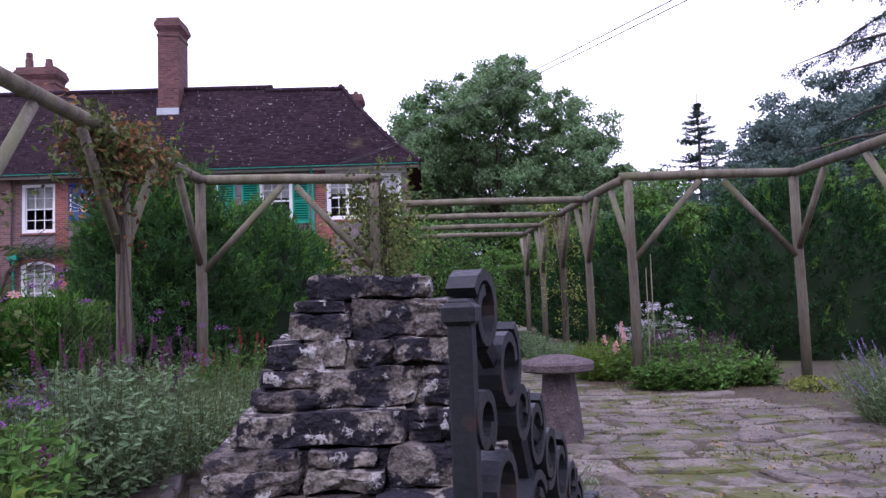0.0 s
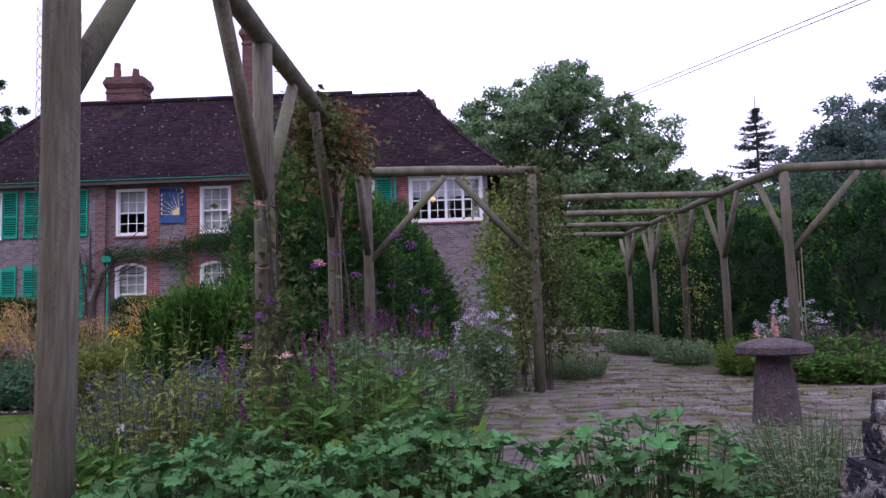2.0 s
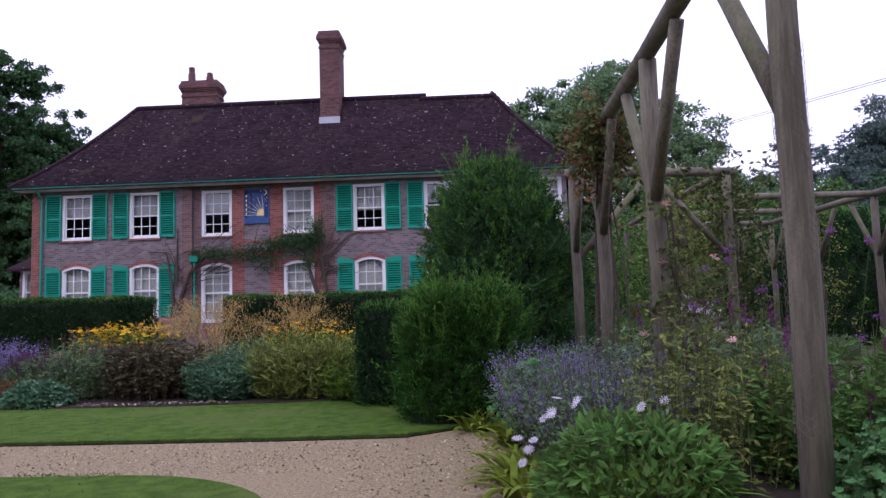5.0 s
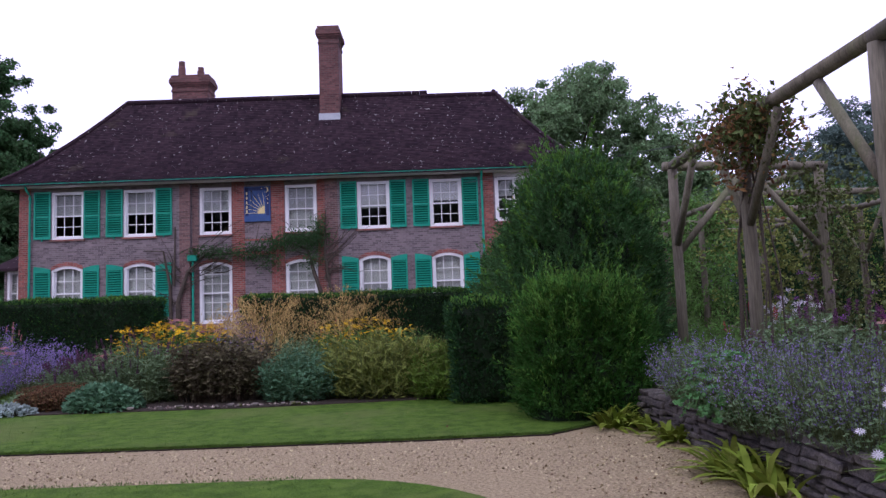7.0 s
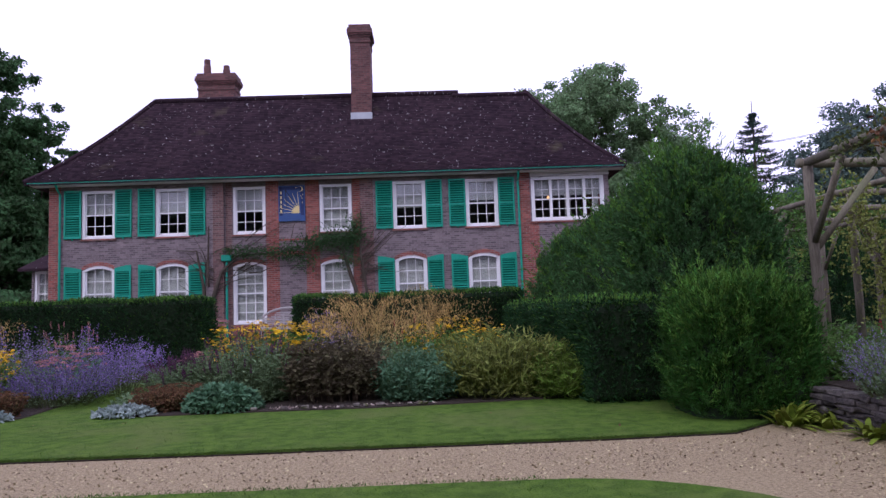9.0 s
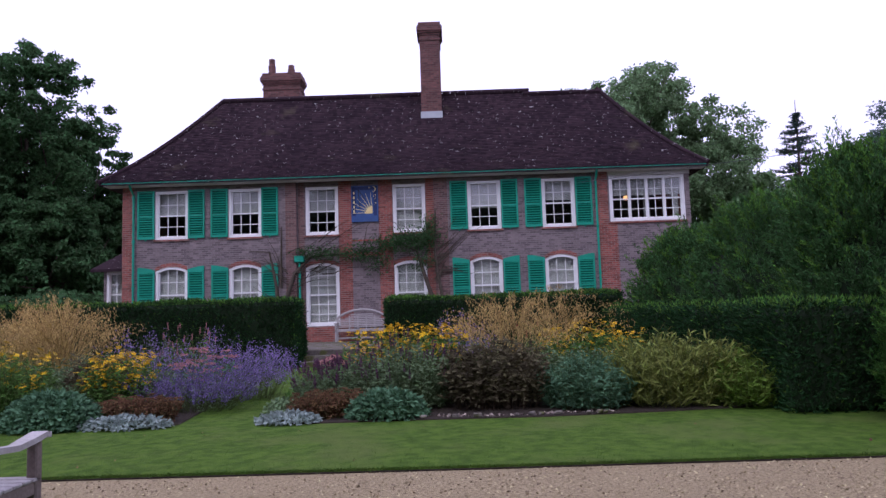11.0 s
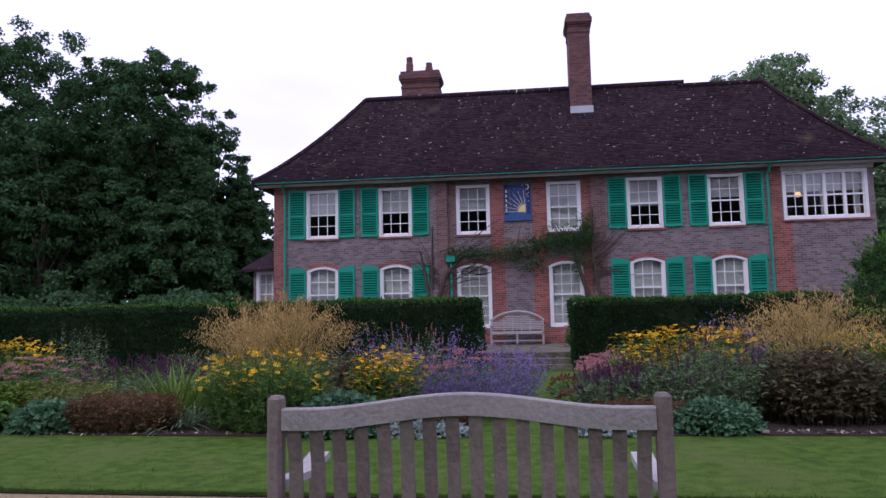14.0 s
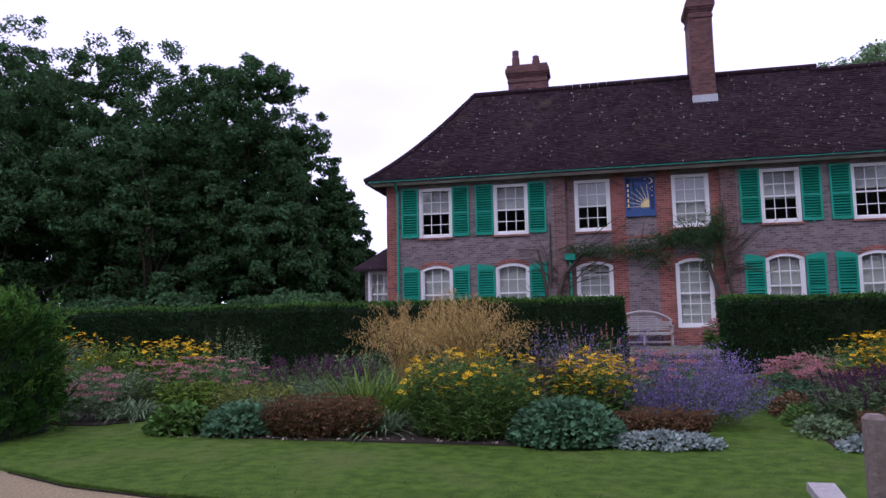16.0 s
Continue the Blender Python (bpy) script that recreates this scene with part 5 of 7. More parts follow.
def yew(name, label, cx, cy, rx, ry, z0, z1, power=2.4, n=26000, length=0.12, light=0.25, taper=0.0, group="", leaf=None, up=0.8, lump=0.17, spray=3.1, width=0.27):
    y = thing(name, label, "hedge" if power > 5 else "yew", (cx, cy, z0), group)
    d = np.array([(math.cos(a) * math.cos(b), math.sin(a) * math.cos(b), math.sin(b)) for b in np.linspace(0, math.pi / 2, 9) for a in np.linspace(0, 2 * math.pi, 25)[:-1]])
    q = d / ((np.abs(d) ** power).sum(axis=1) ** (1 / power))[:, None]
    q = q * (1 - 1.3 * lump / min(rx, ry))
    tp = 1 - taper * q[:, 2:3]
    v = np.column_stack([rx * q[:, :1] * tp, ry * q[:, 1:2] * tp, (z1 - z0) * q[:, 2:3]])
    f = np.array([(24 * i + k, 24 * i + (k + 1) % 24, 24 * i + 24 + (k + 1) % 24, 24 * i + 24 + k) for i in range(8) for k in range(24)])
    # dark shell added behind the leaves, coloured as the shade between them
    part("shaded_core", [(v, f)], CORE, y, smooth=True)
    for nm, cnt, mt, ext in (("foliage", n, leaf or YEW, 0.0), ("young_growth", int(n * light * 1.3), YEW_LIGHT, 0.3)):
        m = cnt // 30
        p, nr = superpts(m, 0, 0, rx, ry, 0, z1 - z0, power, lump * (1 + ext), taper)
        if ext:
            up_side = nr[:, 2] + rng.normal(size=m) * 0.3 > 0.3
            p, nr = p[up_side], nr[up_side]
        k = len(p)
        way = unit(nr * 0.75 + np.array([0, 0, up]) + rng.normal(size=(k, 3)) * 0.42)
        reach = rng.uniform(0.5, 1.25, k) * length * spray * (1 + ext) * (1 + 0.8 * (rng.random(k) < 0.08))
        u = rng.random((k, 30))
        q = (p - nr * length * spray * 0.5)[:, None] + way[:, None] * (u * reach[:, None])[..., None] + rng.normal(size=(k, 30, 3)) * (length * 0.5 * (1.15 - u))[..., None]
        dirs = way[:, None] + rng.normal(size=(k, 30, 3)) * 0.42
        face = unit(np.repeat(nr, 30, axis=0) + [0, 0, 0.3] + rng.normal(size=(k * 30, 3)) * 0.8)
        part(nm, [blades(q.reshape(-1, 3), dirs.reshape(-1, 3), rng.uniform(0.6, 1.25, k * 30) * length, length * width, 0.2, face)], mt, y, kind="stuff")
    return y


def box_hedge(name, label, x0, x1, y0, y1, z1, density=1100, length=0.09, light=0.3, z0=0.0, kind_leaf=None):
    """A long clipped hedge, its faces evenly clad."""
    t = thing(name, label, "hedge", ((x0 + x1) / 2, (y0 + y1) / 2, z0))
    hx, hy, hz = (x1 - x0) / 2, (y1 - y0) / 2, z1 - z0
    part("shaded_core", [chamfer(-hx + 0.05, -hy + 0.05, 0, hx - 0.05, hy - 0.05, hz - 0.05, 0.1)], CORE, t)
    ps, ns = [], []
    for area_, fn, nrm in ((2 * hx * hz, lambda u, v: (u * hx, -hy, v * hz), (0, -1, 0)), (2 * hx * hz * 0.3, lambda u, v: (u * hx, hy, v * hz), (0, 1, 0)), (4 * hx * hy, lambda u, v: (u * hx, (2 * v - 1) * hy, hz), (0, 0, 1)),
                          (2 * hy * hz, lambda u, v: (-hx, u * hy, v * hz), (-1, 0, 0)), (2 * hy * hz, lambda u, v: (hx, u * hy, v * hz), (1, 0, 0))):
        m = int(area_ * density)
        u, v = rng.uniform(-1, 1, m), rng.random(m)
        q = fn(u, v)
        ps.append(np.column_stack([np.broadcast_to(q[0], (m,)), np.broadcast_to(q[1], (m,)), np.broadcast_to(q[2], (m,))]))
        ns.append(np.broadcast_to(np.array(nrm, dtype=float), (m, 3)))
    p, nr = np.concatenate(ps), np.concatenate(ns)
    wave = np.sin(p[:, 0] * 1.9 + p[:, 2] * 2.0) * np.sin(p[:, 1] * 2.4 + p[:, 0] * 0.7)
    p = p + nr * (rng.normal(size=len(p)) * 0.03 + wave * 0.05)[:, None]
    young = (nr[:, 2] > 0.5) & (rng.random(len(p)) < light * 2) | (rng.random(len(p)) < light * 0.15)
    for nm, pick, mt in (("foliage", ~young, kind_leaf or YEW), ("young_growth", young, YEW_LIGHT)):
        k = int(pick.sum())
        part(nm, [blades(p[pick] - nr[pick] * 0.03, nr[pick] + [0, 0, 0.6] + rng.normal(size=(k, 3)) * 0.55, rng.uniform(0.5, 1.15, k) * length, length * 0.32)], mt, t, kind="stuff")


yew("domed_yew", "large clipped dome of dark green yew", -3.68, 9.95, 1.17, 1.33, 0, 3.24, 2.7, 90000, 0.075, taper=0.1, spray=3.6)
yew("domed_yew", "large clipped dome of dark green yew", -3.4, 13.8, 1.65, 2.3, 0, 3.2, 2.5, 66000, 0.085, taper=0.25)
yew("domed_yew", "large clipped dome of dark green yew", -3.4, 18.0, 1.75, 1.9, 0, 3.1, 2.5, 45000, 0.1, taper=0.25)
yew("box_yew", "bushy clipped yew block with bright young shoots", -4.13, 7.62, 0.71, 0.7, 0.03, 1.33, 4.0, 80000, 0.065, 0.4, lump=0.06, up=1.2, spray=4.0, width=0.22, leaf=BOXYEW)
box_hedge("low_yew_hedge", "low clipped yew hedge beside the lawn", -5.55, -4.2, 8.6, 19.2, 1.3, 1500, 0.08, 0.25, kind_leaf=HEDGELEAF)
yew("box_yew", "bushy clipped yew block at the end of the border", -21.95, 8.9, 1.05, 0.95, 0.03, 1.62, 4, 32000, 0.085, 0.4, lump=0.08, leaf=BOXYEW)
box_hedge("clipped_yew_hedge", "long clipped dark green yew hedge", -44.0, -13.5, 18.6, 19.8, 1.82, 900, 0.1, kind_leaf=HEDGELEAF)
box_hedge("clipped_yew_hedge", "clipped dark green yew hedge before the terrace", -11.2, -5.0, 18.9, 20.0, 1.75, 1200, 0.09, kind_leaf=HEDGELEAF)
box_hedge("end_hedge", "dark hedge closing the end of the pergola walk", -4.0, 9.0, 29.0, 30.0, 2.6, 300, 0.16, 0.1, kind_leaf=GREEN)
for i, (x, y, rx, ry, h) in enumerate(((7.1, 13.6, 2.1, 2.1, 3.3), (10.3, 12.9, 1.7, 1.9, 3.2), (5.2, 17.6, 1.7, 2.0, 3.2), (4.9, 21.4, 1.6, 1.9, 3.0), (10.8, 12.5, 2.0, 1.8, 3.2))):
    yew("domed_yew", "large clipped dome of dark green yew beyond the pergola", x, y, rx, ry, 0.1, h, 2.3, 42000, 0.1, light=0.1, taper=0.15, leaf=HEDGELEAF, group="yews beyond the pergola")


# ---- trees ----
def tree(name, label, x, y, h, spread, leaf, trunk_h, clumps=150, per=170, size=0.3, seed=1, base_z=0.0, low=0.35, trunk_r=0.45, squash=1.0, tuft=0.17, lobe=0.2):
    """A tapered trunk, limbs out to every bough, and a crown of leaf clumps gathered on the boughs."""
    r = np.random.default_rng(seed)
    t = thing(name, label, "tree", (x, y, base_z))
    limbs = [tube([(0, 0, -0.2), (0.05, 0, trunk_h * 0.6), (0, 0.1, trunk_h), (0.1, 0, h * 0.7)], [trunk_r * 1.25, trunk_r, trunk_r * 0.8, trunk_r * 0.25], 10)]
    cs, boughs = [], []
    for i in range(19):
        z, w = 1 - 2 * (i + 0.5) / 19, 2.4 * i + seed
        d = np.array([math.sqrt(1 - z * z) * math.cos(w), math.sqrt(1 - z * z) * math.sin(w), z]) + r.normal(size=3) * 0.12
        boughs.append(d * r.uniform(0.55, 0.84))
    boughs.append(np.array([0, 0, 0.72]))
    for i in range(clumps):
        d = boughs[i % 20] + r.normal(size=3) * lobe
        if i % 5 == 0:
            d = r.normal(size=3) * 0.33
        k = np.linalg.norm(d)
        d = d / max(1.0, k)
        c = np.array([d[0] * spread, d[1] * spread * squash, h * low + h * (1 - low) * (0.5 + 0.48 * d[2])])
        zc = c[2]
        cs.append(c)
        if i < 20:
            s = np.array([0, 0, trunk_h * 0.75 + 0.3 * (zc - trunk_h) * r.random()])
            m = (s + c) / 2 + r.normal(size=3) * 0.04 * h
            limbs.append(tube([s, m, c], [trunk_r * 0.26, trunk_r * 0.13, trunk_r * 0.04], 6))
    part("trunk", limbs, BARK, t, smooth=True)
    cs = np.array(cs)
    rr = r.uniform(0.5, 1.25, clumps) * spread * tuft
    o = unit(r.normal(size=(clumps * per, 3)) + [0, 0, 0.25])
    p = np.repeat(cs, per, axis=0) + o * (np.repeat(rr, per) * r.random(clumps * per) ** 0.5 * 1.05)[:, None] * [1, 1, 0.65]
    away = unit(p - [0, 0, h * (low + 1) / 2])
    face = unit(o * 0.45 + away * 0.5 + [0, 0, 0.45] + r.normal(size=p.shape) * 0.75)
    d = np.cross(face, r.normal(size=p.shape)) + r.normal(size=p.shape) * 0.35
    part("crown", [blades(p, d, r.uniform(0.6, 1.35, len(p)) * size, size * 0.68, 0.2, face)], leaf, t)
    return t


tree("oak_tree", "broad oak in full green leaf behind the house", 6.4, 58, 21.0, 10.0, OAK, 6, 900, 130, 0.29, 6, trunk_r=0.6, low=0.2, tuft=0.085, lobe=0.14)
tree("oak_tree", "oak in full leaf behind the pergola", -1, 66, 18.5, 8, OAK, 5, 130, 200, 0.5, 4, low=0.1)
tree("oak_tree", "oak in full leaf at the garden edge", 16, 62, 12.5, 8, OAK, 4, 120, 200, 0.5, 9, low=0.0)
for i, (x, y, h, s) in enumerate(((-57, 46, 25.5, 9), (-47.5, 47, 23.5, 8), (-38.5, 48, 21, 6.5), (-33.5, 50, 12, 3.6), (-66, 40, 22.5, 9), (-43, 43, 15, 6), (-52, 40, 13, 6), (-35, 46, 11, 4.5), (-61, 36, 16, 7), (-41, 52, 17, 7), (-48, 53, 19, 8), (-57, 55, 20, 9), (-33, 55, 7, 4))):
    tree("dark_tree", "tall dense dark green tree beyond the hedge", x, y, h, s, DARKLEAF, 3, 720 if i < 5 else 300, 110 if i < 5 else 90, 0.26 if i < 5 else 0.32, 20 + i, low=0.04 if i > 3 else 0.1, tuft=0.095 if i < 5 else 0.13, lobe=0.17)
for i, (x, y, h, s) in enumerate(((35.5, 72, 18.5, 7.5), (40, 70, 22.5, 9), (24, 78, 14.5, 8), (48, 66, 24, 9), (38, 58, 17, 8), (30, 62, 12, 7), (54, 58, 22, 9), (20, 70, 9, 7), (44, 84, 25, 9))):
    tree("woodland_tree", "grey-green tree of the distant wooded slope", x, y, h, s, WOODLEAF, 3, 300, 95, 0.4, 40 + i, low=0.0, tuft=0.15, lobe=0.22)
for i, (x, y, h, s) in enumerate(((2, 34, 5, 3.4), (5.5, 33, 6, 3.4), (-1.5, 36, 6, 3), (9.5, 30, 6, 4), (14, 28, 7, 4.5), (19, 26, 8, 5), (7, 27, 4.2, 2.6))):
    tree("shrub", "dense green shrub at the end of the pergola walk", x, y, h, s, GREEN if i % 2 else DARKLEAF, 0.8, 80, 170, 0.2, 60 + i, low=0.0, trunk_r=0.1)

for i, x in enumerate((-62, -55, -48.5, -42, -36, -30.5)):
    tree("undergrowth_shrub", "dark dense undergrowth beneath the tall trees", x, 37 + i % 2, 2.9, 4.6, DARKLEAF, 0.6, 90, 110, 0.3, 80 + i, low=0.0, trunk_r=0.1, tuft=0.2)


def conifer(x, y, h, spread):
    t = thing("conifer_tree", "narrow dark cedar with level tiers of branches", "tree", (x, y, 0))
    part("trunk", [tube([(0, 0, -0.2), (0, 0, h * 0.5), (0.1, 0, h)], [0.4, 0.25, 0.04], 8)], BARK, t)
    ps, br = [], []
    for i in range(19):
        for k in range(7):
            z = h * (0.3 + 0.66 * i / 19) + rng.uniform(-0.5, 0.3)
            L = (1.5 * spread * (1 - i / 19) ** 0.95 + 0.1) * rng.uniform(0.45, 1.15)
            a = rng.uniform(0, 6.28)
            e = np.array([math.cos(a) * L, math.sin(a) * L, 0.1 * L])
            br.append(tube([(0, 0, z), (e[0] * 0.5, e[1] * 0.5, z - 0.06 * L), (e[0], e[1], z + e[2])], [0.07, 0.05, 0.02], 5))
            m = 50 + int(120 * (1 - i / 19))
            u = rng.random(m) ** 0.7
            ps.append(np.column_stack([e[0] * u, e[1] * u, z - 0.28 * L * u + 0.38 * L * u * u]) + rng.normal(size=(m, 3)) * [0.16, 0.16, 0.07] - [0, 0, 0.05])
    part("branch", br, BARK, t)
    ps = np.concatenate(ps)
    part("foliage", [blades(ps, randdir(len(ps)) * [1, 1, 0.6] - [0, 0, 0.2], 0.36, 0.13)], CONIFER, t)


conifer(36.6, 92.6, 28.0, 6.4)
# overhanging conifer boughs by the pergola


def cedar(x, y, h):
    """A cedar whose long level boughs carry flat, drooping sprays of needles."""
    t = thing("cedar_tree", "dark cedar with long drooping boughs above the yews", "tree", (x, y, 0))
    part("trunk", [tube([(0, 0, -0.2), (0.1, 0, h * 0.5), (0, 0.1, h)], [0.42, 0.3, 0.08], 10)], BARK, t, smooth=True)
    br, ps, ds = [], [], []
    for i in range(44):
        z = 4.6 + (h - 5.2) * i / 43
        a, L = 2.4 * i + 1.9, rng.uniform(3.4, 4.9) * (1 - 0.35 * (i / 43) ** 2)
        e = np.array([math.cos(a) * L, math.sin(a) * L, 0])
        arc_pts = [np.array([0, 0, z]) + e * u + [0, 0, 0.55 * u - 0.95 * u * u] for u in (0, 0.35, 0.7, 1.0)]
        br.append(tube([tuple(q) for q in arc_pts], [0.09, 0.06, 0.035, 0.012], 6))
        side = np.array([-math.sin(a), math.cos(a), 0])
        m = 60
        u, w = rng.uniform(0.3, 1.02, m), rng.uniform(-1, 1, m)
        tw = np.array([0, 0, z]) + e * u[:, None] + side * (w * 0.95 * (1.15 - u))[:, None] + np.column_stack([np.zeros(m), np.zeros(m), 0.55 * u - 0.95 * u * u - 0.25 * np.abs(w)])
        k = 34
        v = rng.random((m, k))
        hang = unit(e / L + side * w[:, None] * 0.9 + np.array([0, 0, -0.75]) + rng.normal(size=(m, 3)) * 0.25)
        ps.append((tw[:, None] + hang[:, None] * (v * 0.42)[..., None] + rng.normal(size=(m, k, 3)) * 0.035).reshape(-1, 3))
        ds.append((hang[:, None] + rng.normal(size=(m, k, 3)) * 0.6).reshape(-1, 3))
    part("branch", br, BARK, t, smooth=True)
    ps, ds = np.concatenate(ps), np.concatenate(ds)
    part("foliage", [blades(ps, ds, rng.uniform(0.06, 0.12, len(ps)), 0.024)], CONIFER, t, kind="stuff")


cedar(14.0, 16.6, 14.0)

# overhead wires to the house eaves
wires = thing("overhead_wires", "two thin overhead wires running to the house eaves", "wires", (3.3, 1.0, 3.27))
for k in (0, 1):
    part("wire", [tube([(-8.1 + 0.1 * k, 24.3, 2.55), (-4.0 + 0.12 * k, 12.0, 1.0), (0.12 * k, 0, -0.02), (2.2 + 0.12 * k, -7, -0.2), (6, -20, 0.4)], 0.0045, 4)], WIRE, wires)


# ---- border plants ----
def area(n, rx, ry):
    a, r = rng.uniform(0, 2 * math.pi, n), np.sqrt(rng.random(n))
    return np.column_stack([np.cos(a) * r * rx, np.sin(a) * r * ry])


def plant(name, label, category, x, y, rx, ry, h, z=0.05, n=120, leaf=GREEN, leaf_len=0.1, leaf_w=0.04, per=14, stem=STEM, lean=0.3, leaf_from=0.05, leaf_to=0.9,
          flower=None, petal=YELLOW, share=0.8, fsize=0.03, group="", dome=0.35, leaf_up=0.3, stem_w=0.006, bow=0.02):
    """A clump of leafy stems, with flowers of one kind: daisy, spike, plate, haze, trumpet."""
    t = thing(name, label, category, (x, y, z), group)
    b = area(n, rx * 0.75, ry * 0.75)
    rad = np.hypot(b[:, 0] / rx, b[:, 1] / ry)
    hh = h * (1 - dome * rad ** 2) * rng.uniform(0.55, 1.1, n)
    p = np.column_stack([b, np.zeros(n)])
    q = np.column_stack([b * (1 + lean) + rng.normal(size=(n, 2)) * lean * 0.12 * h, hh])
    part("stem_growth", [stems(p, q, stem_w, bow * h)], stem, t, kind="stuff")
    if per:
        u = rng.uniform(leaf_from, leaf_to, (n, per))
        lp = (p[:, None] + (q - p)[:, None] * u[..., None]).reshape(-1, 3)
        lp += rng.normal(size=lp.shape) * leaf_len * 0.25
        d = rng.normal(size=lp.shape) * [1, 1, 0.4] + [0, 0, leaf_up] + np.repeat(np.column_stack([b / max(rx, ry), np.zeros(n)]), per, axis=0) * 0.6
        face = unit(np.repeat(np.column_stack([b / max(rx, ry), np.full(n, 1.1)]), per, axis=0) + rng.normal(size=lp.shape) * 0.5)
        part("foliage", [blades(lp, d, rng.uniform(0.6, 1.3, len(lp)) * leaf_len, leaf_w, 0.2, face)], leaf, t, kind="stuff")
    if flower:
        pick = rng.random(n) < share
        e, pp = q[pick], p[pick]
        if flower == "daisy":
            e = np.concatenate([e, e + rng.normal(size=e.shape) * [0.06, 0.06, 0.04]])
            g = [petals(e, rng.uniform(0.75, 1.2, len(e)) * fsize, 7)]
            part("bloom", g, petal, t, kind="stuff")
            part("bloom_centre", [florets(e + [0, 0, fsize * 0.15], fsize * 0.1, fsize * 0.3, 4)], BROWN, t, kind="stuff")
        elif flower == "spike":
            dirn = unit(e - pp)
            m = 60
            u = rng.random((len(e), m))
            L = 0.12
            c = (e[:, None] + dirn[:, None] * (u * L - 0.2 * L)[..., None]).reshape(-1, 3) + rng.normal(size=(len(e) * m, 3)) * fsize * 0.42 * (1.15 - u.reshape(-1, 1))
            part("bloom", [blades(c, randdir(len(c), 0.5), fsize, fsize * 0.6)], petal, t, kind="stuff")
        elif flower == "plate":
            c = np.repeat(e, 34, axis=0) + rng.uniform(-1.3, 1.3, size=(len(e) * 34, 3)) * [fsize, fsize, fsize * 0.18]
            part("bloom", [blades(c, randdir(len(c), 1.2), fsize * 0.45, fsize * 0.4)], petal, t, kind="stuff")
        elif flower == "ball":
            c = np.repeat(e, 30, axis=0) + rng.normal(size=(len(e) * 30, 3)) * [fsize * 0.8, fsize * 0.8, fsize * 0.5]
            part("bloom", [blades(c, randdir(len(c), 0.8), fsize * 0.6, fsize * 0.5)], petal, t, kind="stuff")
        elif flower == "haze":
            m = 24
            u = rng.uniform(0.45, 1.08, (len(e), m))
            c = (pp[:, None] + (e - pp)[:, None] * u[..., None]).reshape(-1, 3) + rng.normal(size=(len(e) * m, 3)) * h * 0.025
            part("bloom", [blades(c, randdir(len(c), 0.5), fsize, fsize * 0.6)], petal, t, kind="stuff")
    return t


def grass_plant(x, y, h, spread, z=0.05, n=190, label="tall golden oat grass with airy arching straw-coloured heads"):
    t = thing("ornamental_grass", label, "grass", (x, y, z))
    m = 900
    b = area(m, 0.35, 0.35)
    part("leaf_tuft", [straps(np.column_stack([b, np.zeros(m)]), np.column_stack([b * 2.2 + rng.normal(size=(m, 2)) * 0.3, np.ones(m)]), rng.uniform(0.5, 1.0, m) * h * 0.5, 0.012, 0.35)], GREYGREEN, t, kind="stuff")
    b = area(n, 0.25, 0.25)
    a, out = rng.uniform(0, 2 * math.pi, n), spread * np.sqrt(rng.random(n)) * rng.uniform(0.75, 1.3, n)
    tall = h * rng.uniform(0.72, 1.05, n) * (1 - 0.3 * np.minimum(1, out / spread) ** 2)

    def along(u):
        """Points at the share u of each stem: up first, then out and over."""
        r, up = out[:, None] * u ** 1.7, tall[:, None] * (1.55 * u - 0.55 * u ** 2.6)
        return np.stack([b[:, :1] + np.cos(a)[:, None] * r, b[:, 1:] + np.sin(a)[:, None] * r, up], axis=2)

    knots = along(np.linspace(0, 1, 6)[None].repeat(n, axis=0))
    part("stem_growth", [stems(knots[:, k], knots[:, k + 1], 0.008, 0.004) for k in range(5)], STRAW, t, kind="stuff")
    k = 30
    u = rng.uniform(0.66, 1.06, (n, k))
    c = (along(u) + rng.normal(size=(n, k, 3)) * 0.032 - np.array([0, 0, 1.0]) * (rng.random((n, k, 1)) * 0.09)).reshape(-1, 3)
    part("panicle", [blades(c, randdir(len(c)) * [0.6, 0.6, 0.3] - [0, 0, 0.8], rng.uniform(0.03, 0.07, len(c)), 0.012)], STRAW, t, kind="stuff")
    return t


def mound(name, label, x, y, rx, ry, h, leaf, size, n=1500, z=0.05, category="plant", flat=0.9):
    """A low mound of overlapping leaves."""
    t = thing(name, label, category, (x, y, z))
    d = randdir(n)
    d[:, 2] = np.abs(d[:, 2])
    p = d * [rx, ry, h] * rng.uniform(0.75, 1.02, (n, 1))
    part("foliage", [blades(p, d * [1, 1, 0.2] + rng.normal(size=(n, 3)) * 0.5 + [0, 0, flat * 0.2], rng.uniform(0.7, 1.3, n) * size, size * 0.75, 0.12, unit(d + [0, 0, 0.5] + rng.normal(size=(n, 3)) * 0.4))], leaf, t, kind="stuff")
    d2 = d[: n // 2] * [rx, ry, h] * 0.6
    part("stem_growth", [stems(d2 * [0.2, 0.2, 0], d2 * 1.2, 0.006, 0.01)], STEM, t, kind="stuff")
    return t


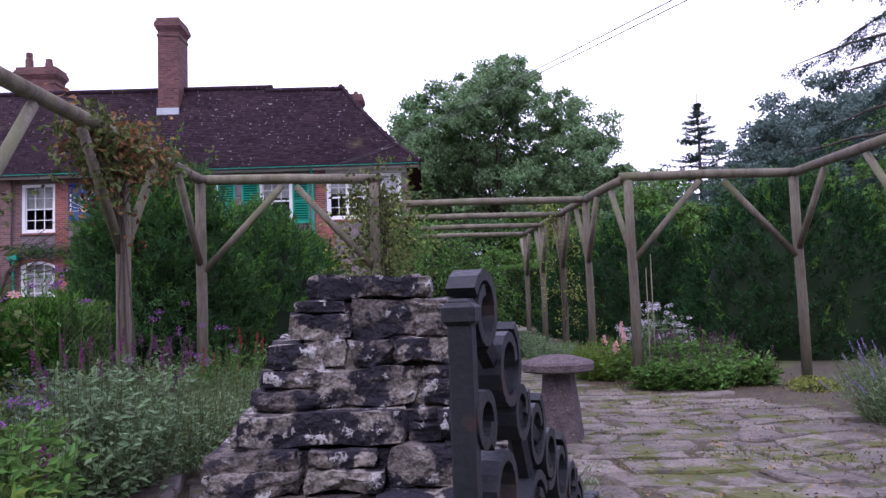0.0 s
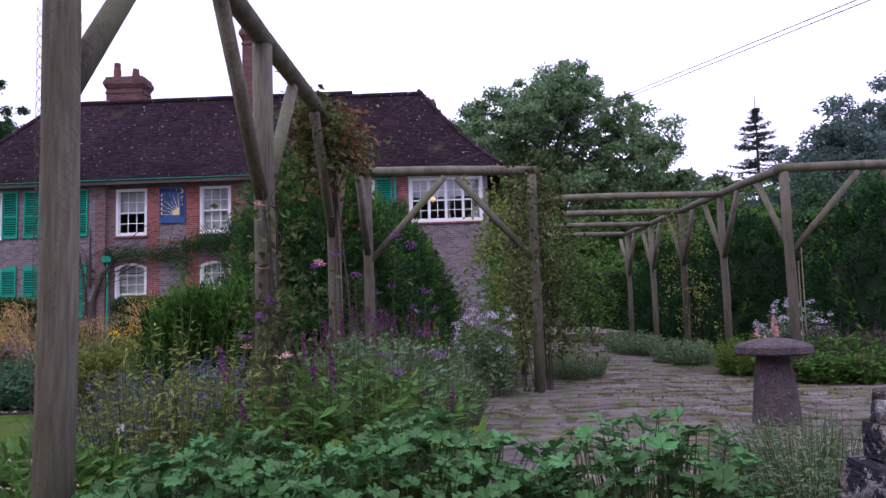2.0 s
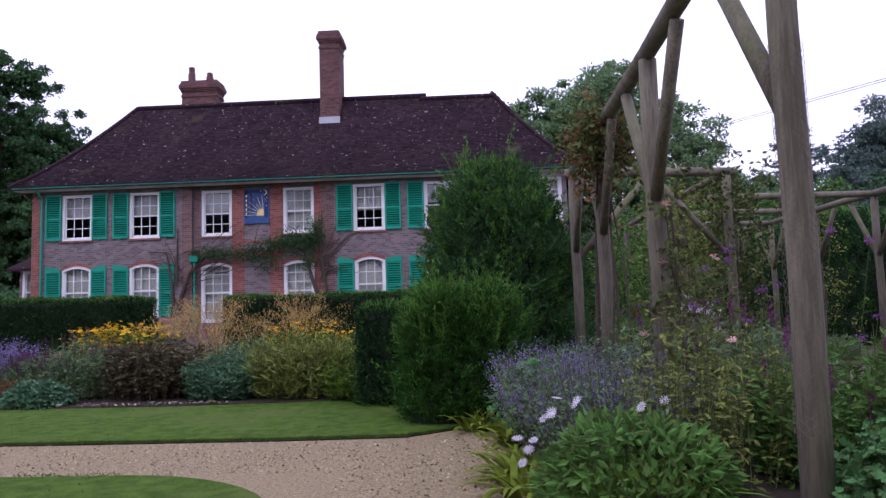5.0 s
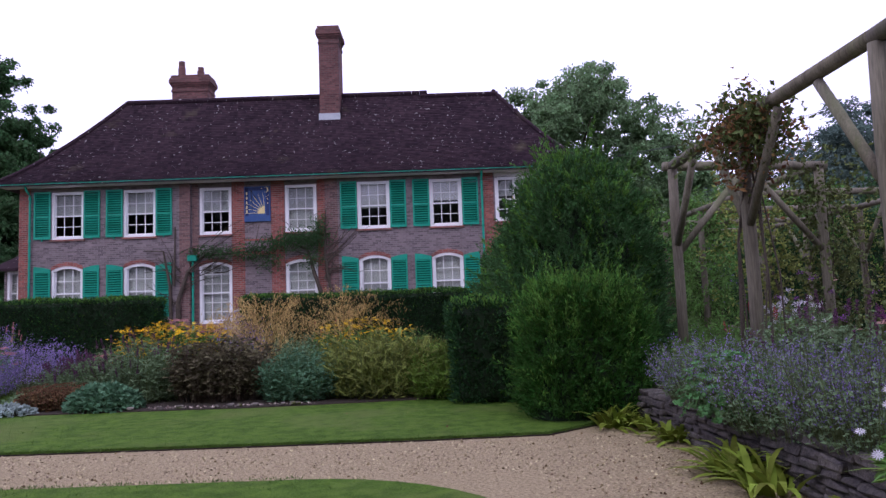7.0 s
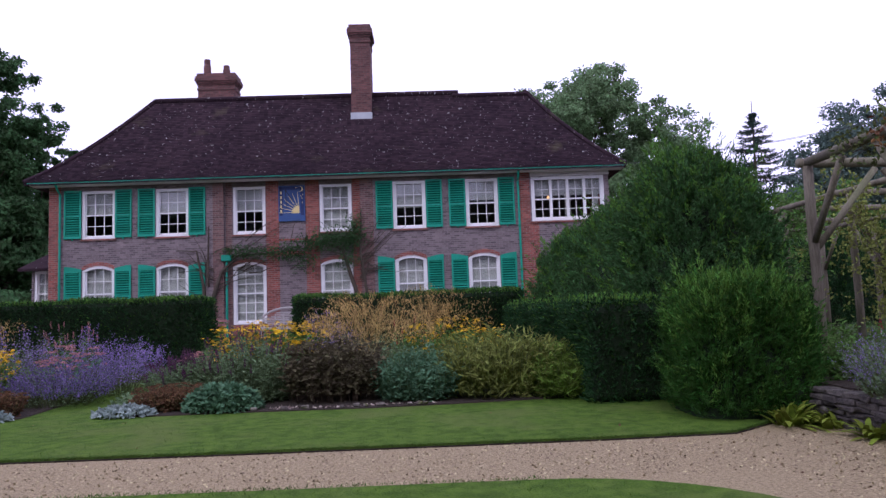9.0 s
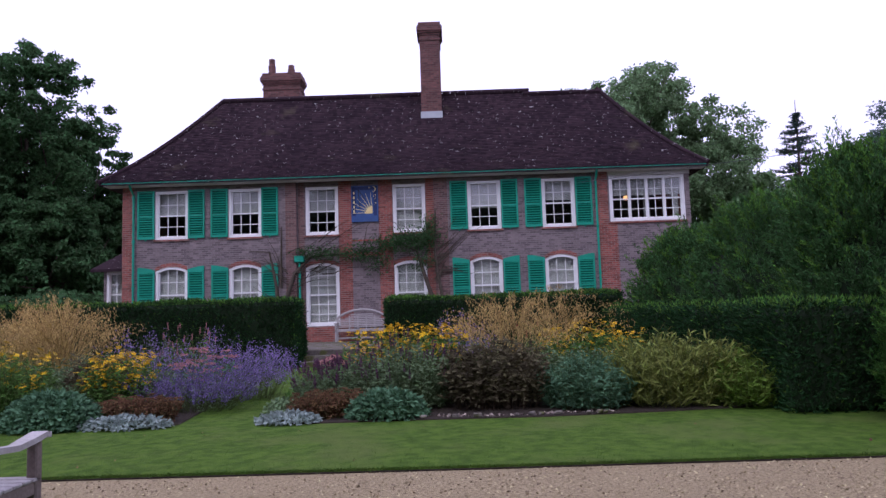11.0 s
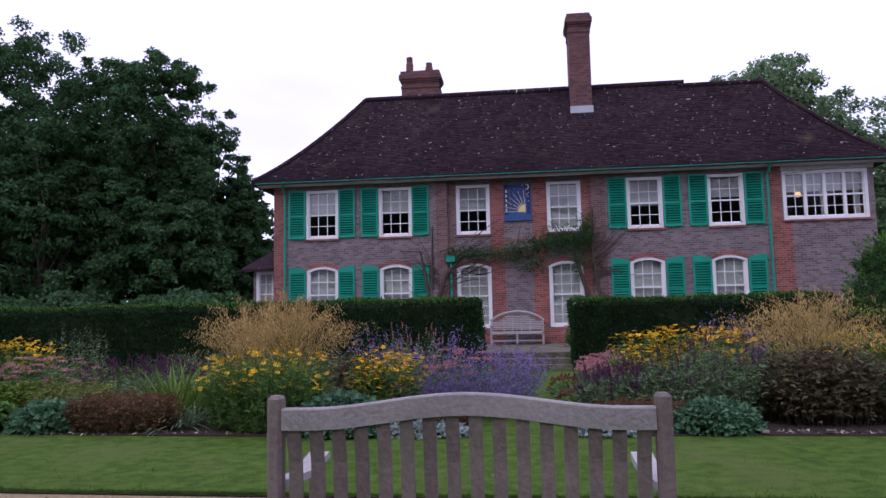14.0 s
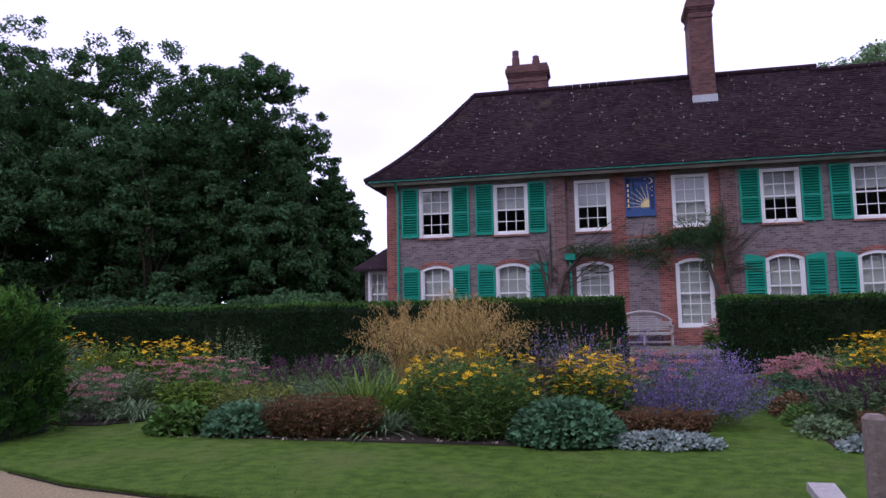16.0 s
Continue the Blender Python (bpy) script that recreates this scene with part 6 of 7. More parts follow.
def lobed(c, nrm, size, lobes=7):
    """Round lobed leaves facing nrm."""
    n = len(c)
    a = unit(np.cross(nrm, randdir(n)))
    b = np.cross(nrm, a)
    k = lobes * 4
    rows = [c - nrm * size[:, None] * 0.12]
    for i in range(k):
        t = radians(-155) + radians(310) * i / (k - 1)
        r = 0.5 * (0.7, 0.98, 0.88, 1.04)[i % 4] * (0.86 + 0.14 * math.cos(t))
        rows.append(c + (a * math.cos(t) + b * math.sin(t)) * (size * r)[:, None] + nrm * (size * (0.05 * math.cos(5 * t)))[:, None])
    v = np.stack(rows, axis=1)
    f = np.array([(0, i, i + 1) for i in range(1, k)])
    return v.reshape(-1, 3), (f[None] + (np.arange(n) * (k + 1))[:, None, None]).reshape(-1, 3)


def geranium(x, y, rx, ry, h, z, n=420, size=0.078):
    t = thing("hardy_geranium", "dense mound of large lobed soft green geranium leaves", "geranium", (x, y, z))
    d = randdir(n, 0.5)
    d[:, 2] = np.abs(d[:, 2])
    s = rng.uniform(0.82, 1.05, (n, 1))
    p = d * [rx, ry, h] * s
    nr = unit(d * [0.6, 0.6, 1] + rng.normal(size=(n, 3)) * 0.42 + [0, 0, 0.5])
    part("foliage", [lobed(p, nr, rng.uniform(0.5, 1.25, n) * size)], GERAN, t, kind="stuff")
    m = 220
    d = randdir(m)
    d[:, 2] = np.abs(d[:, 2])
    q = d * [rx, ry, h] * rng.uniform(0.5, 0.8, (m, 1))
    part("lower_foliage", [lobed(q, unit(d + [0, 0, 0.7]), rng.uniform(0.7, 1.2, m) * size)], GERAN, t, kind="stuff")
    part("leaf_stalk", [stems(p * [0.3, 0.3, 0], p, 0.006, 0.02)], STEM, t, kind="stuff")


def strap_clump(name, label, x, y, z, n, length, width, leaf, droop=0.5, spread=1.0, up=1.0):
    t = thing(name, label, "plant", (x, y, z))
    b = area(n, 0.12 * spread, 0.12 * spread)
    d = np.column_stack([b * 6 / spread + rng.normal(size=(n, 2)) * 0.35, np.full(n, up) * rng.uniform(0.4, 1.1, n)])
    part("foliage", [straps(np.column_stack([b, np.zeros(n)]), d, rng.uniform(0.6, 1.05, n) * length, width, droop)], leaf, t, kind="stuff")
    return t


# right-hand border, from the lawn edge back
mound("lambs_ear", "low mat of silvery felted leaves", -11.5, 9.08, 0.38, 0.2, 0.12, SILVER, 0.06, 700)
plant("stonecrop", "low bronze-leaved sedum at the bed edge", "sedum", -11.0, 9.5, 0.6, 0.32, 0.32, n=240, leaf=RUSSET, leaf_len=0.05, leaf_w=0.03, flower="plate", petal=RUSSET, fsize=0.03)
mound("blue_leaved_mound", "low mound of blue-green rounded leaves", -10.3, 9.3, 0.5, 0.32, 0.33, BLUEGREEN, 0.07, 2400)
plant("purple_salvia", "bushy salvia with dusky purple flower spikes", "salvia", -11.15, 10.4, 0.6, 0.5, 0.62, n=240, leaf=GREYGREEN, leaf_len=0.09, leaf_w=0.025, per=16, flower="spike", petal=DEEP, fsize=0.02, share=0.6)
plant("purple_salvia", "bushy green salvia with faded spikes", "salvia", -10.2, 10.15, 0.9, 0.6, 0.92, n=380, leaf=GREYGREEN, leaf_len=0.09, leaf_w=0.026, per=18, flower="spike", petal=DEEP, fsize=0.016, share=0.3, dome=0.55)
plant("bronze_sedum", "dark bronze-leaved sedum on brown stems", "sedum", -8.9, 9.95, 0.85, 0.62, 0.8, n=340, leaf=BROWN, leaf_len=0.1, leaf_w=0.05, per=12, stem=BROWNSTEM, leaf_from=0.22, leaf_to=1.02, flower="plate", petal=BROWN, fsize=0.03, dome=0.3, lean=0.2)
plant("grey_green_shrub", "rounded grey-green leafy bush", "shrub", -7.7, 9.75, 0.68, 0.6, 0.72, n=340, leaf=BLUEGREEN, leaf_len=0.09, leaf_w=0.03, per=20, dome=0.6)
plant("yellowing_bush", "loose bush of narrow yellowing green leaves", "shrub", -6.55, 9.8, 0.95, 0.75, 0.98, n=360, leaf=OLIVE, leaf_len=0.14, leaf_w=0.028, per=18, dome=0.5, leaf_up=0.7, bow=0.05)
plant("yellowing_bush", "loose leafy green bush at the end of the border", "shrub", -5.7, 9.55, 0.62, 0.6, 0.74, n=260, leaf=BRIGHT, leaf_len=0.13, leaf_w=0.026, per=18, dome=0.6, leaf_up=0.7, bow=0.05)
plant("rudbeckia", "broad clump of bright yellow coneflowers", "rudbeckia", -10.2, 11.4, 1.0, 0.5, 1.05, n=420, leaf=GREEN, leaf_len=0.11, leaf_w=0.04, per=10, flower="daisy", petal=YELLOW, fsize=0.045, dome=0.25, share=0.95)
plant("rudbeckia", "clump of yellow coneflowers beside the oat grass", "rudbeckia", -7.1, 12.4, 0.9, 0.5, 0.98, n=280, leaf=GREEN, leaf_len=0.11, leaf_w=0.04, per=12, flower="daisy", petal=YELLOW, fsize=0.04, dome=0.3)
plant("pink_sedum", "flat heads of dusty pink sedum", "sedum", -11.2, 11.6, 0.45, 0.4, 0.62, n=60, leaf=BLUEGREEN, leaf_len=0.08, leaf_w=0.05, per=10, flower="plate", petal=PINK, fsize=0.06)
plant("pink_sedum", "flat heads of dusty pink sedum near the steps", "sedum", -10.9, 14.3, 0.6, 0.5, 0.6, n=90, leaf=BLUEGREEN, leaf_len=0.08, leaf_w=0.05, per=10, flower="plate", petal=PINK, fsize=0.07)
grass_plant(-8.55, 11.3, 1.62, 1.15, n=105)
grass_plant(-7.5, 13.2, 1.7, 1.2, n=75)
plant("russian_sage", "hazy mauve-blue russian sage in the border", "perovskia", -9.3, 12.2, 0.55, 0.5, 1.15, n=130, leaf=GREYGREEN, per=5, leaf_len=0.06, leaf_w=0.012, flower="haze", petal=MAUVE, fsize=0.03)
plant("green_filler", "mixed green perennials behind the border", "perennials", -9.2, 14.8, 1.9, 1.2, 0.85, n=420, leaf=GREYGREEN, leaf_len=0.1, leaf_w=0.03, per=12)
plant("green_filler", "mixed green perennials behind the border", "perennials", -6.6, 15.3, 1.3, 1.4, 0.8, n=320, leaf=GREEN, leaf_len=0.1, leaf_w=0.03, per=12)
plant("red_salvia", "small red-flowered salvia in the border", "salvia", -8.0, 13.6, 0.35, 0.3, 1.1, n=50, leaf=GREEN, leaf_len=0.07, per=12, flower="spike", petal=RED, fsize=0.02, share=0.1)

# left-hand border
mound("blue_leaved_mound", "dome of overlapping blue-green leaves at the lawn edge", -14.48, 9.2, 0.6, 0.42, 0.43, BLUEGREEN, 0.075, 3800)
mound("lambs_ear", "low mat of silvery felted leaves", -13.5, 9.05, 0.58, 0.2, 0.13, SILVER, 0.06, 900)
plant("stonecrop", "low russet sedum at the bed edge", "sedum", -13.5, 9.45, 0.58, 0.3, 0.33, n=240, leaf=RUSSET, leaf_len=0.05, leaf_w=0.03, flower="plate", petal=RUSSET, fsize=0.03)
plant("coreopsis", "large bushy green clump with yellow daisies", "coreopsis", -15.55, 9.65, 0.86, 0.68, 0.95, n=560, leaf=GREEN, leaf_len=0.08, leaf_w=0.018, per=26, flower="daisy", petal=YELLOW, fsize=0.042, share=0.3, dome=0.4)
plant("rudbeckia", "clump of bright yellow coneflowers", "rudbeckia", -14.2, 10.4, 0.52, 0.42, 0.82, n=210, leaf=GREEN, leaf_len=0.1, leaf_w=0.035, per=10, flower="daisy", petal=YELLOW, fsize=0.042, dome=0.25, share=0.95)
plant("russian_sage", "sprawling mauve-blue russian sage over the lawn edge", "perovskia", -13.15, 10.6, 0.78, 0.55, 0.56, n=380, leaf=GREYGREEN, per=4, leaf_len=0.06, leaf_w=0.012, flower="haze", petal=PURPLE, fsize=0.03, lean=0.85, dome=0.3)
plant("russian_sage", "hazy mauve-blue russian sage in the border", "perovskia", -12.75, 11.9, 0.6, 0.6, 0.85, n=230, leaf=GREYGREEN, per=4, leaf_len=0.06, leaf_w=0.012, flower="haze", petal=MAUVE, fsize=0.03, lean=0.75)
plant("russian_sage", "hazy mauve-blue russian sage in the border", "perovskia", -14.2, 12.3, 1.0, 0.7, 1.12, n=240, leaf=GREYGREEN, per=6, leaf_len=0.06, leaf_w=0.012, flower="haze", petal=MAUVE, fsize=0.03, lean=0.5, share=0.6)
plant("pink_sedum", "flat heads of dusty pink sedum", "sedum", -13.3, 11.4, 0.5, 0.4, 0.8, n=50, leaf=BLUEGREEN, leaf_len=0.08, leaf_w=0.05, per=10, flower="plate", petal=PINK, fsize=0.055)
plant("bronze_sedum", "dark bronze-leaved perennial in the border", "perennials", -14.75, 10.9, 0.45, 0.5, 0.92, n=180, leaf=BROWN, leaf_len=0.1, leaf_w=0.04, per=14, stem=BROWNSTEM)
plant("red_salvia", "dusty red-flowered salvia among the sage", "salvia", -14.3, 13.2, 0.6, 0.5, 1.2, n=70, leaf=GREEN, leaf_len=0.07, per=14, flower="spike", petal=PINK, fsize=0.016, share=0.5)
grass_plant(-16.1, 12.3, 1.8, 1.1, n=210)
grass_plant(-17.3, 13.3, 1.75, 1.0, n=120)
plant("green_filler", "grey-green perennials below the oat grass", "perennials", -15.6, 11.6, 1.1, 0.7, 0.75, n=320, leaf=GREYGREEN, leaf_len=0.1, leaf_w=0.03, per=14)
strap_clump("iris_clump", "upright sword-shaped iris leaves", -17.0, 10.3, 0.05, 170, 1.0, 0.04, BRIGHT, 0.2, 2.4, 1.6)
strap_clump("iris_clump", "arching grey-green strap leaves", -16.75, 9.75, 0.05, 200, 0.6, 0.03, GREYGREEN, 0.5, 2.4, 1.2)
plant("stonecrop", "wide low russet sedum with pale flecks", "sedum", -17.35, 9.45, 0.8, 0.36, 0.44, n=380, leaf=RUSSET, leaf_len=0.06, leaf_w=0.03, flower="plate", petal=RUSSET, fsize=0.03, dome=0.3)
mound("hosta_mound", "low mound of blue-green leaves at the bed edge", -18.35, 9.45, 0.45, 0.3, 0.34, BLUEGREEN, 0.1, 800)
mound("hosta_mound", "low mound of green leaves at the bed edge", -19.2, 9.55, 0.42, 0.3, 0.32, GREEN, 0.1, 800)
plant("purple_salvia", "dusky purple salvia spikes in the border", "salvia", -18.5, 12.0, 1.1, 0.6, 0.72, n=300, leaf=GREYGREEN, leaf_len=0.08, leaf_w=0.02, per=10, flower="spike", petal=DEEP, fsize=0.018)
plant("pink_sedum", "wide drift of dusty pink sedum heads", "sedum", -20.3, 11.7, 1.15, 0.45, 0.75, n=75, leaf=GREEN, leaf_len=0.09, leaf_w=0.05, per=22, flower="plate", petal=PINK, fsize=0.058, dome=0.2)
plant("pink_sedum", "clump of dusty pink sedum beside the yew", "sedum", -21.5, 10.45, 0.72, 0.45, 0.72, n=60, leaf=GREYGREEN, leaf_len=0.09, leaf_w=0.05, per=14, flower="plate", petal=PINK, fsize=0.065, dome=0.45)
plant("green_filler", "bright green low perennials in the border", "perennials", -20.1, 11.25, 0.55, 0.35, 0.5, n=240, leaf=BRIGHT, leaf_len=0.1, leaf_w=0.045, per=14)
plant("yellowing_bush", "yellow-green low perennials in the border", "perennials", -18.75, 10.6, 0.7, 0.5, 0.55, n=260, leaf=OLIVE, leaf_len=0.08, leaf_w=0.03, per=14)
strap_clump("daylily_clump", "arching green daylily leaves", -20.75, 10.75, 0.05, 200, 0.7, 0.028, GREYGREEN, 0.6, 2.2, 1.0)
plant("rudbeckia", "clump of yellow coneflowers before the hedge", "rudbeckia", -21.7, 13.4, 0.8, 0.55, 1.02, n=240, leaf=GREEN, leaf_len=0.11, leaf_w=0.04, per=12, flower="daisy", petal=YELLOW, fsize=0.042, dome=0.25)
plant("rudbeckia", "leafy clump of coneflowers with few blooms", "rudbeckia", -22.9, 13.1, 0.65, 0.55, 1.08, n=170, leaf=BRIGHT, leaf_len=0.11, leaf_w=0.04, per=18, flower="daisy", petal=YELLOW, fsize=0.038, share=0.25)
plant("rudbeckia", "clump of yellow coneflowers before the hedge", "rudbeckia", -24.1, 13.3, 0.8, 0.6, 1.22, n=190, leaf=GREYGREEN, leaf_len=0.11, leaf_w=0.04, per=14, flower="daisy", petal=YELLOW, fsize=0.04, share=0.6)
plant("tall_spires", "tall grey-green seed spires", "perennials", -20.7, 13.6, 0.6, 0.5, 1.42, n=60, leaf=GREYGREEN, leaf_len=0.07, leaf_w=0.02, per=30, lean=0.2)
plant("green_filler", "mixed green perennials in the border", "perennials", -22.2, 12.0, 1.0, 0.7, 0.7, n=300, leaf=GREYGREEN, leaf_len=0.09, leaf_w=0.03, per=12)
plant("green_filler", "mixed green perennials before the hedge", "perennials", -17.8, 14.8, 2.2, 1.2, 0.85, n=460, leaf=GREYGREEN, leaf_len=0.1, leaf_w=0.03, per=12)

# low planting that closes the borders
for i, (x, y) in enumerate(((-11.75, 10.0), (-11.7, 10.8), (-11.65, 11.6), (-11.65, 12.3), (-11.7, 13.0), (-11.7, 13.8))):
    mound("edging_mound", "low leafy cushion beside the grass path", x, y, 0.28, 0.42, 0.18 + 0.05 * (i % 3), (GREYGREEN, GREEN, RUSSET)[i % 3], 0.06, 420)
for x, y, rx, hh, lf in ((-16.6, 10.6, 0.6, 0.5, GREEN), (-14.9, 10.2, 0.4, 0.45, GREYGREEN), (-16.4, 11.2, 0.7, 0.55, GREEN), (-14.2, 11.4, 0.6, 0.6, GREYGREEN), (-18.2, 10.2, 0.6, 0.38, GREYGREEN), (-17.8, 11.2, 0.8, 0.55, GREYGREEN), (-19.3, 12.8, 0.8, 0.6, GREEN), (-20.4, 12.8, 1.0, 0.7, GREYGREEN), (-23.5, 12.6, 0.9, 0.7, GREEN),
                        (-9.2, 10.9, 0.7, 0.7, GREEN), (-7.8, 10.8, 0.8, 0.75, GREYGREEN), (-6.2, 11.2, 0.8, 0.8, GREEN), (-10.0, 13.0, 0.9, 0.75, GREEN), (-11.3, 10.9, 0.3, 0.4, GREYGREEN), (-25.5, 13.6, 1.0, 0.8, GREEN), (-27.5, 14.0, 1.2, 0.9, GREYGREEN)):
    plant("green_filler", "leafy perennials filling the border", "perennials", x, y, rx, rx * 0.7, hh, n=int(300 * rx), leaf=lf, leaf_len=0.09, leaf_w=0.032, per=14)
n = 300
cx = np.concatenate([rng.uniform(-10.0, -7.4, n // 2), rng.uniform(-19.0, -13.0, n // 2)])
chips = np.column_stack([cx, 9.1 + np.abs(rng.normal(size=n)) * 0.1 + 0.05 * np.sin(cx * 3), np.full(n, 0.056)])
CHIP = mat("pale_chip", (0.22, 0.16, 0.13), (0.4, 0.34, 0.3), 15, 0.9, island=0.5)
solid("stone_chips", [flakes(chips, rng.uniform(0.015, 0.06, n))], CHIP, "pale stone chips and fallen petals on the soil", "stones", kind="stuff")

# pink shrubs beside the house steps
for x in (-14.6, -10.75):
    plant("pink_hydrangea", "pink-headed hydrangea beside the terrace steps", "hydrangea", x, 22.9, 0.5, 0.4, 0.8, z=0.44, n=60, leaf=GREEN, leaf_len=0.12, leaf_w=0.07, per=10, flower="plate", petal=PINK, fsize=0.08)

# ---- raised herb bed under the pergola ----
geranium(-2.2, 1.95, 0.52, 0.46, 0.52, 0.36, 900)
geranium(-1.6, 1.85, 0.6, 0.48, 0.57, 0.36, 1050)
geranium(-1.05, 1.75, 0.45, 0.45, 0.6, 0.34, 700)
osteo = strap_clump("osteospermum", "clump of narrow green leaves with white daisies", -3.2, 2.8, 0.36, 170, 0.3, 0.04, BRIGHT, 0.45, 3.0, 1.2)
od = randdir(1500)
od[:, 2] = np.abs(od[:, 2])
part("shoot_growth", [blades(od * [0.46, 0.44, 0.36] * rng.uniform(0.75, 1.0, (1500, 1)), unit(od * [1, 1, 0.35] + rng.normal(size=(1500, 3)) * 0.55), rng.uniform(0.06, 0.1, 1500), 0.03, 0.15)], GREEN, osteo, kind="stuff")
oc = np.array([(-0.4, -0.25, 0.42), (-0.42, -0.05, 0.36), (-0.3, -0.3, 0.46), (-0.5, -0.15, 0.24), (-0.52, 0.05, 0.14), (-0.02, -0.3, 0.44), (-0.36, 0.2, 0.34), (-0.55, -0.2, 0.3), (0.2, 0.2, 0.4), (-0.2, 0.45, 0.38), (-0.45, 0.3, 0.2), (-0.36, -0.1, 0.46)])
part("bloom", [petals(oc, 0.031, 12, unit(np.array([[-0.4, -0.5, 0.8]] * len(oc)) + rng.normal(size=(len(oc), 3)) * 0.3), 0.1)], WHITEP, osteo, "white daisy flowers", kind="stuff")
part("flower_stalk", [stems(oc * [0.2, 0.2, 0.1], oc, 0.005, 0.03)], STEM, osteo, kind="stuff")
plant("catmint", "hazy mauve catmint spilling over the low wall", "catmint", -3.2, 4.6, 0.6, 0.75, 0.6, z=0.3, n=420, leaf=GREYGREEN, leaf_len=0.04, leaf_w=0.02, per=10, flower="haze", petal=MAUVE, fsize=0.014, lean=0.5, share=0.6)
plant("catmint", "hazy mauve catmint spilling over the low wall", "catmint", -3.15, 3.7, 0.5, 0.55, 0.6, z=0.34, n=320, leaf=GREYGREEN, leaf_len=0.04, leaf_w=0.02, per=10, flower="haze", petal=PURPLE, fsize=0.014, lean=0.5, share=0.6)
plant("catmint", "hazy mauve catmint spilling over the low wall", "catmint", -3.25, 5.9, 0.55, 0.7, 0.55, z=0.34, n=320, leaf=GREYGREEN, leaf_len=0.04, leaf_w=0.02, per=10, flower="haze", petal=MAUVE, fsize=0.014, lean=0.5, share=0.6)
geranium(-3.5, 5.1, 0.36, 0.5, 0.5, 0.34, 260, 0.085)
plant("tall_spires", "tall olive seed spires of toadflax", "perennials", -2.75, 3.1, 0.45, 0.45, 1.0, z=0.34, n=70, leaf=OLIVE, leaf_len=0.05, leaf_w=0.015, per=30, lean=0.35)
plant("loosestrife", "leafy clump with magenta flower spikes", "perennials", -2.05, 3.0, 0.6, 0.5, 0.72, z=0.34, n=190, leaf=GREEN, leaf_len=0.075, leaf_w=0.028, per=26, flower="spike", petal=MAGENTA, fsize=0.016, share=0.1)
plant("loosestrife", "leafy clump with magenta flower spikes", "perennials", -2.1, 4.4, 0.6, 0.6, 0.8, z=0.34, n=190, leaf=GREYGREEN, leaf_len=0.07, leaf_w=0.026, per=26, flower="spike", petal=MAGENTA, fsize=0.016, share=0.1)
plant("loosestrife", "leafy clump with faded magenta flower spikes", "perennials", -2.4, 5.8, 0.6, 0.6, 0.8, z=0.34, n=170, leaf=GREYGREEN, leaf_len=0.07, leaf_w=0.026, per=24, flower="spike", petal=DEEP, fsize=0.018, share=0.12)
plant("yellowing_bush", "yellow-green leafy perennials in the raised bed", "perennials", -1.75, 2.55, 0.35, 0.35, 0.5, z=0.34, n=120, leaf=BRIGHT, leaf_len=0.08, leaf_w=0.04, per=14)
plant("lavender", "grey-leaved lavender bush past flowering", "lavender", -2.15, 3.55, 0.34, 0.36, 0.55, z=0.3, n=420, leaf=GREYGREEN, leaf_len=0.05, leaf_w=0.01, per=16, lean=0.4)
plant("lavender", "grey-leaved lavender bush past flowering", "lavender", -1.75, 5.3, 0.4, 0.6, 0.55, z=0.3, n=420, leaf=GREYGREEN, leaf_len=0.05, leaf_w=0.01, per=16, lean=0.4)
plant("lavender", "dark grey-leaved lavender bush over the edging", "lavender", -1.85, 7.0, 0.4, 0.6, 0.55, z=0.3, n=380, leaf=GREYGREEN, leaf_len=0.05, leaf_w=0.01, per=16, lean=0.4)
plant("red_salvia", "red-flowered salvia in the raised herb bed", "salvia", -2.1, 7.7, 0.5, 0.5, 0.82, z=0.3, n=120, leaf=GREEN, leaf_len=0.06, leaf_w=0.025, per=16, flower="spike", petal=RED, fsize=0.014, share=0.12)
plant("white_phlox", "white-flowered phlox beside the pergola post", "phlox", -1.35, 8.6, 0.5, 0.45, 1.05, z=0.2, n=110, leaf=GREYGREEN, leaf_len=0.08, leaf_w=0.03, per=18, flower="ball", petal=WHITEP, fsize=0.028, share=0.4)
plant("green_filler", "dense green herbs in the raised bed", "perennials", -2.7, 7.4, 0.6, 0.9, 0.55, z=0.3, n=300, leaf=GREEN, leaf_len=0.08, leaf_w=0.03, per=14)
plant("verbena", "airy purple verbena heads on wiry stems", "verbena", -1.9, 3.9, 0.6, 0.9, 1.25, z=0.3, n=13, leaf=GREEN, leaf_len=0.06, leaf_w=0.015, per=4, flower="ball", petal=VERB, fsize=0.022, lean=0.6, share=1)
plant("verbena", "airy purple verbena heads on wiry stems", "verbena", -1.8, 6.4, 0.6, 0.9, 1.2, z=0.3, n=13, leaf=GREEN, leaf_len=0.06, leaf_w=0.015, per=4, flower="ball", petal=VERB, fsize=0.022, lean=0.6, share=1)
for x, y, s in ((-3.75, 7.2, 0.9), (-4.0, 6.8, 1.0), (-3.7, 6.6, 0.9), (-3.6, 6.0, 0.8), (-3.68, 4.6, 1.15), (-3.62, 4.2, 1.2), (-3.5, 3.5, 0.6)):
    strap_clump("hart_tongue_fern", "hart's-tongue fern with broad glossy strap leaves", x, y, 0.0, 46, 0.46 * s, 0.075, FERN, 0.5, 1.3, 1.3)

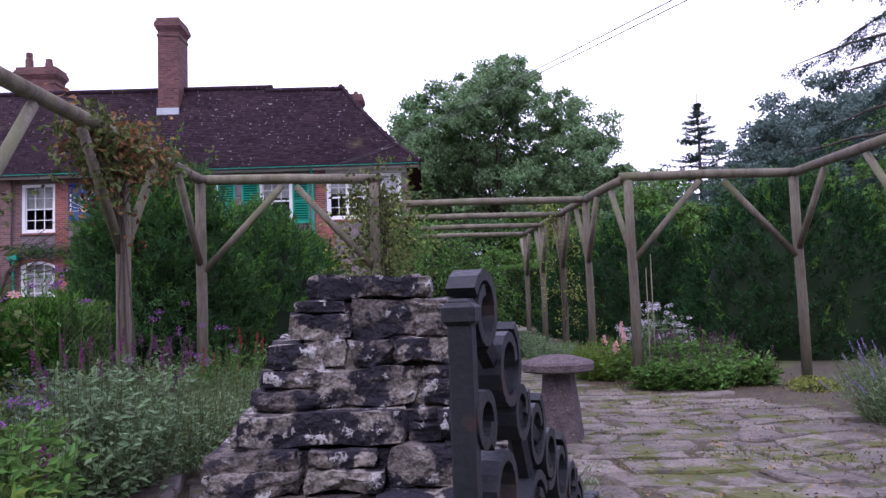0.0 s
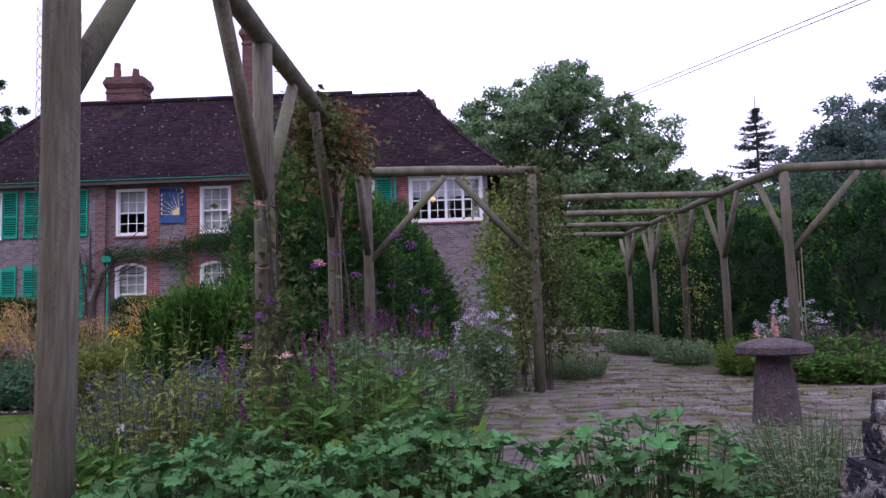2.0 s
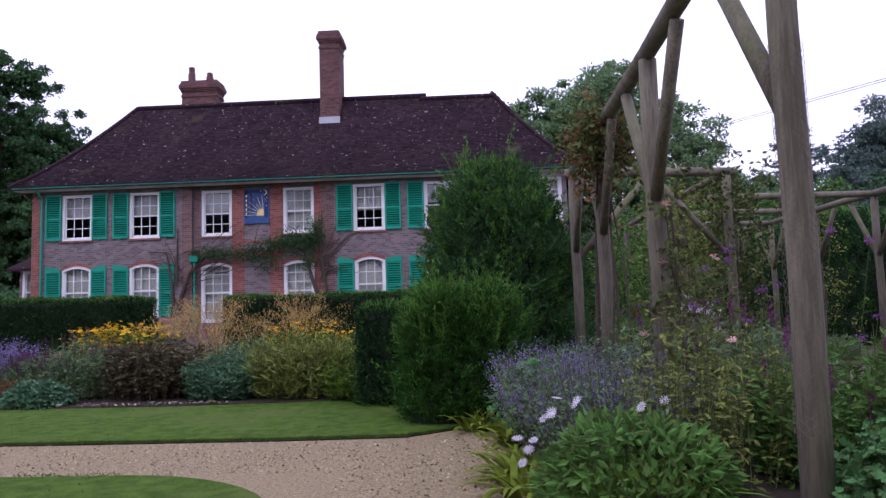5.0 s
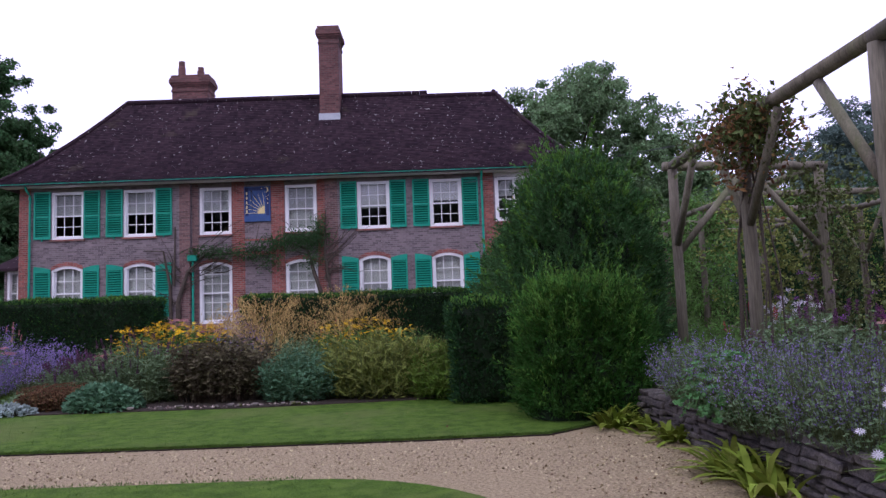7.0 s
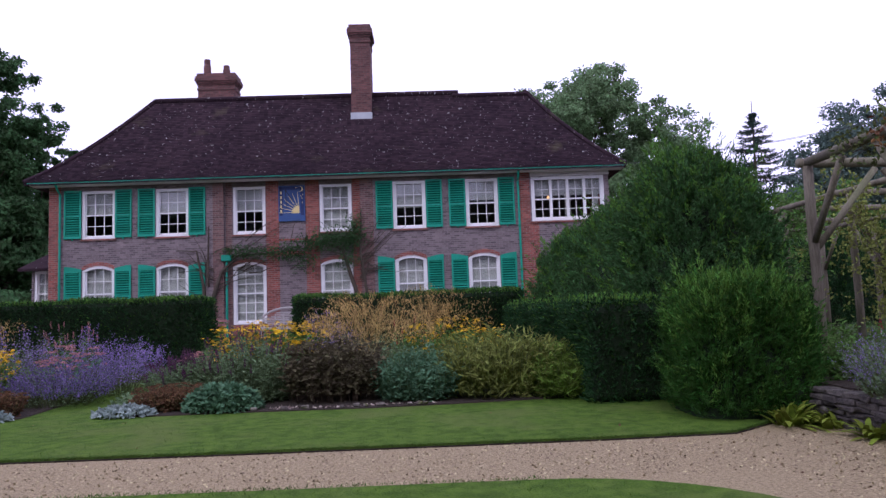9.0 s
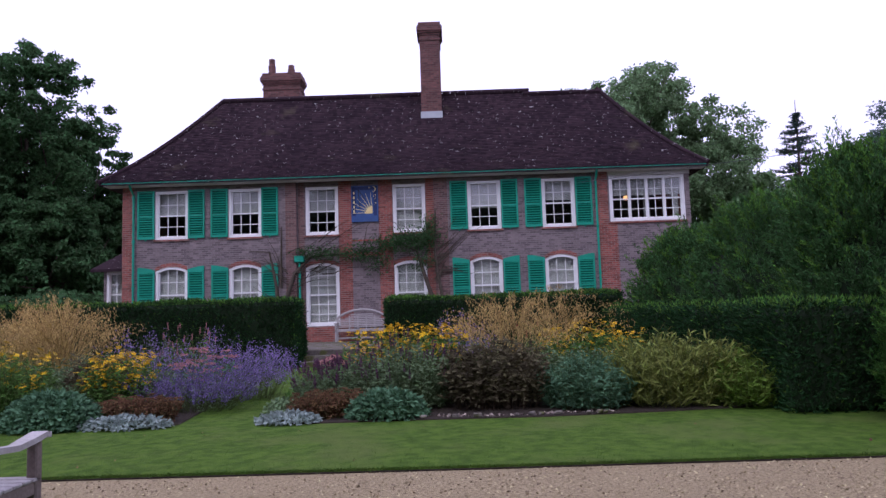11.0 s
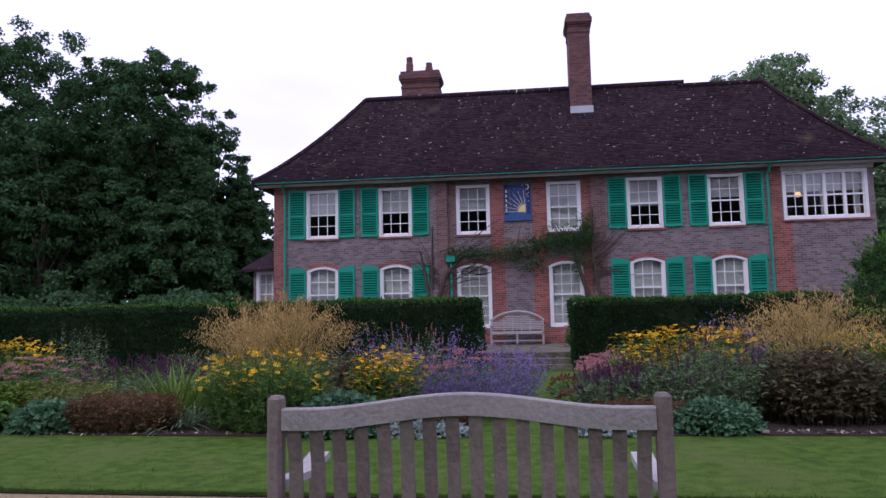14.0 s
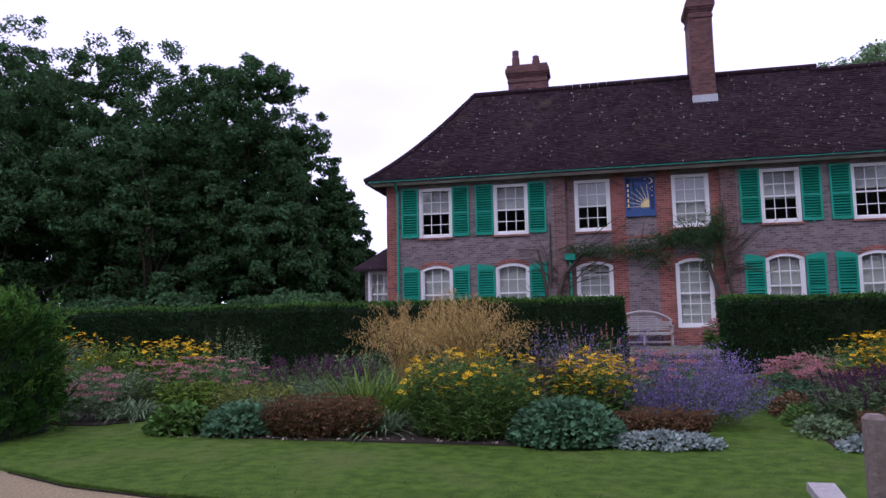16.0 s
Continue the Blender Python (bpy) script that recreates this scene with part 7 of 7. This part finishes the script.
# plants beside the flagged path
plant("lavender", "large grey lavender bush with faded spikes", "lavender", 4.45, 6.2, 0.75, 0.9, 0.66, z=0.18, n=700, leaf=GREYGREEN, leaf_len=0.06, leaf_w=0.01, per=16, lean=0.5, flower="spike", petal=MAUVE, fsize=0.011, share=0.12)
plant("white_phlox", "white-flowered phlox below the yew", "phlox", 3.6, 11.3, 0.6, 0.5, 1.0, z=0.18, n=120, leaf=GREYGREEN, leaf_len=0.08, leaf_w=0.03, per=18, flower="ball", petal=WHITEP, fsize=0.034, share=0.4)
plant("green_filler", "leafy green perennials along the path", "perennials", 3.6, 9.8, 0.7, 0.6, 0.65, z=0.18, n=280, leaf=GREEN, leaf_len=0.1, leaf_w=0.04, per=12, flower="spike", petal=DEEP, fsize=0.015, share=0.3)
plant("green_filler", "feathery bright green perennials along the path", "perennials", 2.55, 10.5, 0.55, 0.6, 0.6, z=0.18, n=320, leaf=BRIGHT, leaf_len=0.08, leaf_w=0.015, per=20)
plant("pink_snapdragon", "pink flower spike in green leaves", "perennials", 2.55, 9.9, 0.25, 0.25, 0.75, z=0.18, n=14, leaf=GREEN, leaf_len=0.08, per=10, flower="spike", petal=PALEPINK, fsize=0.03, share=0.5)
plant("green_filler", "grey-green mounds along the path", "perennials", 2.2, 12.6, 0.55, 0.8, 0.45, z=0.18, n=280, leaf=GREYGREEN, leaf_len=0.08, leaf_w=0.015, per=20)
plant("green_filler", "grey-green mounds along the path", "perennials", 2.0, 15.5, 0.6, 1.2, 0.5, z=0.18, n=280, leaf=GREYGREEN, leaf_len=0.1, leaf_w=0.02, per=16)
plant("lavender", "grey lavender bush at the path side", "lavender", 0.0, 10.4, 0.5, 0.5, 0.42, z=0.18, n=320, leaf=GREYGREEN, leaf_len=0.05, leaf_w=0.01, per=16, lean=0.5)
plant("lavender", "low grey herb in front of the staddle stone", "lavender", 0.35, 3.9, 0.5, 0.6, 0.42, z=0.18, n=320, leaf=GREYGREEN, leaf_len=0.05, leaf_w=0.01, per=14, lean=0.5)
plant("green_filler", "green perennials along the pergola", "perennials", -1.2, 12.5, 0.7, 2.2, 0.8, z=0.18, n=420, leaf=GREEN, leaf_len=0.1, leaf_w=0.04, per=12)
for x, y in ((2.9, 9.15), (3.5, 9.0), (4.1, 9.2)):
    plant("green_filler", "leafy green perennials along the path", "perennials", x, y, 0.4, 0.3, 0.42, z=0.18, n=130, leaf=GREEN, leaf_len=0.09, leaf_w=0.035, per=12, flower="spike", petal=DEEP, fsize=0.012, share=0.15)
for x, y in ((4.6, 8.5), (4.75, 8.9)):
    mound("moss_cushion", "yellow-green cushion of moss", x, y, 0.3, 0.2, 0.12, OLIVE, 0.03, 900, z=0.17)


# ---- climbers on the pergola ----
def climbing(name, label, spine, n, spread, leaf, size=0.06, stem_r=0.014, petal=None, blooms=0, bare=0.15):
    t = thing(name, label, "climber", spine[0])
    s = np.array(spine) - np.array(spine[0])
    part("stem", [tube([tuple(a) for a in s], np.linspace(stem_r, stem_r * 0.4, len(s)), 6)] + [tube([tuple(a + rng.normal(size=3) * 0.05) for a in s], np.linspace(stem_r * 0.7, stem_r * 0.3, len(s)), 5) for _ in range(2)], BARK, t)
    k = (1 - (1 - bare) * rng.random(n)) * (len(s) - 1)
    i = np.minimum(k.astype(int), len(s) - 2)
    c = s[i] + (s[i + 1] - s[i]) * (k - i)[:, None]
    nodes = c[:: 9] + rng.normal(size=(len(c[:: 9]), 3)) * spread
    p = np.repeat(nodes, 9, axis=0)[:n] + rng.normal(size=(min(n, len(nodes) * 9), 3)) * 0.06
    part("twig_growth", [stems(c[:: 9][: len(nodes)], nodes, 0.005, 0.03)], BROWNSTEM, t, kind="stuff")
    part("foliage", [blades(p, randdir(len(p), -0.2), rng.uniform(0.7, 1.3, len(p)) * size, size * 0.6, 0.15)], leaf, t, kind="stuff")
    if petal:
        f = nodes[:blooms] * 1.0 + rng.normal(size=(min(blooms, len(nodes)), 3)) * 0.03
        part("bloom", [petals(f, 0.045, 7, None, 0.5), petals(f + [0, 0, 0.012], 0.03, 6, None, 0.8)], petal, t, kind="stuff")
    return t


climbing("climbing_rose", "climbing rose with bronze turning leaves on a post", [(-2.6, 6.25, 0.34), (-2.62, 6.2, 1.4), (-2.66, 6.25, 2.3), (-2.7, 6.3, 2.75), (-2.7, 5.9, 2.85), (-2.7, 6.9, 2.85)], 1000, 0.14, ROSERED, 0.065, bare=0.42)
climbing("climbing_rose", "climbing rose with bronze turning leaves on the beam", [(-2.8, 6.5, 0.34), (-2.75, 6.5, 1.8), (-2.75, 6.2, 2.5), (-2.7, 5.75, 2.82), (-2.72, 6.3, 2.9), (-2.7, 7.6, 2.85)], 1700, 0.14, ROSELEAF, 0.065, petal=PALEPINK, blooms=2, bare=0.42)
climbing("climbing_rose", "pale pink climbing rose on a netted post", [(-2.6, 4.1, 0.34), (-2.6, 4.1, 1.0), (-2.62, 4.12, 1.9)], 700, 0.16, ROSELEAF, 0.06, petal=PALEPINK, blooms=7)
climbing("climbing_rose", "green climbing rose over the pergola post", [(-0.5, 8.95, 0.18), (-0.5, 9.0, 1.2), (-0.55, 9.0, 2.2), (-0.6, 8.95, 2.9)], 2600, 0.24, ROSELEAF, 0.07, petal=PALEPINK, blooms=4)
climbing("climbing_rose", "green climbing rose over the pergola", [(-0.75, 9.6, 0.18), (-0.8, 9.8, 1.2), (-0.8, 10.4, 2.2), (-0.7, 11.0, 2.9)], 2400, 0.28, OLIVE, 0.07)
for x, y in ((-0.7, 13.1), (-0.7, 15.2), (-0.7, 17.2)):
    climbing("climbing_rose", "dense green climber on a pergola post", [(x, y, 0.18), (x + 0.1, y, 1.2), (x, y + 0.1, 2.2), (x + 0.4, y, 2.95)], 2400, 0.3, GREEN, 0.08)
climbing("climbing_rose", "yellow-green rose on the pergola post", [(2.5, 13.4, 0.18), (2.6, 13.3, 1.4), (2.5, 13.4, 2.6), (2.3, 13.4, 3.05)], 900, 0.22, OLIVE, 0.06)
climbing("clematis", "purple clematis over the end of the pergola", [(1.6, 18.0, 0.18), (1.5, 18.0, 1.4), (1.2, 18.0, 2.5), (0.2, 18.0, 2.95)], 3600, 0.35, GREEN, 0.08, petal=PURPLE, blooms=120)

# dark planters at the far end of the walk
for x in (0.75, 1.35):
    pl = thing("wooden_planter", "dark square wooden planter at the end of the walk", "planter", (x, 24.5, 0.17), "planters")
    part("box", [chamfer(-0.25, -0.25, 0.06, 0.25, 0.25, 0.62, 0.01)], DARK, pl)
    for dx in (-0.24, 0.18):
        for dy in (-0.24, 0.18):
            part("foot", [box(dx, dy, 0, dx + 0.06, dy + 0.06, 0.68)], DARK, pl)
